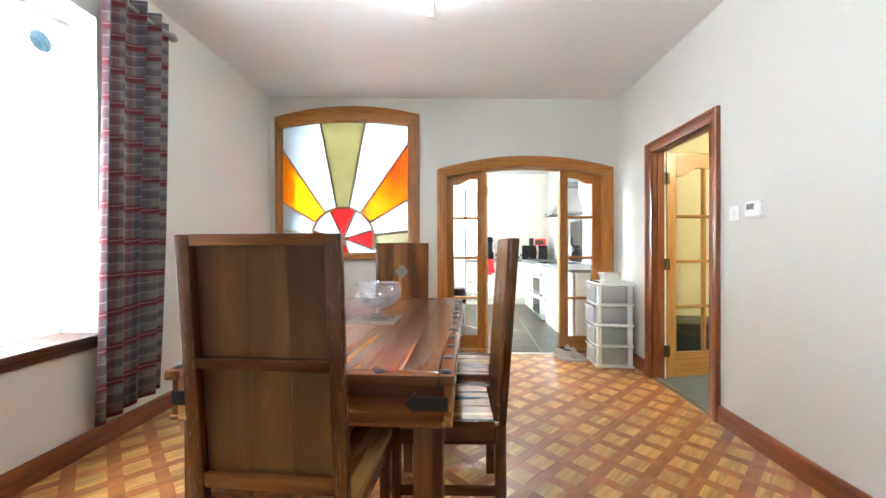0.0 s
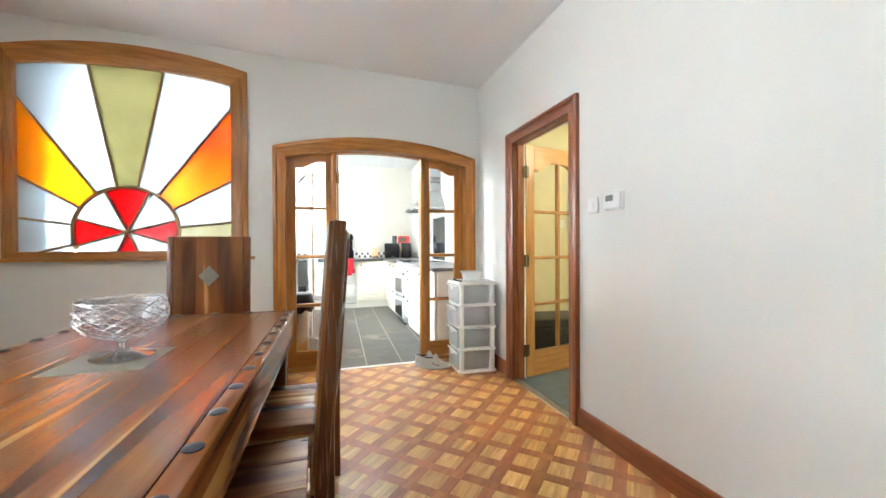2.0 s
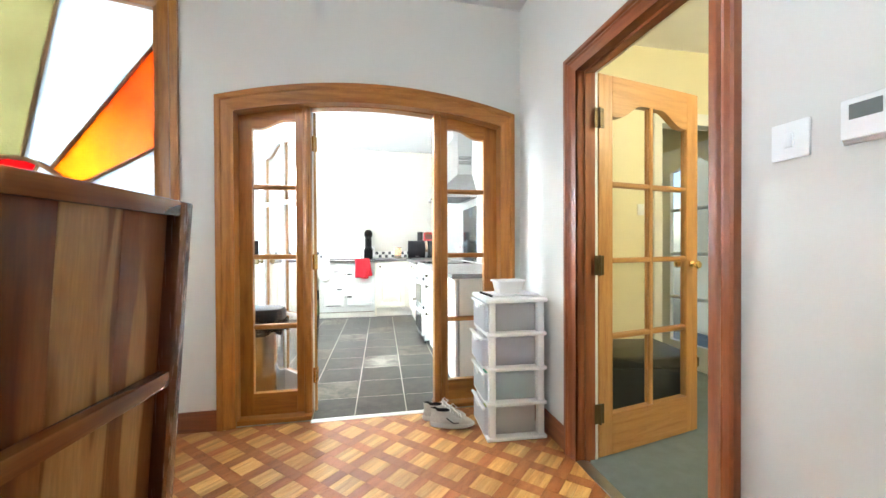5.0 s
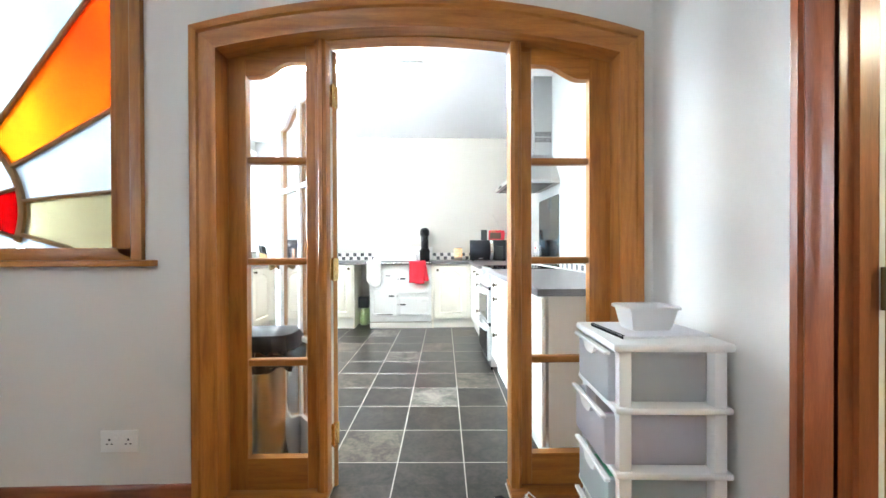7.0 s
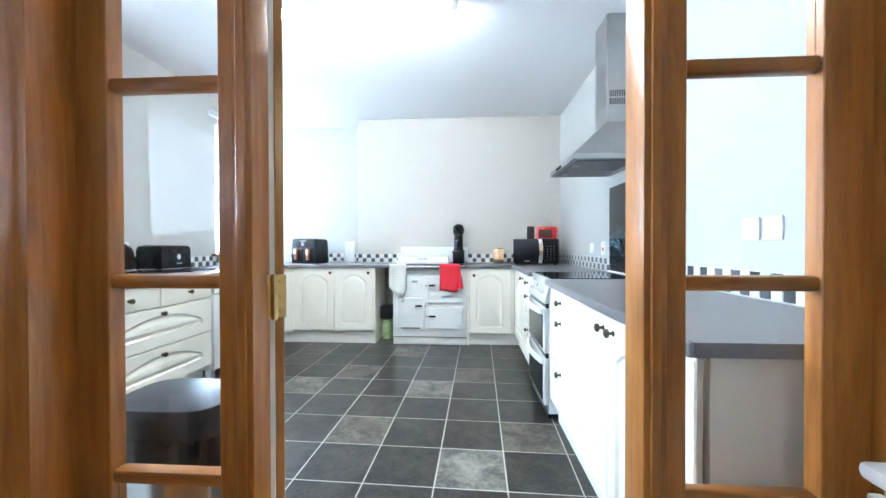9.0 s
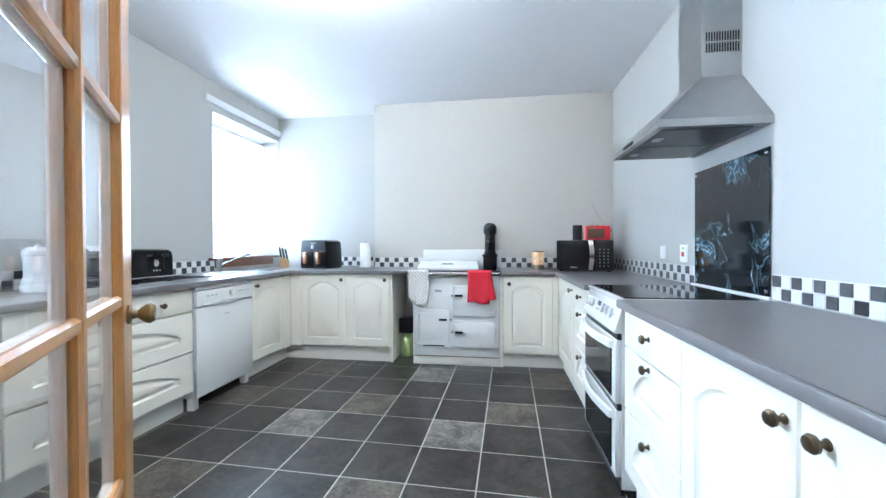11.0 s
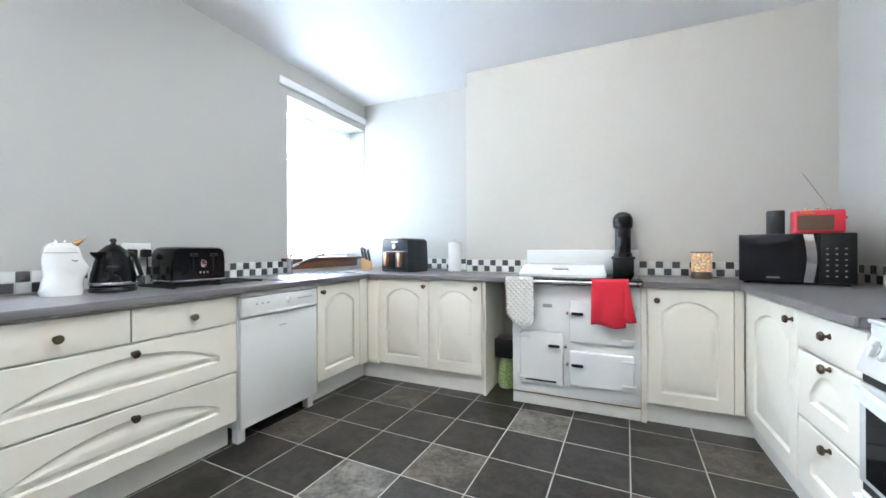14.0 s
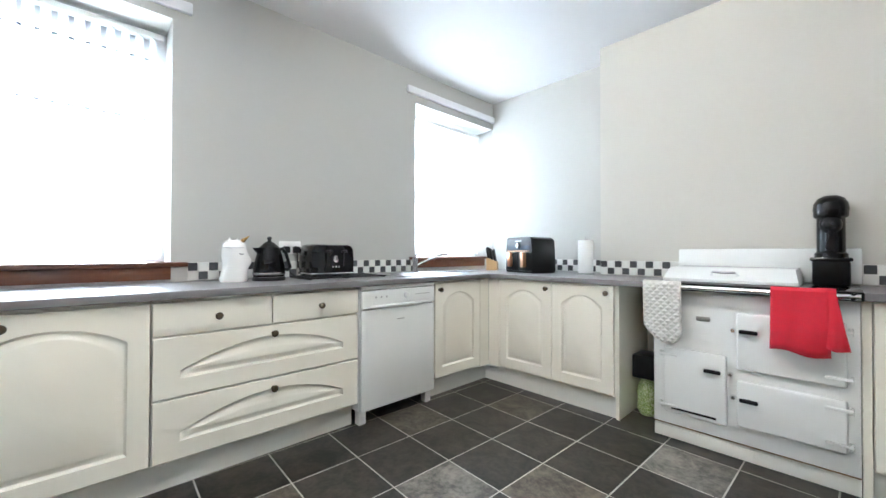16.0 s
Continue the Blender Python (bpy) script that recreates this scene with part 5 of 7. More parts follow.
base_unit(one_door + " beside the dishwasher", LX, 7.45, 90, 0.50, [(0, 0.50, 0.15, 0.852, "door", 0.045, 0.80)])
base_unit("cream double cabinet with arched moulded doors", -0.335, BY, 0, 0.925, [(0.0, 0.48, 0.15, 0.865, "door", 0.44, 0.81), (0.48, 0.925, 0.15, 0.865, "door", 0.88, 0.81)])
base_unit(one_door + " beside the range", 1.683, BY, 0, 0.448, [(0, 0.448, 0.13, 0.862, "door", 0.052, 0.785)])
single("range_filler", box(1.6505, 1.681, BY + 0.012, BY + 0.03, 0.0, 0.862, 0.002, 1), M_CREAM, "yellowed cream filler strip beside the range", "panel")
base_unit(one_door + " in the corner", RX, 7.99, -90, 0.60, [(0, 0.60, 0.14, 0.855, "door", 0.555, 0.805)], 0.6)
base_unit(drawers + " beside the cooker", RX, 7.385, -90, 0.465, [(0, 0.465, 0.70, 0.855, "plain", 0.252, 0.795), (0, 0.465, 0.425, 0.698, "drawer", 0.252, 0.678), (0, 0.465, 0.148, 0.423, "drawer", 0.252, 0.39)], 0.6)
base_unit(drawers + " beside the cooker", RX, 6.27, -90, 0.514, [(0, 0.514, 0.70, 0.855, "plain", 0.268, 0.79), (0, 0.514, 0.425, 0.698, "drawer", 0.268, 0.675), (0, 0.514, 0.148, 0.423, "drawer", 0.268, 0.387)], 0.6)
base_unit("cream double cabinet with arched moulded doors", RX, 5.755, -90, 1.0, [(0, 0.455, 0.14, 0.855, "door", 0.419, 0.80), (0.455, 1.0, 0.14, 0.855, "door", 0.517, 0.80)], 0.6)
single("corner_filler", box(-0.44, -0.335, BY + 0.001, BY + 0.03, 0.14, 0.862, 0.002, 1), M_CREAM, "cream corner filler panel between cabinets", "panel")
single("corner_filler", box(-0.458, -0.441, 7.952, BY + 0.001, 0.14, 0.862, 0.002, 1), M_CREAM, "cream corner filler panel between cabinets", "panel")
single("corner_filler", box(2.133, 2.18, BY + 0.008, BY + 0.03, 0.13, 0.862, 0.002, 1), M_CREAM, "cream corner filler panel between cabinets", "panel")
single("corner_filler", box(2.182, 2.2, 7.992, BY - 0.002, 0.14, 0.862, 0.002, 1), M_CREAM, "cream corner filler panel between cabinets", "panel")
single("end_panel", box(0.592, 0.612, BY + 0.026, 8.60, 0, 0.863, 0.001, 1), M_CREAM, "cream cabinet end panel down to floor", "panel")
for nm, b in (("plinth_west", merge(box(-0.54, -0.52, 4.74, 6.82, 0, 0.14), box(-0.54, -0.52, 7.46, 8.11, 0, 0.14))), ("plinth_north", merge(box(-0.52, 0.59, 8.11, 8.13, 0, 0.14), box(1.655, 2.24, 8.11, 8.13, 0, 0.125))), ("plinth_east", merge(box(2.235, 2.255, 6.92, 8.11, 0, 0.14), box(2.235, 2.255, 4.74, 6.28, 0, 0.14)))):
    structure(nm, b, M_PLINTH, "scuffed cream plinth board", "plinth")


def worktop(name, x0, x1, y0, y1, front, label="grey stone-look laminate worktop"):
    w = thing(name, label, "worktop")
    e = 0.012
    cut = {"x1": (x0, x1 - e, y0, y1), "x0": (x0 + e, x1, y0, y1), "y0": (x0, x1, y0 + e, y1)}[front]
    lip = {"x1": (x1 - e, x1, y0, y1), "x0": (x0, x0 + e, y0, y1), "y0": (x0, x1, y0, y0 + e)}[front]
    part("top", box(*cut, 0.866, 0.90), M_TOP, w)
    part("front_edge", box(*lip, 0.865, 0.90, 0.005, 3), M_TOP, w, "rounded laminate front edge")


worktop("worktop", KX0, -0.405, 4.725, KY1, "x1")
worktop("worktop", -0.4052, 0.266, 8.03, KY1, "y0")
worktop("worktop", 0.2662, 0.812, 8.03, 8.604, "y0")
worktop("worktop", 1.655, 2.15, 8.03, 8.604, "y0")
worktop("worktop", 2.1502, KX1, 6.915, 8.604, "x0")
worktop("worktop", 2.1502, KX1, 4.725, 6.29, "x0")

# ---- dishwasher ----
dw = thing("dishwasher", "white freestanding dishwasher under worktop", "dishwasher", -0.425, 6.832, 0, 90)
part("body", box(0, 0.60, 0.03, 0.58, 0.085, 0.86, 0.004), M_ENAMEL, dw)
part("door", box(0.002, 0.598, 0.0, 0.03, 0.09, 0.715, 0.006), M_ENAMEL, dw)
fas = part("control_panel", box(0.002, 0.598, -0.006, 0.03, 0.722, 0.835, 0.01), M_ENAMEL, dw)
part("trim_strip", box(0.0, 0.60, -0.002, 0.03, 0.838, 0.862, 0.003), M_ENAMEL, dw)
part("dial", lathe([(0.022, 0), (0.02, 0.012), (0.015, 0.016), (0, 0.016)], 20, (0.34, -0.006, 0.79), "y"), M_PLASTIC, fas)
for i in range(3):
    part("button", cyl(0.006, 0, 0.004, 12, (0.10 + 0.04 * i, -0.006, 0.79), "y"), M_STEEL, fas)
part("legend", merge(*[box(0.42 + 0.022 * i, 0.435 + 0.022 * i, -0.0075, -0.005, 0.786, 0.792) for i in range(6)]), M_STEEL, fas)
lip = []
for i in range(13):
    x, k = 0.06 + 0.48 * i / 12, math.sin(math.pi * i / 12)
    lip.append([(x, -0.004, 0.742), (x, -0.008 - 0.018 * k, 0.734), (x, -0.008 - 0.016 * k, 0.726), (x, 0.004, 0.722 - 0.016 * k)])
part("door_grip", strips(lip, True, True), M_ENAMEL, fas, "curved moulded door grip")
part("badge", box(0.27, 0.33, -0.0012, 0.001, 0.632, 0.638), M_STEEL, dw)
for x in (0.03, 0.57):
    part("foot", merge(box(x - 0.025, x + 0.025, 0.035, 0.085, 0, 0.088, 0.004)), M_PLASTIC, dw)


# ---- range cooker ----
def range_cooker():
    r = thing("range_cooker", "old white enamel range cooker with black hotplate", "range cooker", 0.822, 8.06, 0)
    W = 0.826
    part("body", box(0, W, 0.0, 0.53, 0.09, 0.86, 0.006), M_ENAMEL, r)
    part("plinth", merge(box(0.0, W, 0.02, 0.52, 0, 0.088, 0.004), box(0.0, 0.46, 0.012, 0.02, 0.004, 0.07, 0.003)), M_PLINTH, r, "chipped cream plinth")
    part("rust_line", box(0.002, W - 0.002, 0.004, 0.03, 0.084, 0.092), mat("rust", (0.20, 0.12, 0.06), 0.8, var=0.5, scale=25), r)
    part("hotplate", box(-0.012, W + 0.012, -0.045, 0.53, 0.862, 0.905, 0.008), M_BLKENAMEL, r)
    part("backplate", box(0.0, W + 0.02, 0.505, 0.53, 0.905, 1.10, 0.01), M_ENAMEL, r)
    lid = part("lid", merge(strips([[(0.03, 0.075, 0.908), (0.625, 0.075, 0.908), (0.625, 0.47, 0.908), (0.03, 0.47, 0.908)], [(0.03, 0.075, 0.925), (0.625, 0.075, 0.925), (0.625, 0.47, 0.93), (0.03, 0.47, 0.93)], [(0.045, 0.16, 0.985), (0.61, 0.16, 0.985), (0.61, 0.46, 0.99), (0.045, 0.46, 0.99)]], True, True)), M_ENAMEL, r, "white enamel hotplate lid")
    part("lid_handle", tube([(0.265, 0.115, 0.945), (0.275, 0.08, 0.966), (0.325, 0.07, 0.964), (0.375, 0.08, 0.966), (0.385, 0.115, 0.945)], 0.007, 8), M_CHROME, lid)
    part("rail", cyl(0.012, -0.02, W + 0.0, 14, (0, -0.085, 0.885), "x"), M_CHROME, r)
    for x in (0.0, W - 0.03):
        part("rail_bracket", merge(box(x, x + 0.016, -0.095, -0.03, 0.868, 0.9, 0.004)), M_BLKENAMEL, r)

    def oven(x0, x1, z0, z1, handle, hinge_side):
        d = part("oven_door", box(x0, x1, -0.028, 0.0, z0, z1, 0.012, 3), M_ENAMEL, r)
        hx = x0 + 0.05 if handle == "left" else x1 - 0.06
        part("handle", merge(box(hx - 0.035, hx + 0.04, -0.062, -0.044, z1 - 0.10, z1 - 0.08, 0.006), box(hx - 0.005, hx + 0.01, -0.046, -0.028, z1 - 0.095, z1 - 0.085)), M_BLACK, d, "black handle")
        lx = x0 - 0.022 if handle == "left" else x1 + 0.006
        part("catch", lathe([(0.012, 0), (0.012, 0.02), (0.008, 0.026), (0, 0.026)], 12, (lx + 0.008, 0, z1 - 0.095), "y"), M_CHROME, d)
        sx = x1 if hinge_side == "right" else x0
        s = 1 if hinge_side == "right" else -1
        for z in (z0 + 0.04, z1 - 0.04):
            a, b = sorted((sx - s * 0.07, sx + s * 0.02))
            part("hinge_strap", merge(box(a, b, -0.036, -0.026, z - 0.007, z + 0.007, 0.003), cyl(0.008, -0.016, 0.016, 10, (sx + s * 0.012, -0.026, z))), M_ENAMEL, d)
        return d

    left = oven(0.06, 0.355, 0.165, 0.535, "right", "left")
    part("draught_slot", box(0.10, 0.31, -0.033, -0.027, 0.188, 0.2, 0.002), M_BLACK, left)
    oven(0.395, 0.785, 0.475, 0.765, "left", "right")
    oven(0.395, 0.785, 0.185, 0.42, "left", "right")
    part("badge", box(0.215, 0.28, -0.004, 0.001, 0.70, 0.725, 0.003), M_STEEL, r)
    part("flue_box", merge(box(0.663, 0.803, 0.30, 0.49, 0.905, 1.035, 0.012), box(0.655, 0.811, 0.29, 0.50, 1.03, 1.05, 0.008)), M_BLKENAMEL, r, "black flue box")
    part("flue_pipe", merge(lathe([(0.064, 1.05), (0.064, 1.07), (0.055, 1.078), (0.054, 1.255), (0.063, 1.26), (0.067, 1.268), (0.067, 1.292), (0.058, 1.298)], 28, (0.733, 0.40, 0)), lathe([(0.066, 1.29), (0.07, 1.30), (0.066, 1.335), (0.052, 1.362), (0.028, 1.376), (0, 1.379)], 28, (0.733, 0.41, 0)), lathe([(0, -0.052), (0.026, -0.044), (0.041, -0.024), (0.045, 0), (0.041, 0.024), (0.026, 0.044), (0, 0.052)], 22, (0.733, 0.368, 1.222)), tube([(0.733, 0.42, 1.31), (0.733, 0.545, 1.312)], 0.056, 22), cyl(0.066, -0.548, -0.528, 28, (0.733, 0.0, 1.312), "y")), M_BLKENAMEL, r, "black enamelled flue pipe")


range_cooker()


def draped(name, label, x0, x1, y, z_top, front, back, m, wob, skew=0.0, round_end=False, category="towel", into=None):
    """A cloth folded over the range rail."""
    bm = bmesh.new()
    n, rows = 14, []
    path = [(-0.017 - 0.004 * k / 8, -front + front * k / 8) for k in range(9)]
    path += [(-0.016 * math.cos(a), 0.016 * math.sin(a)) for a in (0.5, 1.2, 1.9, 2.6)]
    path += [(0.017, -back * k / 6) for k in range(1, 7)]
    for j, (dy, dz) in enumerate(path):
        row = []
        for i in range(n + 1):
            u = i / n
            d = max(0, -dz) / front
            w = wob * d * math.sin(u * 9 + 2.0 * d + x0 * 7)
            sh = skew * d * (u - 0.2)
            hem = (0.025 if round_end else 0.009) * math.sin(u * 5 + 1) * d + (0.05 * (2 * u - 1) ** 4 * d if round_end else 0)
            row.append(bm.verts.new((x0 + (x1 - x0) * u + sh, y + dy + w * (1 if dy < 0 else 0.3), z_top + dz + (hem if dy < 0 else 0))))
        rows.append(row)
    for a, b in zip(rows, rows[1:]):
        for i in range(n):
            bm.faces.new((a[i], a[i + 1], b[i + 1], b[i]))
    c = into or thing(name, label, category)
    cl = part("fold" if into else "cloth", bm, m, c)
    s = cl.modifiers.new("thick", "SOLIDIFY")
    s.thickness = 0.006 if not round_end else 0.02
    return c


tt = draped("tea_towel", "red terry tea towel hung over range rail", 1.36, 1.55, 7.973, 0.90, 0.285, 0.25, M_REDCLOTH, 0.012, 0.012)
draped("tea_towel", "", 1.515, 1.575, 7.978, 0.902, 0.25, 0.2, M_REDCLOTH, 0.014, 0.05, False, "", tt)
draped("oven_glove", "quilted pale grey double oven glove on rail", 0.80, 0.985, 7.973, 0.902, 0.315, 0.25, M_GREYCLOTH, 0.008, 0.0, True, "oven glove")
def leafy():
    """Pale plastic with a print of green blades."""
    m = bpy.data.materials.new("green_leaf_print")
    n, l, p = nodes_of(m)
    co, mp, vo, rp = (n.new(k) for k in ("ShaderNodeTexCoord", "ShaderNodeMapping", "ShaderNodeTexVoronoi", "ShaderNodeValToRGB"))
    mp.inputs["Scale"].default_value, mp.inputs["Rotation"].default_value = (46, 46, 15), (0.35, 0.25, 0)
    l.new(co.outputs["Object"], mp.inputs["Vector"])
    l.new(mp.outputs[0], vo.inputs["Vector"])
    e = rp.color_ramp.elements
    e[0].color, e[1].color = (0.06, 0.15, 0.02, 1), (0.62, 0.68, 0.42, 1)
    e[0].position, e[1].position = 0.2, 0.62
    e.new(0.42).color = (0.27, 0.42, 0.08, 1)
    l.new(vo.outputs["Distance"], rp.inputs[0])
    l.new(rp.outputs[0], p.inputs["Base Color"])
    p.inputs["Roughness"].default_value = 0.35
    return m


gb = thing("rubbish_sack", "pale green printed bag beside the range", "bag", 0.70, 8.40, 0)
sack = lathe([(0, 0.0), (0.07, 0.0), (0.082, 0.03), (0.08, 0.08), (0.083, 0.13), (0.076, 0.18), (0.06, 0.225), (0.045, 0.25), (0, 0.25)], 28)
for v in sack.verts:
    if v.co.z > 0.005:
        a = math.atan2(v.co.y, v.co.x)
        k = 1 + 0.05 * math.sin(5 * a + 22 * v.co.z) + 0.035 * math.sin(9 * a - 31 * v.co.z)
        v.co.x, v.co.y = v.co.x * k * 0.9, v.co.y * k * 1.6
    else:
        v.co.x, v.co.y = v.co.x * 0.9, v.co.y * 1.6
part("bag", sack, leafy(), gb)
bx = thing("black_box", "small black metal box on the bag", "box", 0.70, 8.34, 0.25)
part("box", box(-0.07, 0.07, -0.09, 0.09, 0, 0.15, 0.008), M_BLACK, bx)


# ---- electric cooker ----
def cooker():
    c = thing("electric_cooker", "white double-oven electric cooker with black glass hob", "cooker", 2.15, 6.905, 0, -90)
    W = 0.60
    part("body", box(0, W, 0.03, 0.62, 0.03, 0.885, 0.004), M_ENAMEL, c)
    part("hob", box(0.012, W - 0.012, 0.045, 0.60, 0.898, 0.905, 0.002, 1), M_BLACKGLASS, c, "black ceramic glass hob")
    part("hob_trim", box(0, W, 0.022, 0.625, 0.885, 0.899, 0.005), M_ENAMEL, c)
    prof = [(0.0, 0.742), (0.0, 0.756), (0.042, 0.884), (0.048, 0.888), (0.06, 0.888), (0.06, 0.742)]
    face = part("control_panel", strips([[(x, y, z) for y, z in prof] for x in (0, W)], True, True), M_ENAMEL, c)
    lean = -18.2
    for x in (0.055, 0.105, 0.155, 0.36, 0.43, 0.50):
        k = merge(cyl(0.016, 0, 0.004, 16, (0, 0, 0), "y"), box(-0.0075, 0.0075, -0.017, -0.003, -0.026, 0.026, 0.005))
        part("control_knob", turned(k, pose(x, 0.02, 0.817, lean)), M_KNOB, face, "silver-white bar knob")
    part("clock", turned(box(0.23, 0.28, -0.002, 0.001, 0.0, 0.025), pose(0, 0.02, 0.817, lean)), M_BLACK, face, "dark clock display")
    for i in range(3):
        part("clock_button", turned(cyl(0.004, 0, 0.003, 8, (0.235 + 0.02 * i, 0, -0.02), "y"), pose(0, 0.02, 0.817, lean)), M_STEEL, face)
    for z0, z1 in ((0.42, 0.712), (0.085, 0.390)):
        d = part("oven_door", box(0.004, W - 0.004, 0.002, 0.03, z0, z1, 0.005), M_ENAMEL, c)
        part("door_glass", box(0.05, W - 0.05, -0.004, 0.003, z0 + 0.02, z1 - 0.05, 0.002, 1), M_BLACKGLASS, d, "dark oven glass")
        # black filler that paints the shade in the open gap above the door
        part("gap_shade", box(0.002, W - 0.002, 0.012, 0.0305, z1, z1 + 0.0295), M_BLACK, d)
        pts = [(0.02 + (W - 0.04) * i / 12, -0.012 - 0.03 * math.sin(math.pi * i / 12), z1 - 0.022) for i in range(13)]
        prof = strips([[(x, y - 0.008, z - 0.018), (x, y - 0.008, z + 0.014), (x, y + 0.010, z + 0.016), (x, y + 0.010, z - 0.02)] for x, y, z in pts], True, True)
        part("door_handle", prof, M_PLASTIC, d, "white curved handle")
    part("toe_panel", box(0.01, W - 0.01, 0.03, 0.05, 0.0, 0.085), M_BLACK, c)


cooker()


# ---- cooker hood and splashback ----
def hood():
    h = thing("cooker_hood", "brushed steel chimney cooker hood on wall", "cooker hood", KX1, 6.66, 1.67)
    x0, y0 = -0.47, 0.335
    base = [(x0, -y0), (0, -y0), (0, y0), (x0, y0)]
    top = [(-0.185, -0.12), (0, -0.12), (0, 0.118), (-0.185, 0.118)]
    loops = [[(x, y, 0.0) for x, y in base], [(x, y, 0.035) for x, y in base], [(x, y, 0.30) for x, y in top]]
    part("canopy", strips(loops, True, True), M_STEEL, h)
    part("chimney", box(-0.183, -0.001, -0.118, 0.116, 0.298, KH - 1.672, 0.002, 1), M_STEEL, h)
    slots = [box(-0.165 + 0.012 * i, -0.159 + 0.012 * i, -0.1195, -0.117, z, z + 0.045) for i in range(13) for z in (0.42, 0.475)]
    part("vent_slots", merge(*slots), M_BLACK, h, "black vent slots")
    for i, (a, b) in enumerate(((-0.30, -0.005), (0.005, 0.30))):
        f = part("grease_filter", box(-0.44, -0.06, a, b, -0.006, -0.001, 0.002, 1), mat("dark_filter_mesh", (0.10, 0.10, 0.10), 0.4, 0.8, var=0.3, scale=120), h, "dark metal filter")
        part("filter_catch", box(-0.42, -0.38, a + 0.12, a + 0.18, -0.012, -0.005, 0.003), M_STEEL, f)
    part("lamp_strip", box(-0.05, -0.01, -0.28, 0.28, -0.006, -0.001), M_STEEL, h)
    for i in range(5):
        part("switch", box(-0.478, -0.468, -0.02 + 0.03 * i, -0.002 + 0.03 * i, 0.008, 0.026, 0.003, 1), M_BLACK, h)


hood()


def marble():
    m = bpy.data.materials.new("black_marbled_glass")
    n, l, p = nodes_of(m)
    co = n.new("ShaderNodeTexCoord")
    warp, wv, rp = n.new("ShaderNodeTexNoise"), n.new("ShaderNodeTexNoise"), n.new("ShaderNodeValToRGB")
    warp.inputs["Scale"].default_value = 5
    l.new(co.outputs["Object"], warp.inputs["Vector"])
    ad = n.new("ShaderNodeVectorMath")
    ad.operation = "MULTIPLY_ADD"
    ad.inputs[1].default_value = (0.22, 0.22, 0.22)
    l.new(warp.outputs["Color"], ad.inputs[0])
    l.new(co.outputs["Object"], ad.inputs[2])
    wv.inputs["Scale"].default_value, wv.inputs["Detail"].default_value, wv.inputs["Distortion"].default_value = 4.5, 8, 1.5
    l.new(ad.outputs[0], wv.inputs["Vector"])
    e = rp.color_ramp.elements
    e[0].position, e[0].color = 0.44, (0.010, 0.013, 0.016, 1)
    e[1].position, e[1].color = 0.56, (0.010, 0.012, 0.014, 1)
    e.new(0.488).color = (0.022, 0.04, 0.055, 1)
    e.new(0.5).color = (0.42, 0.58, 0.66, 1)
    e.new(0.508).color = (0.05, 0.10, 0.14, 1)
    l.new(wv.outputs[0], rp.inputs[0])
    mask, mr, mx = n.new("ShaderNodeTexNoise"), n.new("ShaderNodeMapRange"), n.new("ShaderNodeMix")
    mask.inputs["Scale"].default_value = 3.1
    l.new(co.outputs["Object"], mask.inputs["Vector"])
    mr.inputs[1].default_value, mr.inputs[2].default_value = 0.42, 0.58
    l.new(mask.outputs[0], mr.inputs[0])
    mx.data_type = "RGBA"
    mx.inputs[6].default_value = (0.011, 0.013, 0.015, 1)
    l.new(mr.outputs[0], mx.inputs[0])
    l.new(rp.outputs[0], mx.inputs[7])
    l.new(mx.outputs[2], p.inputs["Base Color"])
    p.inputs["Roughness"].default_value = 0.07
    return m


sp = thing("splashback", "black marbled glass splashback with pale blue veins", "splashback", KX1, 6.653, 0.905)
part("panel", box(-0.01, -0.003, -0.313, 0.313, 0, 0.668, 0.002, 1), marble(), sp)
for y in (-0.295, 0.295):
    for z in (0.03, 0.645):
        part("fixing", lathe([(0.009, 0), (0.008, 0.004), (0, 0.006)], 12, (0, 0, 0), "x"), M_CHROME, sp).matrix_local = pose(-0.0102, y, z, 0, 0, 180)
part("bottom_trim", box(-0.022, -0.002, -0.33, 0.33, -0.006, 0.008, 0.003), M_PLASTIC, sp)


# ---- things on the worktops ----
WT = 0.9
wall_plate("wall_socket", "white double socket above worktop", "socket", KX0, 6.64, 1.105, 90, 0.15, 0.09, "double_socket")
wall_plate("wall_socket", "white blank socket plate on wall", "socket", KX1, 7.405, 1.09, -90, 0.09, 0.09, "plain")
for y in (5.35, 5.46):
    wall_plate("wall_socket", "pale grey socket plate on kitchen wall", "socket", KX1, y, 1.18, -90, 0.09, 0.09, "switch")
wall_plate("cooker_switch", "white cooker switch with red rocker", "switch", KX1, 7.108, 1.088, -90, 0.09, 0.11, "cooker_switch")
for y in (6.605, 6.677):
    pl = thing("mains_plug", "black plug in wall socket", "plug", KX0 + 0.01, y, 1.09, 90, "plugs above worktop")
    part("plug", box(-0.024, 0.024, -0.04, 0, -0.024, 0.024, 0.01), M_BLACK, pl)
    part("flex", tube([(0, -0.03, -0.02), (0, -0.035, -0.08), (0.01, -0.06, -0.15), (0.03, -0.12, -0.186)], 0.004, 6), M_BLACK, pl)

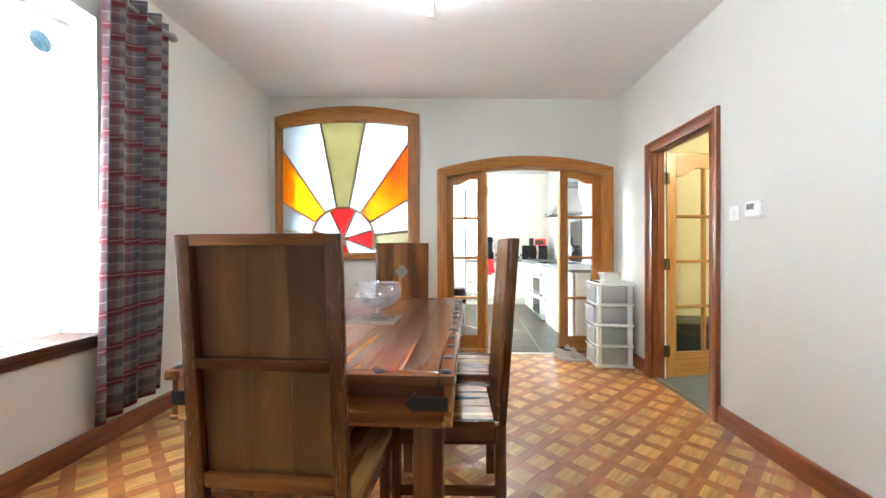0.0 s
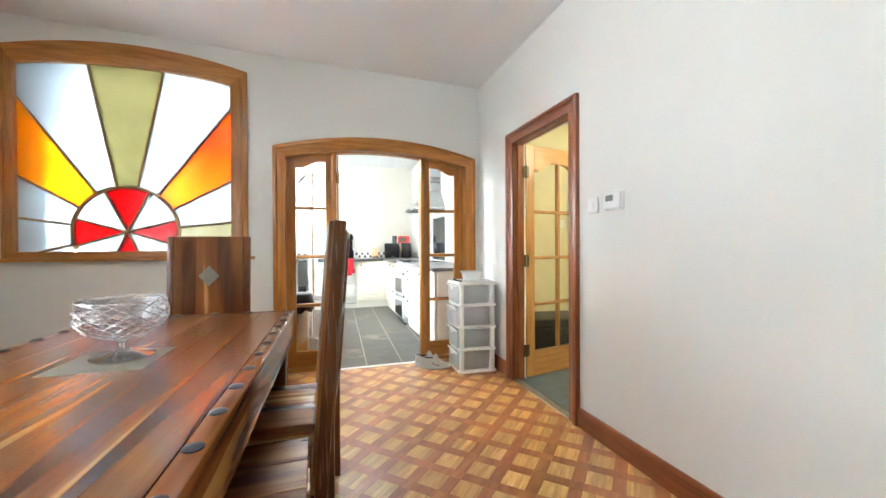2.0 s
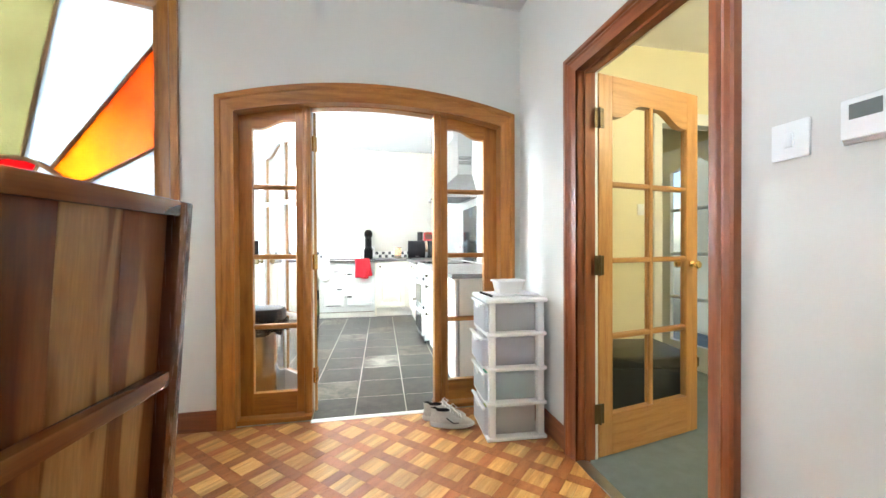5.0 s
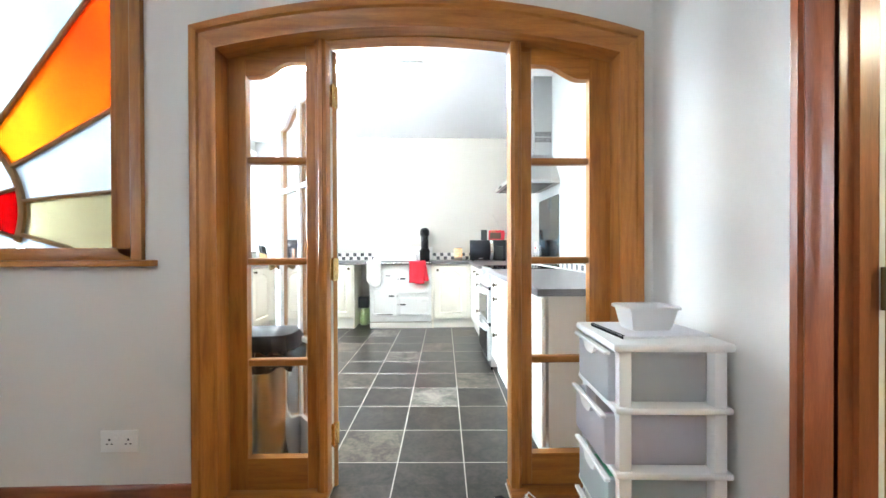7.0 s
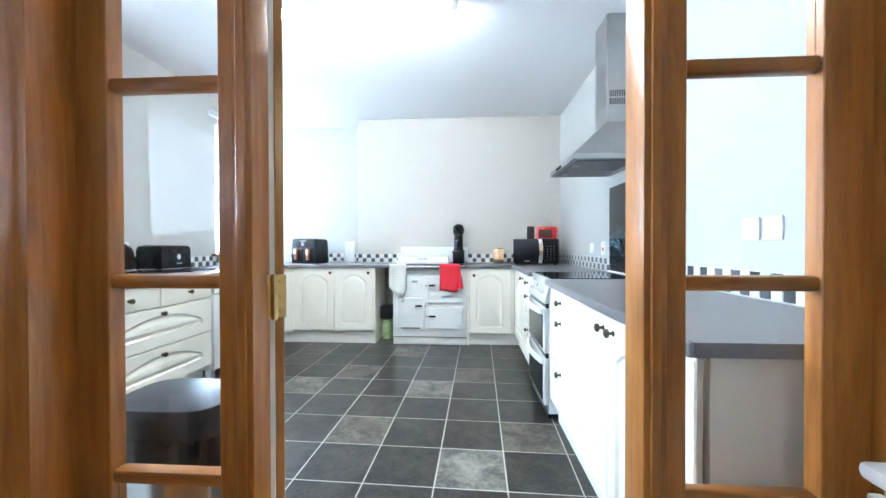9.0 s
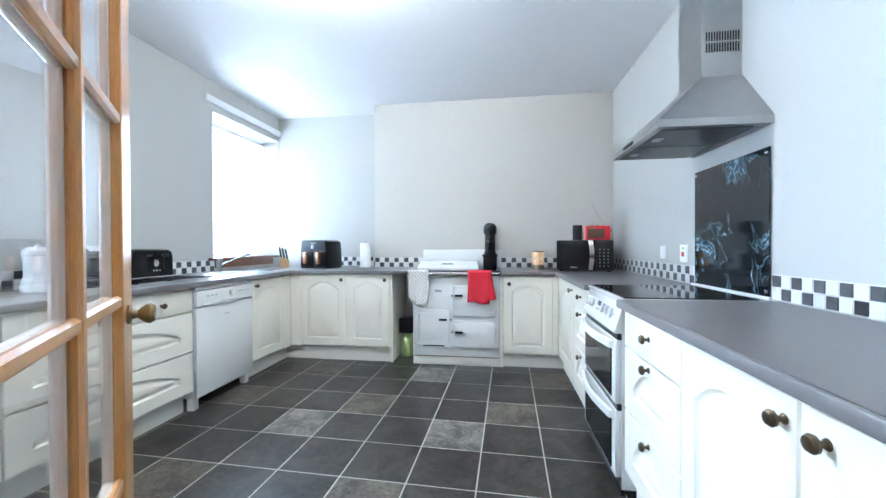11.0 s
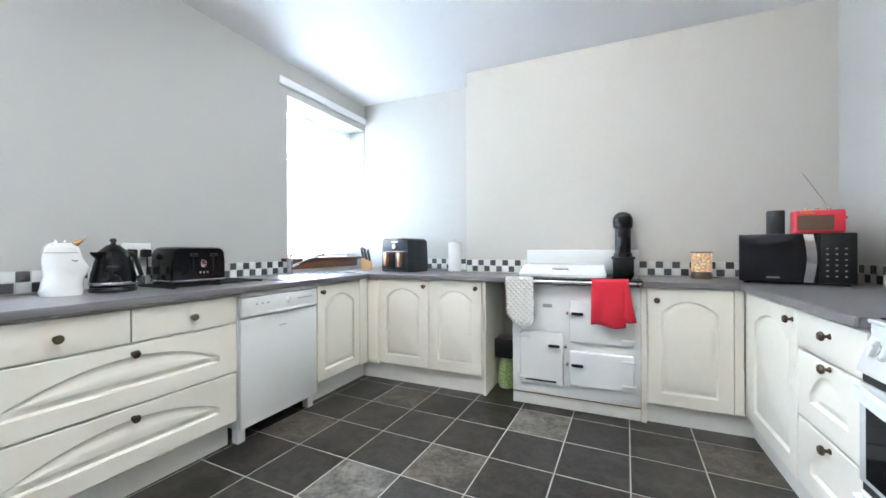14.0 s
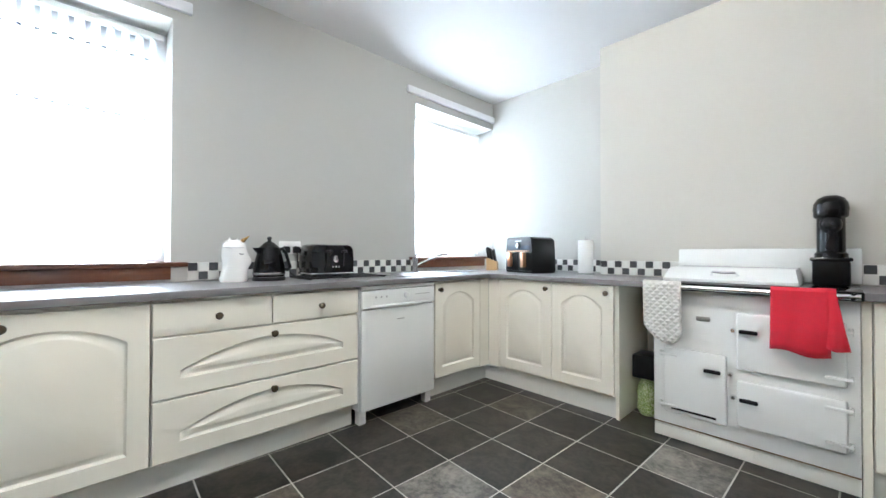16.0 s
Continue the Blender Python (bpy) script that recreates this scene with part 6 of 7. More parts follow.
# unicorn jar
jar = thing("unicorn_jar", "white glazed ceramic unicorn-head jar with gold horn", "jar", -0.85, 6.235, WT, 138)
head = lathe([(0, 0), (0.095, 0), (0.10, 0.02), (0.085, 0.06), (0.074, 0.085), (0.074, 0.10), (0.076, 0.115), (0.079, 0.13), (0.082, 0.15), (0.085, 0.17), (0.085, 0.195), (0.08, 0.222), (0.055, 0.243), (0, 0.248)], 28)
for v in head.verts:
    if v.co.y < 0:
        k = math.exp(-((v.co.z - 0.115) / 0.045) ** 2)
        v.co.y -= 0.062 * k * (-v.co.y / 0.09)
    elif v.co.y > 0.01 and 0.03 < v.co.z < 0.235:
        k = 1 + 0.07 * math.sin(5 * math.atan2(v.co.x, v.co.y) + 34 * v.co.z)
        v.co.x, v.co.y = v.co.x * k, v.co.y * k
    v.co.x *= 0.85
jar.scale = (0.78, 0.78, 1)
M_CERAMIC = mat("white_glaze", (0.84, 0.83, 0.80), 0.12, var=0.03, coat=0.4)
part("head", head, M_CERAMIC, jar)
part("lid_seam", lathe([(0.0845, 0.196), (0.0865, 0.198), (0.0845, 0.20)], 28), M_STEEL, jar)
for s in (-1, 1):
    part("ear", turned(lathe([(0.012, 0), (0.015, 0.014), (0, 0.04)], 12), pose(s * 0.045, 0.01, 0.222, 10, s * 14)), M_CERAMIC, jar)
    part("eyelash", tube([(s * 0.058, -0.07, 0.165), (s * 0.048, -0.082, 0.158), (s * 0.036, -0.088, 0.163)], 0.0022, 6), M_IRON, jar)
part("horn", turned(lathe([(0.018, 0), (0.013, 0.03), (0.007, 0.06), (0, 0.085)], 14), pose(0, -0.045, 0.225, 58)), M_BRASS, jar, "gold horn")

ke = thing("kettle", "black gloss cone kettle with steel base ring", "kettle", -0.84, 6.43, WT, 100)
part("base", lathe([(0, 0), (0.094, 0), (0.096, 0.012), (0.09, 0.022), (0, 0.022)], 28), M_BLACK, ke)
part("body", lathe([(0.088, 0.024), (0.092, 0.05), (0.088, 0.09), (0.074, 0.15), (0.062, 0.192), (0.06, 0.2), (0, 0.2)], 28), M_BLKENAMEL, ke)
part("steel_ring", lathe([(0.0915, 0.034), (0.0945, 0.04), (0.093, 0.05), (0.091, 0.05)], 28), M_CHROME, ke)
part("lid", lathe([(0.061, 0.2), (0.055, 0.206), (0.028, 0.232), (0.012, 0.24), (0.009, 0.248), (0.015, 0.258), (0.01, 0.268), (0, 0.27)], 24), M_BLKENAMEL, ke)
part("spout", strips([[(-0.05, -0.022, 0.15), (-0.05, 0.022, 0.15), (-0.048, 0.02, 0.198), (-0.048, -0.02, 0.198)], [(-0.098, -0.006, 0.188), (-0.098, 0.006, 0.188), (-0.1, 0.008, 0.2), (-0.1, -0.008, 0.2)]], True, True), M_BLKENAMEL, ke)
part("handle", tube([(0.05, 0, 0.185), (0.085, 0, 0.195), (0.105, 0, 0.18), (0.125, 0, 0.12), (0.14, 0, 0.075), (0.12, 0, 0.06), (0.085, 0, 0.065)], 0.011, 10), M_BLACK, ke)
part("crest", box(-0.009, 0.009, -0.0025, 0.0, 0.12, 0.16, 0.001, 1), M_BRASS, ke).matrix_local = pose(0, -0.072, 0.004, -14)

to = thing("toaster", "black four-slice toaster with chrome trim", "toaster", -0.84, 6.80, WT + 0.016, 86)
to.scale = (0.87, 1, 1.13)
sec = [(-0.165, 0.02), (-0.166, 0.10), (-0.162, 0.15), (-0.15, 0.170), (-0.13, 0.178), (0.13, 0.178), (0.15, 0.170), (0.162, 0.15), (0.166, 0.10), (0.165, 0.02)]
part("body", strips([[(x * 1.0, -0.13, z) for x, z in sec], [(x * 1.02, -0.105, z + (0.006 if z > 0.1 else 0)) for x, z in sec], [(x * 1.02, 0.08, z + (0.006 if z > 0.1 else 0)) for x, z in sec], [(x, 0.10, z) for x, z in sec]], True, True), M_BLKENAMEL, to)
part("base_trim", box(-0.174, 0.174, -0.137, 0.107, 0.008, 0.022, 0.006), M_CHROME, to)
for x in (-0.15, 0.12):
    for y in (-0.11, 0.08):
        part("foot", box(x, x + 0.03, y, y + 0.03, 0, 0.01), M_BLACK, to)
part("slots", merge(*[box(x, x + 0.11, y, y + 0.03, 0.1835, 0.1852) for x in (-0.13, 0.02) for y in (-0.055, 0.025)]), M_IRON, to)
for x in (-0.045, 0.085):
    part("lever", merge(box(x - 0.004, x + 0.004, -0.134, -0.128, 0.06, 0.145), box(x - 0.022, x + 0.022, -0.15, -0.13, 0.138, 0.152, 0.004)), M_BLACK, to)
part("badge", lathe([(0.022, 0), (0.02, 0.003), (0, 0.004)], 18, (0.02, -0.131, 0.10), "y"), M_CHROME, to, "round chrome dial")
for i in range(3):
    part("button", cyl(0.006, 0, 0.005, 10, (-0.004 + 0.024 * i, -0.131, 0.055), "y"), M_CHROME, to)
wm = thing("wire_rack", "thin black wire mat under toaster", "rack", -0.80, 6.86, WT)
for i in range(11):
    part("rod", tube([(-0.16 + 0.032 * i, -0.26, 0.011), (-0.16 + 0.032 * i, 0.30, 0.011)], 0.004, 6), M_IRON, wm)
for y in (-0.25, 0.0, 0.29):
    part("cross_rod", tube([(-0.16, y, 0.005), (0.16, y, 0.005)], 0.005, 6), M_IRON, wm)

# sink and tap
si = thing("sink", "stainless steel inset sink with drainer", "sink", -0.72, 7.72, WT)
rim_o = box(-0.25, 0.22, -0.50, 0.46, 0.0005, 0.006, 0.003)
part("drainer", rim_o, M_STEEL, si)
# flat plate for the bowl; the shade of its depth is in the darker steel
part("bowl", strips([[(-0.2, 0.02, 0.0064), (0.17, 0.02, 0.0064), (0.17, 0.42, 0.0064), (-0.2, 0.42, 0.0064)], [(-0.185, 0.035, 0.0072), (0.155, 0.035, 0.0072), (0.155, 0.405, 0.0072), (-0.185, 0.405, 0.0072)]], True, True), mat("shaded_steel_bowl", (0.25, 0.25, 0.26), 0.25, 1.0), si)
for i in range(7):
    part("groove", tube([(-0.16 + 0.05 * i, -0.46, 0.0065), (-0.16 + 0.05 * i, -0.04, 0.0065)], 0.004, 6), M_STEEL, si)
ta = thing("mixer_tap", "chrome mixer tap with swivel spout", "tap", -0.90, 7.64, WT + 0.006)
part("column", lathe([(0.026, 0), (0.026, 0.01), (0.021, 0.014), (0.021, 0.10), (0.024, 0.105), (0.022, 0.135), (0, 0.14)], 20), M_CHROME, ta)
part("spout", tube([(0, 0, 0.055), (0.03, 0.06, 0.085), (0.10, 0.22, 0.15), (0.115, 0.26, 0.158), (0.118, 0.27, 0.145)], 0.010, 10), M_CHROME, ta)
part("lever", tube([(0, 0, 0.135), (-0.01, 0.03, 0.165), (-0.02, 0.09, 0.175)], 0.006, 8), M_CHROME, ta)

kb = thing("knife_block", "pine knife block with black-handled knives", "knife block", -0.80, 8.55, WT, 30)
part("block", prism([(-0.05, 0.0), (0.05, 0.0), (0.05, 0.085), (-0.05, 0.125)], -0.06, 0.06), mat("pale_beech", (0.52, 0.33, 0.15), 0.5, var=0.15, scale=12), kb)
for i in range(6):
    x, y = -0.032 + 0.032 * (i % 3), -0.03 + 0.055 * (i // 3)
    part("knife", turned(box(-0.009, 0.009, -0.012, 0.012, 0.0, 0.115 + 0.012 * (i % 2), 0.005), pose(x, y, 0.098 - x * 0.35, 6 - 8 * (i // 3), -10)), M_BLACK, kb, "black knife handle")

af = thing("air_fryer", "black twin-drawer air fryer with copper handles", "air fryer", -0.31, 8.47, WT, -15)
af.scale = (0.88, 0.85, 0.98)
sec = [(-0.20, 0.0), (0.20, 0.0), (0.212, 0.03), (0.205, 0.20), (0.195, 0.295), (0.17, 0.312), (-0.17, 0.312), (-0.195, 0.295), (-0.205, 0.20), (-0.212, 0.03)]
part("body", strips([[(x * 0.94, -0.15, z) for x, z in sec], [(x, -0.11, z) for x, z in sec], [(x, 0.12, z) for x, z in sec], [(x * 0.93, 0.16, z * 0.97) for x, z in sec]], True, True), M_BLACK, af)
part("display", turned(box(-0.165, 0.165, -0.004, 0.0, 0.0, 0.105, 0.002, 1), pose(0, -0.149, 0.195, -4)), mat("blue_black_panel", (0.012, 0.018, 0.035), 0.4, var=0.2), af, "dark blue control panel")
part("display_trim", merge(box(-0.168, 0.168, -0.158, -0.151, 0.19, 0.194), box(-0.168, 0.168, -0.150, -0.142, 0.299, 0.303)), mat("copper_trim", (0.55, 0.30, 0.17), 0.25, 1.0), af)
part("dial", lathe([(0.022, 0), (0.021, 0.014), (0, 0.016)], 18, (0, -0.156, 0.24), "y"), M_STEEL, af)
part("brand_bar", box(-0.045, 0.045, -0.157, -0.15, 0.277, 0.284), M_STEEL, af)
for k_ in af.children:
    if k_.name.startswith("display") and "trim" not in k_.name:
        k_.data.materials[0].node_tree.nodes["Principled BSDF"].inputs["Specular IOR Level"].default_value = 0.12
M_COPPER = mat("brushed_copper", (0.62, 0.34, 0.20), 0.28, 1.0, var=0.06)
for x in (-0.10, 0.10):
    d = part("fryer_drawer", box(x - 0.092, x + 0.092, -0.158, -0.14, 0.018, 0.182, 0.008), M_BLACK, af)
    part("handle", box(x - 0.022, x + 0.022, -0.20, -0.158, 0.05, 0.178, 0.008), M_COPPER, d, "copper handle")

pr = thing("kitchen_roll", "white kitchen paper roll on holder", "paper roll", 0.19, 8.50, WT)
part("roll", lathe([(0.018, 0.012), (0.057, 0.012), (0.058, 0.02), (0.058, 0.268), (0.056, 0.272), (0.018, 0.272)], 28), M_PAPER, pr)
part("holder", merge(lathe([(0.07, 0), (0.07, 0.006), (0.02, 0.011), (0, 0.011)], 24), cyl(0.006, 0.0, 0.30, 10)), M_STEEL, pr)

wl = thing("candle_warmer", "lit floral candle warmer lamp on worktop", "lamp", 2.04, 8.44, WT)
mw_m = bpy.data.materials.new("floral_lit_shade")
n_, l_, p_ = nodes_of(mw_m)
co_, vo_, ra_ = n_.new("ShaderNodeTexCoord"), n_.new("ShaderNodeTexVoronoi"), n_.new("ShaderNodeValToRGB")
vo_.inputs["Scale"].default_value = 95
l_.new(co_.outputs["Object"], vo_.inputs["Vector"])
ra_.color_ramp.elements[0].color, ra_.color_ramp.elements[1].color = (0.85, 0.28, 0.05, 1), (0.85, 0.58, 0.28, 1)
ra_.color_ramp.elements.new(0.5).color = (0.25, 0.22, 0.16, 1)
l_.new(vo_.outputs["Color"], ra_.inputs[0])
l_.new(ra_.outputs[0], p_.inputs["Base Color"])
l_.new(ra_.outputs[0], p_.inputs["Emission Color"])
p_.inputs["Emission Strength"].default_value = 0.75
part("shade", lathe([(0.05, 0.045), (0.06, 0.06), (0.06, 0.165), (0.056, 0.178), (0.05, 0.178), (0.05, 0.06)], 26), mw_m, wl, "glowing floral patterned shade")
M_WARM = mat("bronzed_metal", (0.24, 0.19, 0.13), 0.4, 0.5, var=0.25, scale=40)
part("base", lathe([(0, 0), (0.06, 0), (0.062, 0.02), (0.054, 0.048), (0, 0.048)], 26), M_WARM, wl)
part("dish", lathe([(0.048, 0.172), (0.063, 0.176), (0.064, 0.184), (0.05, 0.18), (0, 0.176)], 26), M_WARM, wl)
part("flex", tube([(0.05, 0.02, 0.01), (0.10, 0.05, 0.005), (0.14, 0.14, 0.005)], 0.003, 6), M_BLACK, wl)

mv = thing("microwave", "black microwave oven with steel door handle", "microwave", 2.465, 8.28, WT, -16)
part("body", box(-0.245, 0.245, -0.16, 0.17, 0.012, 0.29, 0.008), M_BLACK, mv)
d = part("door", box(-0.244, 0.098, -0.18, -0.16, 0.015, 0.287, 0.006), M_BLACKGLASS, mv, "glossy black glass door")
part("handle", strips([[(0.056 + 0.014 * math.sin(math.pi * i / 10) + dx, -0.202 - 0.012 * math.sin(math.pi * i / 10) + dy, 0.018 + 0.266 * i / 10) for dx, dy in ((-0.022, 0.012), (-0.02, 0.0), (0.02, 0.0), (0.022, 0.012))] for i in range(11)], True, True), M_CHROME, d, "curved chrome handle")
pn = part("control_panel", box(0.10, 0.244, -0.178, -0.16, 0.015, 0.287, 0.005), M_BLACK, mv)
for i in range(3):
    for j in range(6):
        part("button", box(0.128 + 0.035 * i, 0.138 + 0.035 * i, -0.18, -0.177, 0.05 + 0.03 * j, 0.058 + 0.03 * j), M_STEEL, pn)
part("logo_bar", box(-0.12, -0.06, -0.1815, -0.1795, 0.035, 0.043), M_STEEL, d)
for x in (-0.21, 0.21):
    for y in (-0.13, 0.14):
        part("foot", cyl(0.015, 0, 0.013, 10, (x, y, 0)), M_BLACK, mv)
sp2 = thing("smart_speaker", "black cylindrical speaker on microwave", "speaker", 2.40, 8.32, WT + 0.29)
part("body", lathe([(0, 0), (0.042, 0), (0.044, 0.006), (0.044, 0.138), (0.04, 0.146), (0, 0.146)], 26), mat("black_speaker_mesh", (0.02, 0.02, 0.02), 0.7, bump=0.6, bscale=400), sp2)
ra = thing("radio", "small red retro radio on microwave", "radio", 2.565, 8.24, WT + 0.29, -6)
M_RADIO = mat("red_leatherette", (0.62, 0.02, 0.035), 0.35, var=0.1, scale=20)
part("case", box(-0.11, 0.11, -0.04, 0.045, 0.002, 0.135, 0.012, 3), M_RADIO, ra)
part("grille", box(-0.095, 0.06, -0.044, -0.039, 0.018, 0.105, 0.003), mat("dark_grille_cloth", (0.10, 0.055, 0.035), 0.8, var=0.3, scale=150), ra, "dark brown speaker grille")
part("name_bar", box(-0.085, -0.02, -0.0435, -0.039, 0.112, 0.122), M_BRASS, ra)
for x in (-0.05, 0.0, 0.05):
    part("knob", cyl(0.009, 0, 0.014, 12, (x, 0, 0.133)), M_BRASS, ra)
part("strap", tube([(0.112, 0, 0.10), (0.122, -0.01, 0.09), (0.113, 0, 0.08)], 0.005, 6), M_RADIO, ra)
part("aerial", tube([(0.07, 0.03, 0.13), (-0.055, 0.03, 0.36)], 0.002, 6), M_CHROME, ra, "raised thin aerial")

# pedal bin behind the sidelight
pb = thing("pedal_bin", "stainless steel pedal bin with black lid", "bin", 0.80, 4.94, 0)


def dshape(hx, hy, z, n=24):
    return [(math.copysign(abs(math.cos(a)) ** 0.5, math.cos(a)) * hx, math.copysign(abs(math.sin(a)) ** 0.5, math.sin(a)) * hy, z) for a in [2 * math.pi * i / n for i in range(n)]]


part("body", strips([dshape(0.165, 0.125, 0.03), dshape(0.17, 0.13, 0.05), dshape(0.17, 0.13, 0.545)], True, True), M_BINSTEEL, pb)
part("base", strips([dshape(0.165, 0.125, 0), dshape(0.172, 0.132, 0.01), dshape(0.168, 0.13, 0.032)], True, True), M_BLACK, pb)
part("lid", strips([dshape(0.172, 0.132, 0.545), dshape(0.184, 0.144, 0.56), dshape(0.184, 0.144, 0.64), dshape(0.168, 0.128, 0.672), dshape(0.10, 0.07, 0.68)], True, True), M_BLACK, pb, "glossy black lid")
skirt = []
for z, g in ((0.60, 1.0), (0.57, 1.035), (0.545, 1.03), (0.525, 1.0)):
    lp = dshape(0.184 * g, 0.144 * g, z, 48)
    skirt.append([(x * (1 + 0.025 * math.sin(k * 1.9)), y * (1 + 0.03 * math.sin(k * 2.3 + 1)), zz - (0.016 * (1 + math.sin(k * 0.9)) if zz < 0.53 else 0)) for k, (x, y, zz) in enumerate(lp)])
part("bin_liner", strips(skirt, True), mat("black_polythene", (0.012, 0.012, 0.014), 0.22, var=0.2), pb, "black liner folded over the rim")
part("pedal", box(-0.045, 0.045, -0.165, -0.12, 0.012, 0.024, 0.005), M_BLACK, pb)


# ---- mosaic strips above the worktops ----
def mosaic(name, length, x, y, rz, label="two rows of black and white mosaic tiles"):
    s = tagged(thing(name, label, "tiles", x, y, 0.905, rz), kind="structure")
    p = 0.054
    part("bedding", box(0, length, -0.0035, 0, 0, 2 * p), M_MOSBED, s)
    n = int(length / p + 0.5)
    w = length / n
    key = round(w, 5)
    if key not in TILES:
        TILES[key] = [mesh_of(box(e, w - e, -0.008, -0.002, e, p - e, 0.0016, 1), "mosaic_tile", m) for m, e in ((M_MOS_W, 0.0014), (M_MOS_B, 0.0032))]
    for i in range(n):
        for j in range(2):
            t = new("mosaic_tile", TILES[key][(i + j) % 2])
            t.parent = s
            t.matrix_local = pose(i * w, 0, j * p)


TILES = {}
mosaic("trim_tiles_west", 1.73, KX0, 6.04, 90)
mosaic("trim_tiles_alcove", 1.02, -0.755, KY1, 0)
mosaic("trim_tiles_breast", 0.555, 0.266, 8.605, 0)
mosaic("trim_tiles_range", 0.97, 1.67, 8.605, 0)
mosaic("trim_tiles_east_far", 1.62, KX1, 8.60, -90)
mosaic("trim_tiles_east_near", 1.57, KX1, 6.33, -90)


# ---- floor pieces ----
def clipped(poly, x0, x1, y0, y1):
    """A polygon cut to a room's rectangle."""
    for ax, lim, sg in ((0, x0, 1), (0, x1, -1), (1, y0, 1), (1, y1, -1)):
        out = []
        for i, p in enumerate(poly):
            q = poly[i - 1]
            ip, iq = (p[ax] - lim) * sg >= 0, (q[ax] - lim) * sg >= 0
            if ip != iq:
                t = (lim - q[ax]) / (p[ax] - q[ax])
                out.append((q[0] + (p[0] - q[0]) * t, q[1] + (p[1] - q[1]) * t))
            if ip:
                out.append(p)
        poly = out
        if len(poly) < 3:
            return []
    return poly


def slab(verts, faces, poly, z0, z1):
    k, b = len(poly), len(verts)
    verts += [(x, y, z1) for x, y in poly] + [(x, y, z0) for x, y in poly]
    faces.append(tuple(range(b, b + k)))
    faces += [(b + (i + 1) % k, b + i, b + k + i, b + k + (i + 1) % k) for i in range(k)]


def from_lists(name, verts, faces, material):
    me = bpy.data.meshes.new(name)
    me.from_pydata(verts, [], faces)
    me.materials.append(material)
    return me


def parquet():
    pitch, side, gap = 0.178, 0.118, 0.0006
    c45 = math.sqrt(0.5)
    ox, oy = 1.717, 2.872

    def world(u, v):
        return (ox + (u + v) * c45, oy + (v - u) * c45)
    bounds = (DX0, DX1, DY0, DY1)
    sq_mesh, count = None, 0
    lv, lf, bv, bf = [], [], [], []
    h, b = side / 2 - gap, (pitch - side) / 2
    for i in range(-34, 35):
        for j in range(-34, 35):
            u, v = i * pitch, j * pitch
            cx, cy = world(u, v)
            if not (DX0 - 0.2 < cx < DX1 + 0.2 and DY0 - 0.2 < cy < DY1 + 0.2):
                continue
            # four laths a square
            for k in range(4):
                a0, a1 = -h + k * 2 * h / 4 + gap / 2, -h + (k + 1) * 2 * h / 4 - gap / 2
                quad = [world(u + a0, v - h), world(u + a1, v - h), world(u + a1, v + h), world(u + a0, v + h)]
                whole = all(DX0 < p[0] < DX1 and DY0 < p[1] < DY1 for p in quad)
                if whole and cx > 1.1 and 2.0 < cy and count < 300:
                    if sq_mesh is None:
                        vv, ff = [], []
                        w = (a1 - a0) / 2
                        slab(vv, ff, [(-w, -h), (w, -h), (w, h), (-w, h)], -0.003, 0)
                        sq_mesh = from_lists("lath", vv, ff, M_LATH)
                    t = new("lath", sq_mesh)
                    t.parent = FLOOR_D
                    mx, my = world(u + (a0 + a1) / 2, v)
                    t.matrix_local = pose(mx, my, 0, 0, 0, -45)
                    count += 1
                else:
                    p = clipped(quad, *bounds)
                    if p:
                        slab(lv, lf, p, -0.003, 0)
            # bands: at every crossing one of the two runs through
            over = (i + j) % 2 == 0
            long_, short = pitch / 2 + b, side / 2
            for along in (0, 1):
                half = (long_ if over == bool(along) else short) - gap
                if along:
                    quad = [(u + side / 2 + gap, v - half), (u + side / 2 + 2 * b - gap, v - half), (u + side / 2 + 2 * b - gap, v + half), (u + side / 2 + gap, v + half)]
                else:
                    quad = [(u - half, v + side / 2 + gap), (u + half, v + side / 2 + gap), (u + half, v + side / 2 + 2 * b - gap), (u - half, v + side / 2 + 2 * b - gap)]
                p = clipped([world(*q) for q in quad], *bounds)
                if p:
                    slab(bv, bf, p, -0.003, -0.0002 if along else 0)
    for nm, v, f, m in (("laths", lv, lf, M_LATH_J), ("bands", bv, bf, M_BAND_J)):
        o = new(nm, from_lists(nm, v, f, m))
        o.parent = FLOOR_D
        tagged(o, kind="stuff")


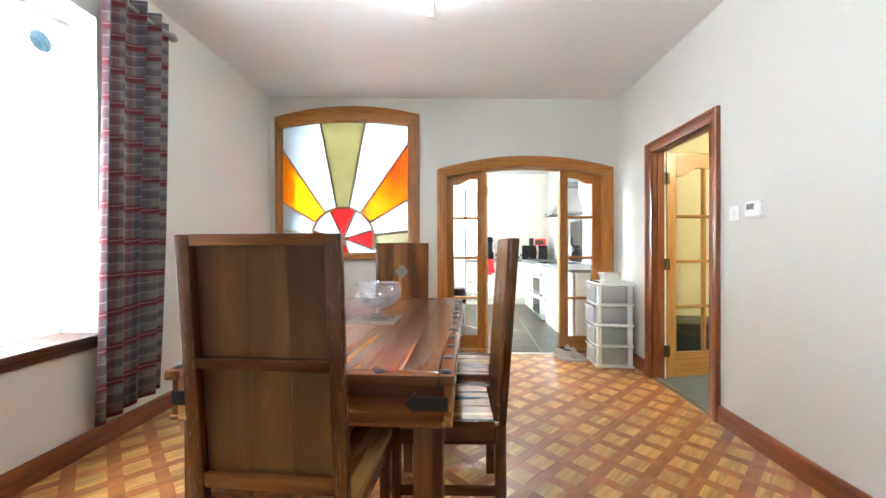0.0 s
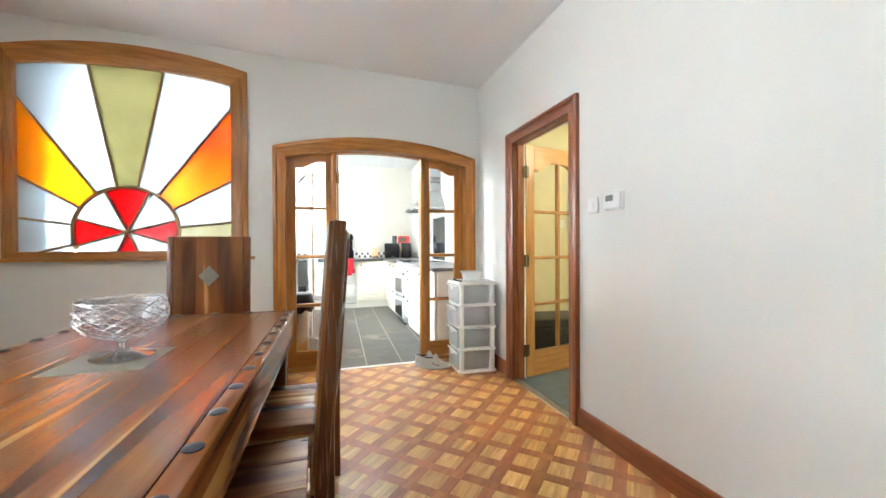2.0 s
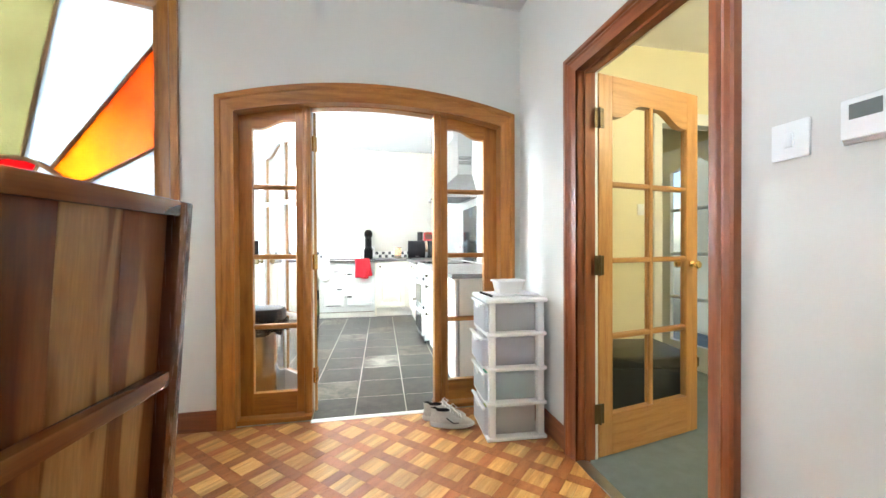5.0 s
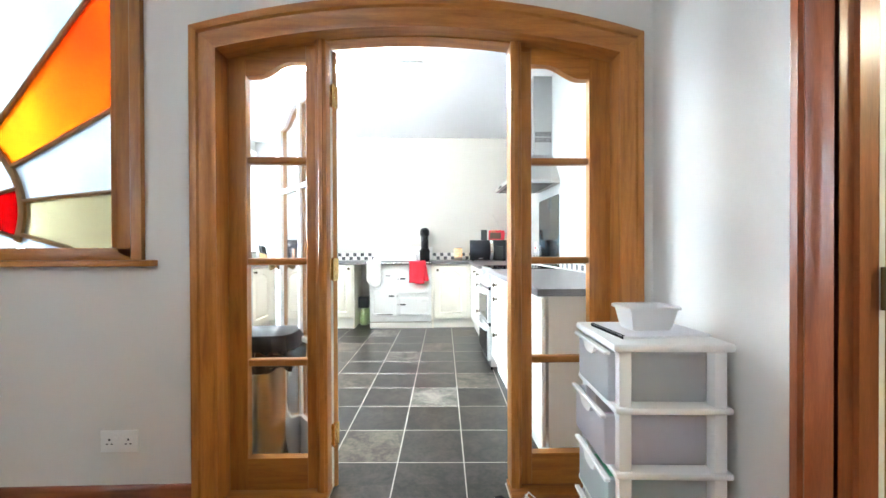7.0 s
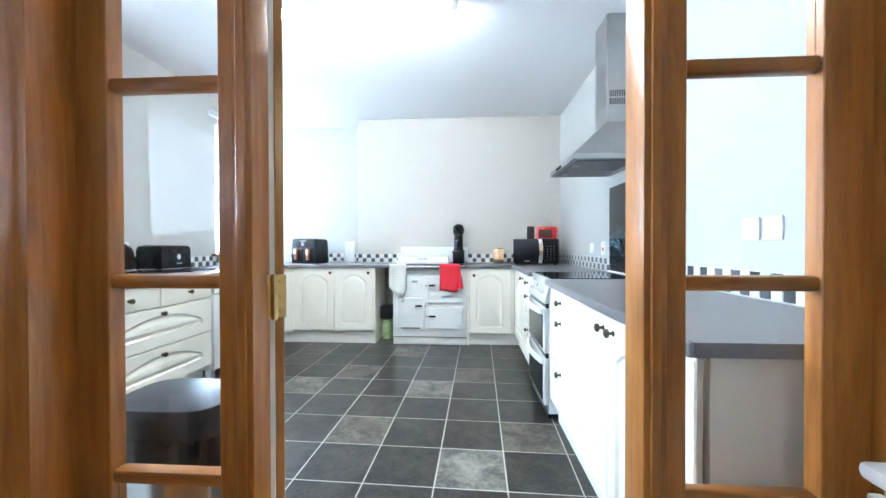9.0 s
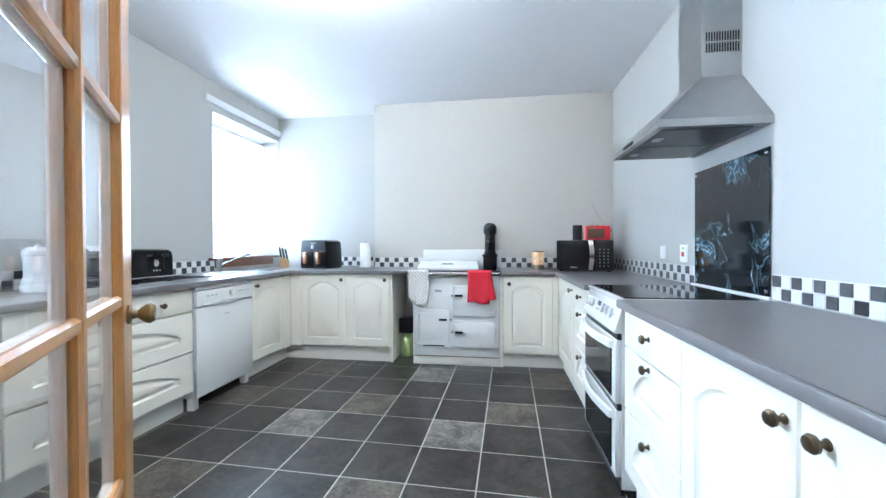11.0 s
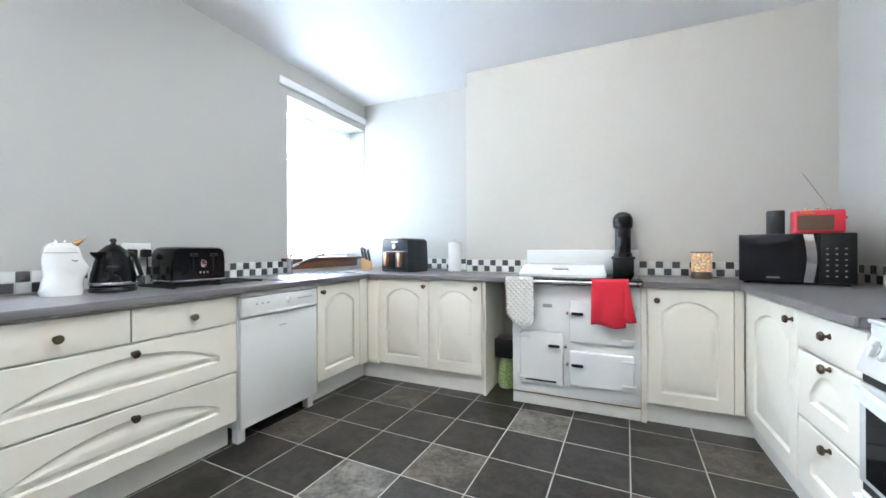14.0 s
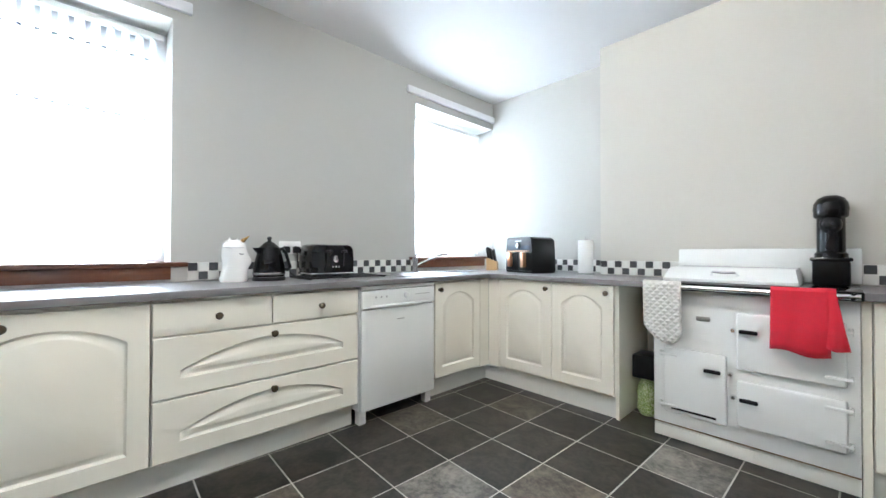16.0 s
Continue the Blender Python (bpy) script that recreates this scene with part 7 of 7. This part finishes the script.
def islands(src, name, angle):
    """The same wood with a tone of its own for every joined piece, its grain turned to the floor's diagonal."""
    m = src.copy()
    m.name = name
    n, l = m.node_tree.nodes, m.node_tree.links
    geo = n.new("ShaderNodeNewGeometry")
    for info in [k for k in n if k.bl_idname == "ShaderNodeObjectInfo"]:
        for link in list(l):
            if link.from_node == info:
                l.new(geo.outputs["Random Per Island"], link.to_socket)
    for mp in [k for k in n if k.bl_idname == "ShaderNodeMapping"]:
        pre = n.new("ShaderNodeMapping")
        pre.inputs["Rotation"].default_value = (0, 0, radians(angle))
        src_sock = mp.inputs["Vector"].links[0].from_socket
        l.new(src_sock, pre.inputs["Vector"])
        l.new(pre.outputs[0], mp.inputs["Vector"])
    return m


M_LATH_J = islands(M_LATH, "light_oak_parquet_joined", 45)
M_BAND_J = islands(M_BAND, "red_brown_parquet_joined", 45)
parquet()


def slate_tiles():
    """A grid of square tiles laid a little askew to the walls; some are paler and worn."""
    pitch, g, turn = 0.3385, 0.003, -1.8
    lay = Matrix.Translation((1.196, 6.606, 0)) @ Matrix.Rotation(radians(turn), 4, "Z")
    pale = {(0, 0), (1, -3), (-1, 3), (-3, 0)}
    brown = {(1, 1), (-2, 1), (2, 3), (-4, 3), (-5, 1), (-4, -2), (2, -2), (-1, -2), (0, -5), (-6, 0), (3, 0)}
    whole = {}
    for m in (M_TILE, M_TILE_M, M_TILE_L):
        h = pitch / 2 - g
        whole[m.name] = mesh_of(box(-h, h, -h, h, -0.003, 0.0, 0.0012, 1), "floor_tile", m)
    for i in range(-8, 6):
        for j in range(-7, 8):
            m = M_TILE_L if (i, j) in pale else M_TILE_M if (i, j) in brown else M_TILE
            corners = [lay @ Vector(((i + a) * pitch + b * g, (j + c) * pitch + d * g, 0)) for a, b, c, d in ((0, 1, 0, 1), (1, -1, 0, 1), (1, -1, 1, -1), (0, 1, 1, -1))]
            quad = [(v.x, v.y) for v in corners]
            for x0, x1, y0, y1 in ((KX0 + 0.3, KX1 - 0.3, SY + 0.062, KY1 - 0.4), (1.207, 1.996, DY1 + 0.014, SY + 0.0615)):
                p = clipped(quad, x0, x1, y0, y1)
                if not p:
                    continue
                if all(abs(a[0] - b[0]) + abs(a[1] - b[1]) < 1e-6 for a, b in zip(p, quad)) and len(p) == 4:
                    t = new("floor_tile", whole[m.name])
                    t.parent = FLOOR_K
                    t.matrix_local = lay @ pose((i + 0.5) * pitch, (j + 0.5) * pitch, 0, 0, 0, 90 * ((i + 2 * j) % 4))
                else:
                    vv, ff = [], []
                    slab(vv, ff, p, -0.003, 0.0)
                    new("floor_tile", from_lists("floor_tile", vv, ff, m)).parent = FLOOR_K


slate_tiles()
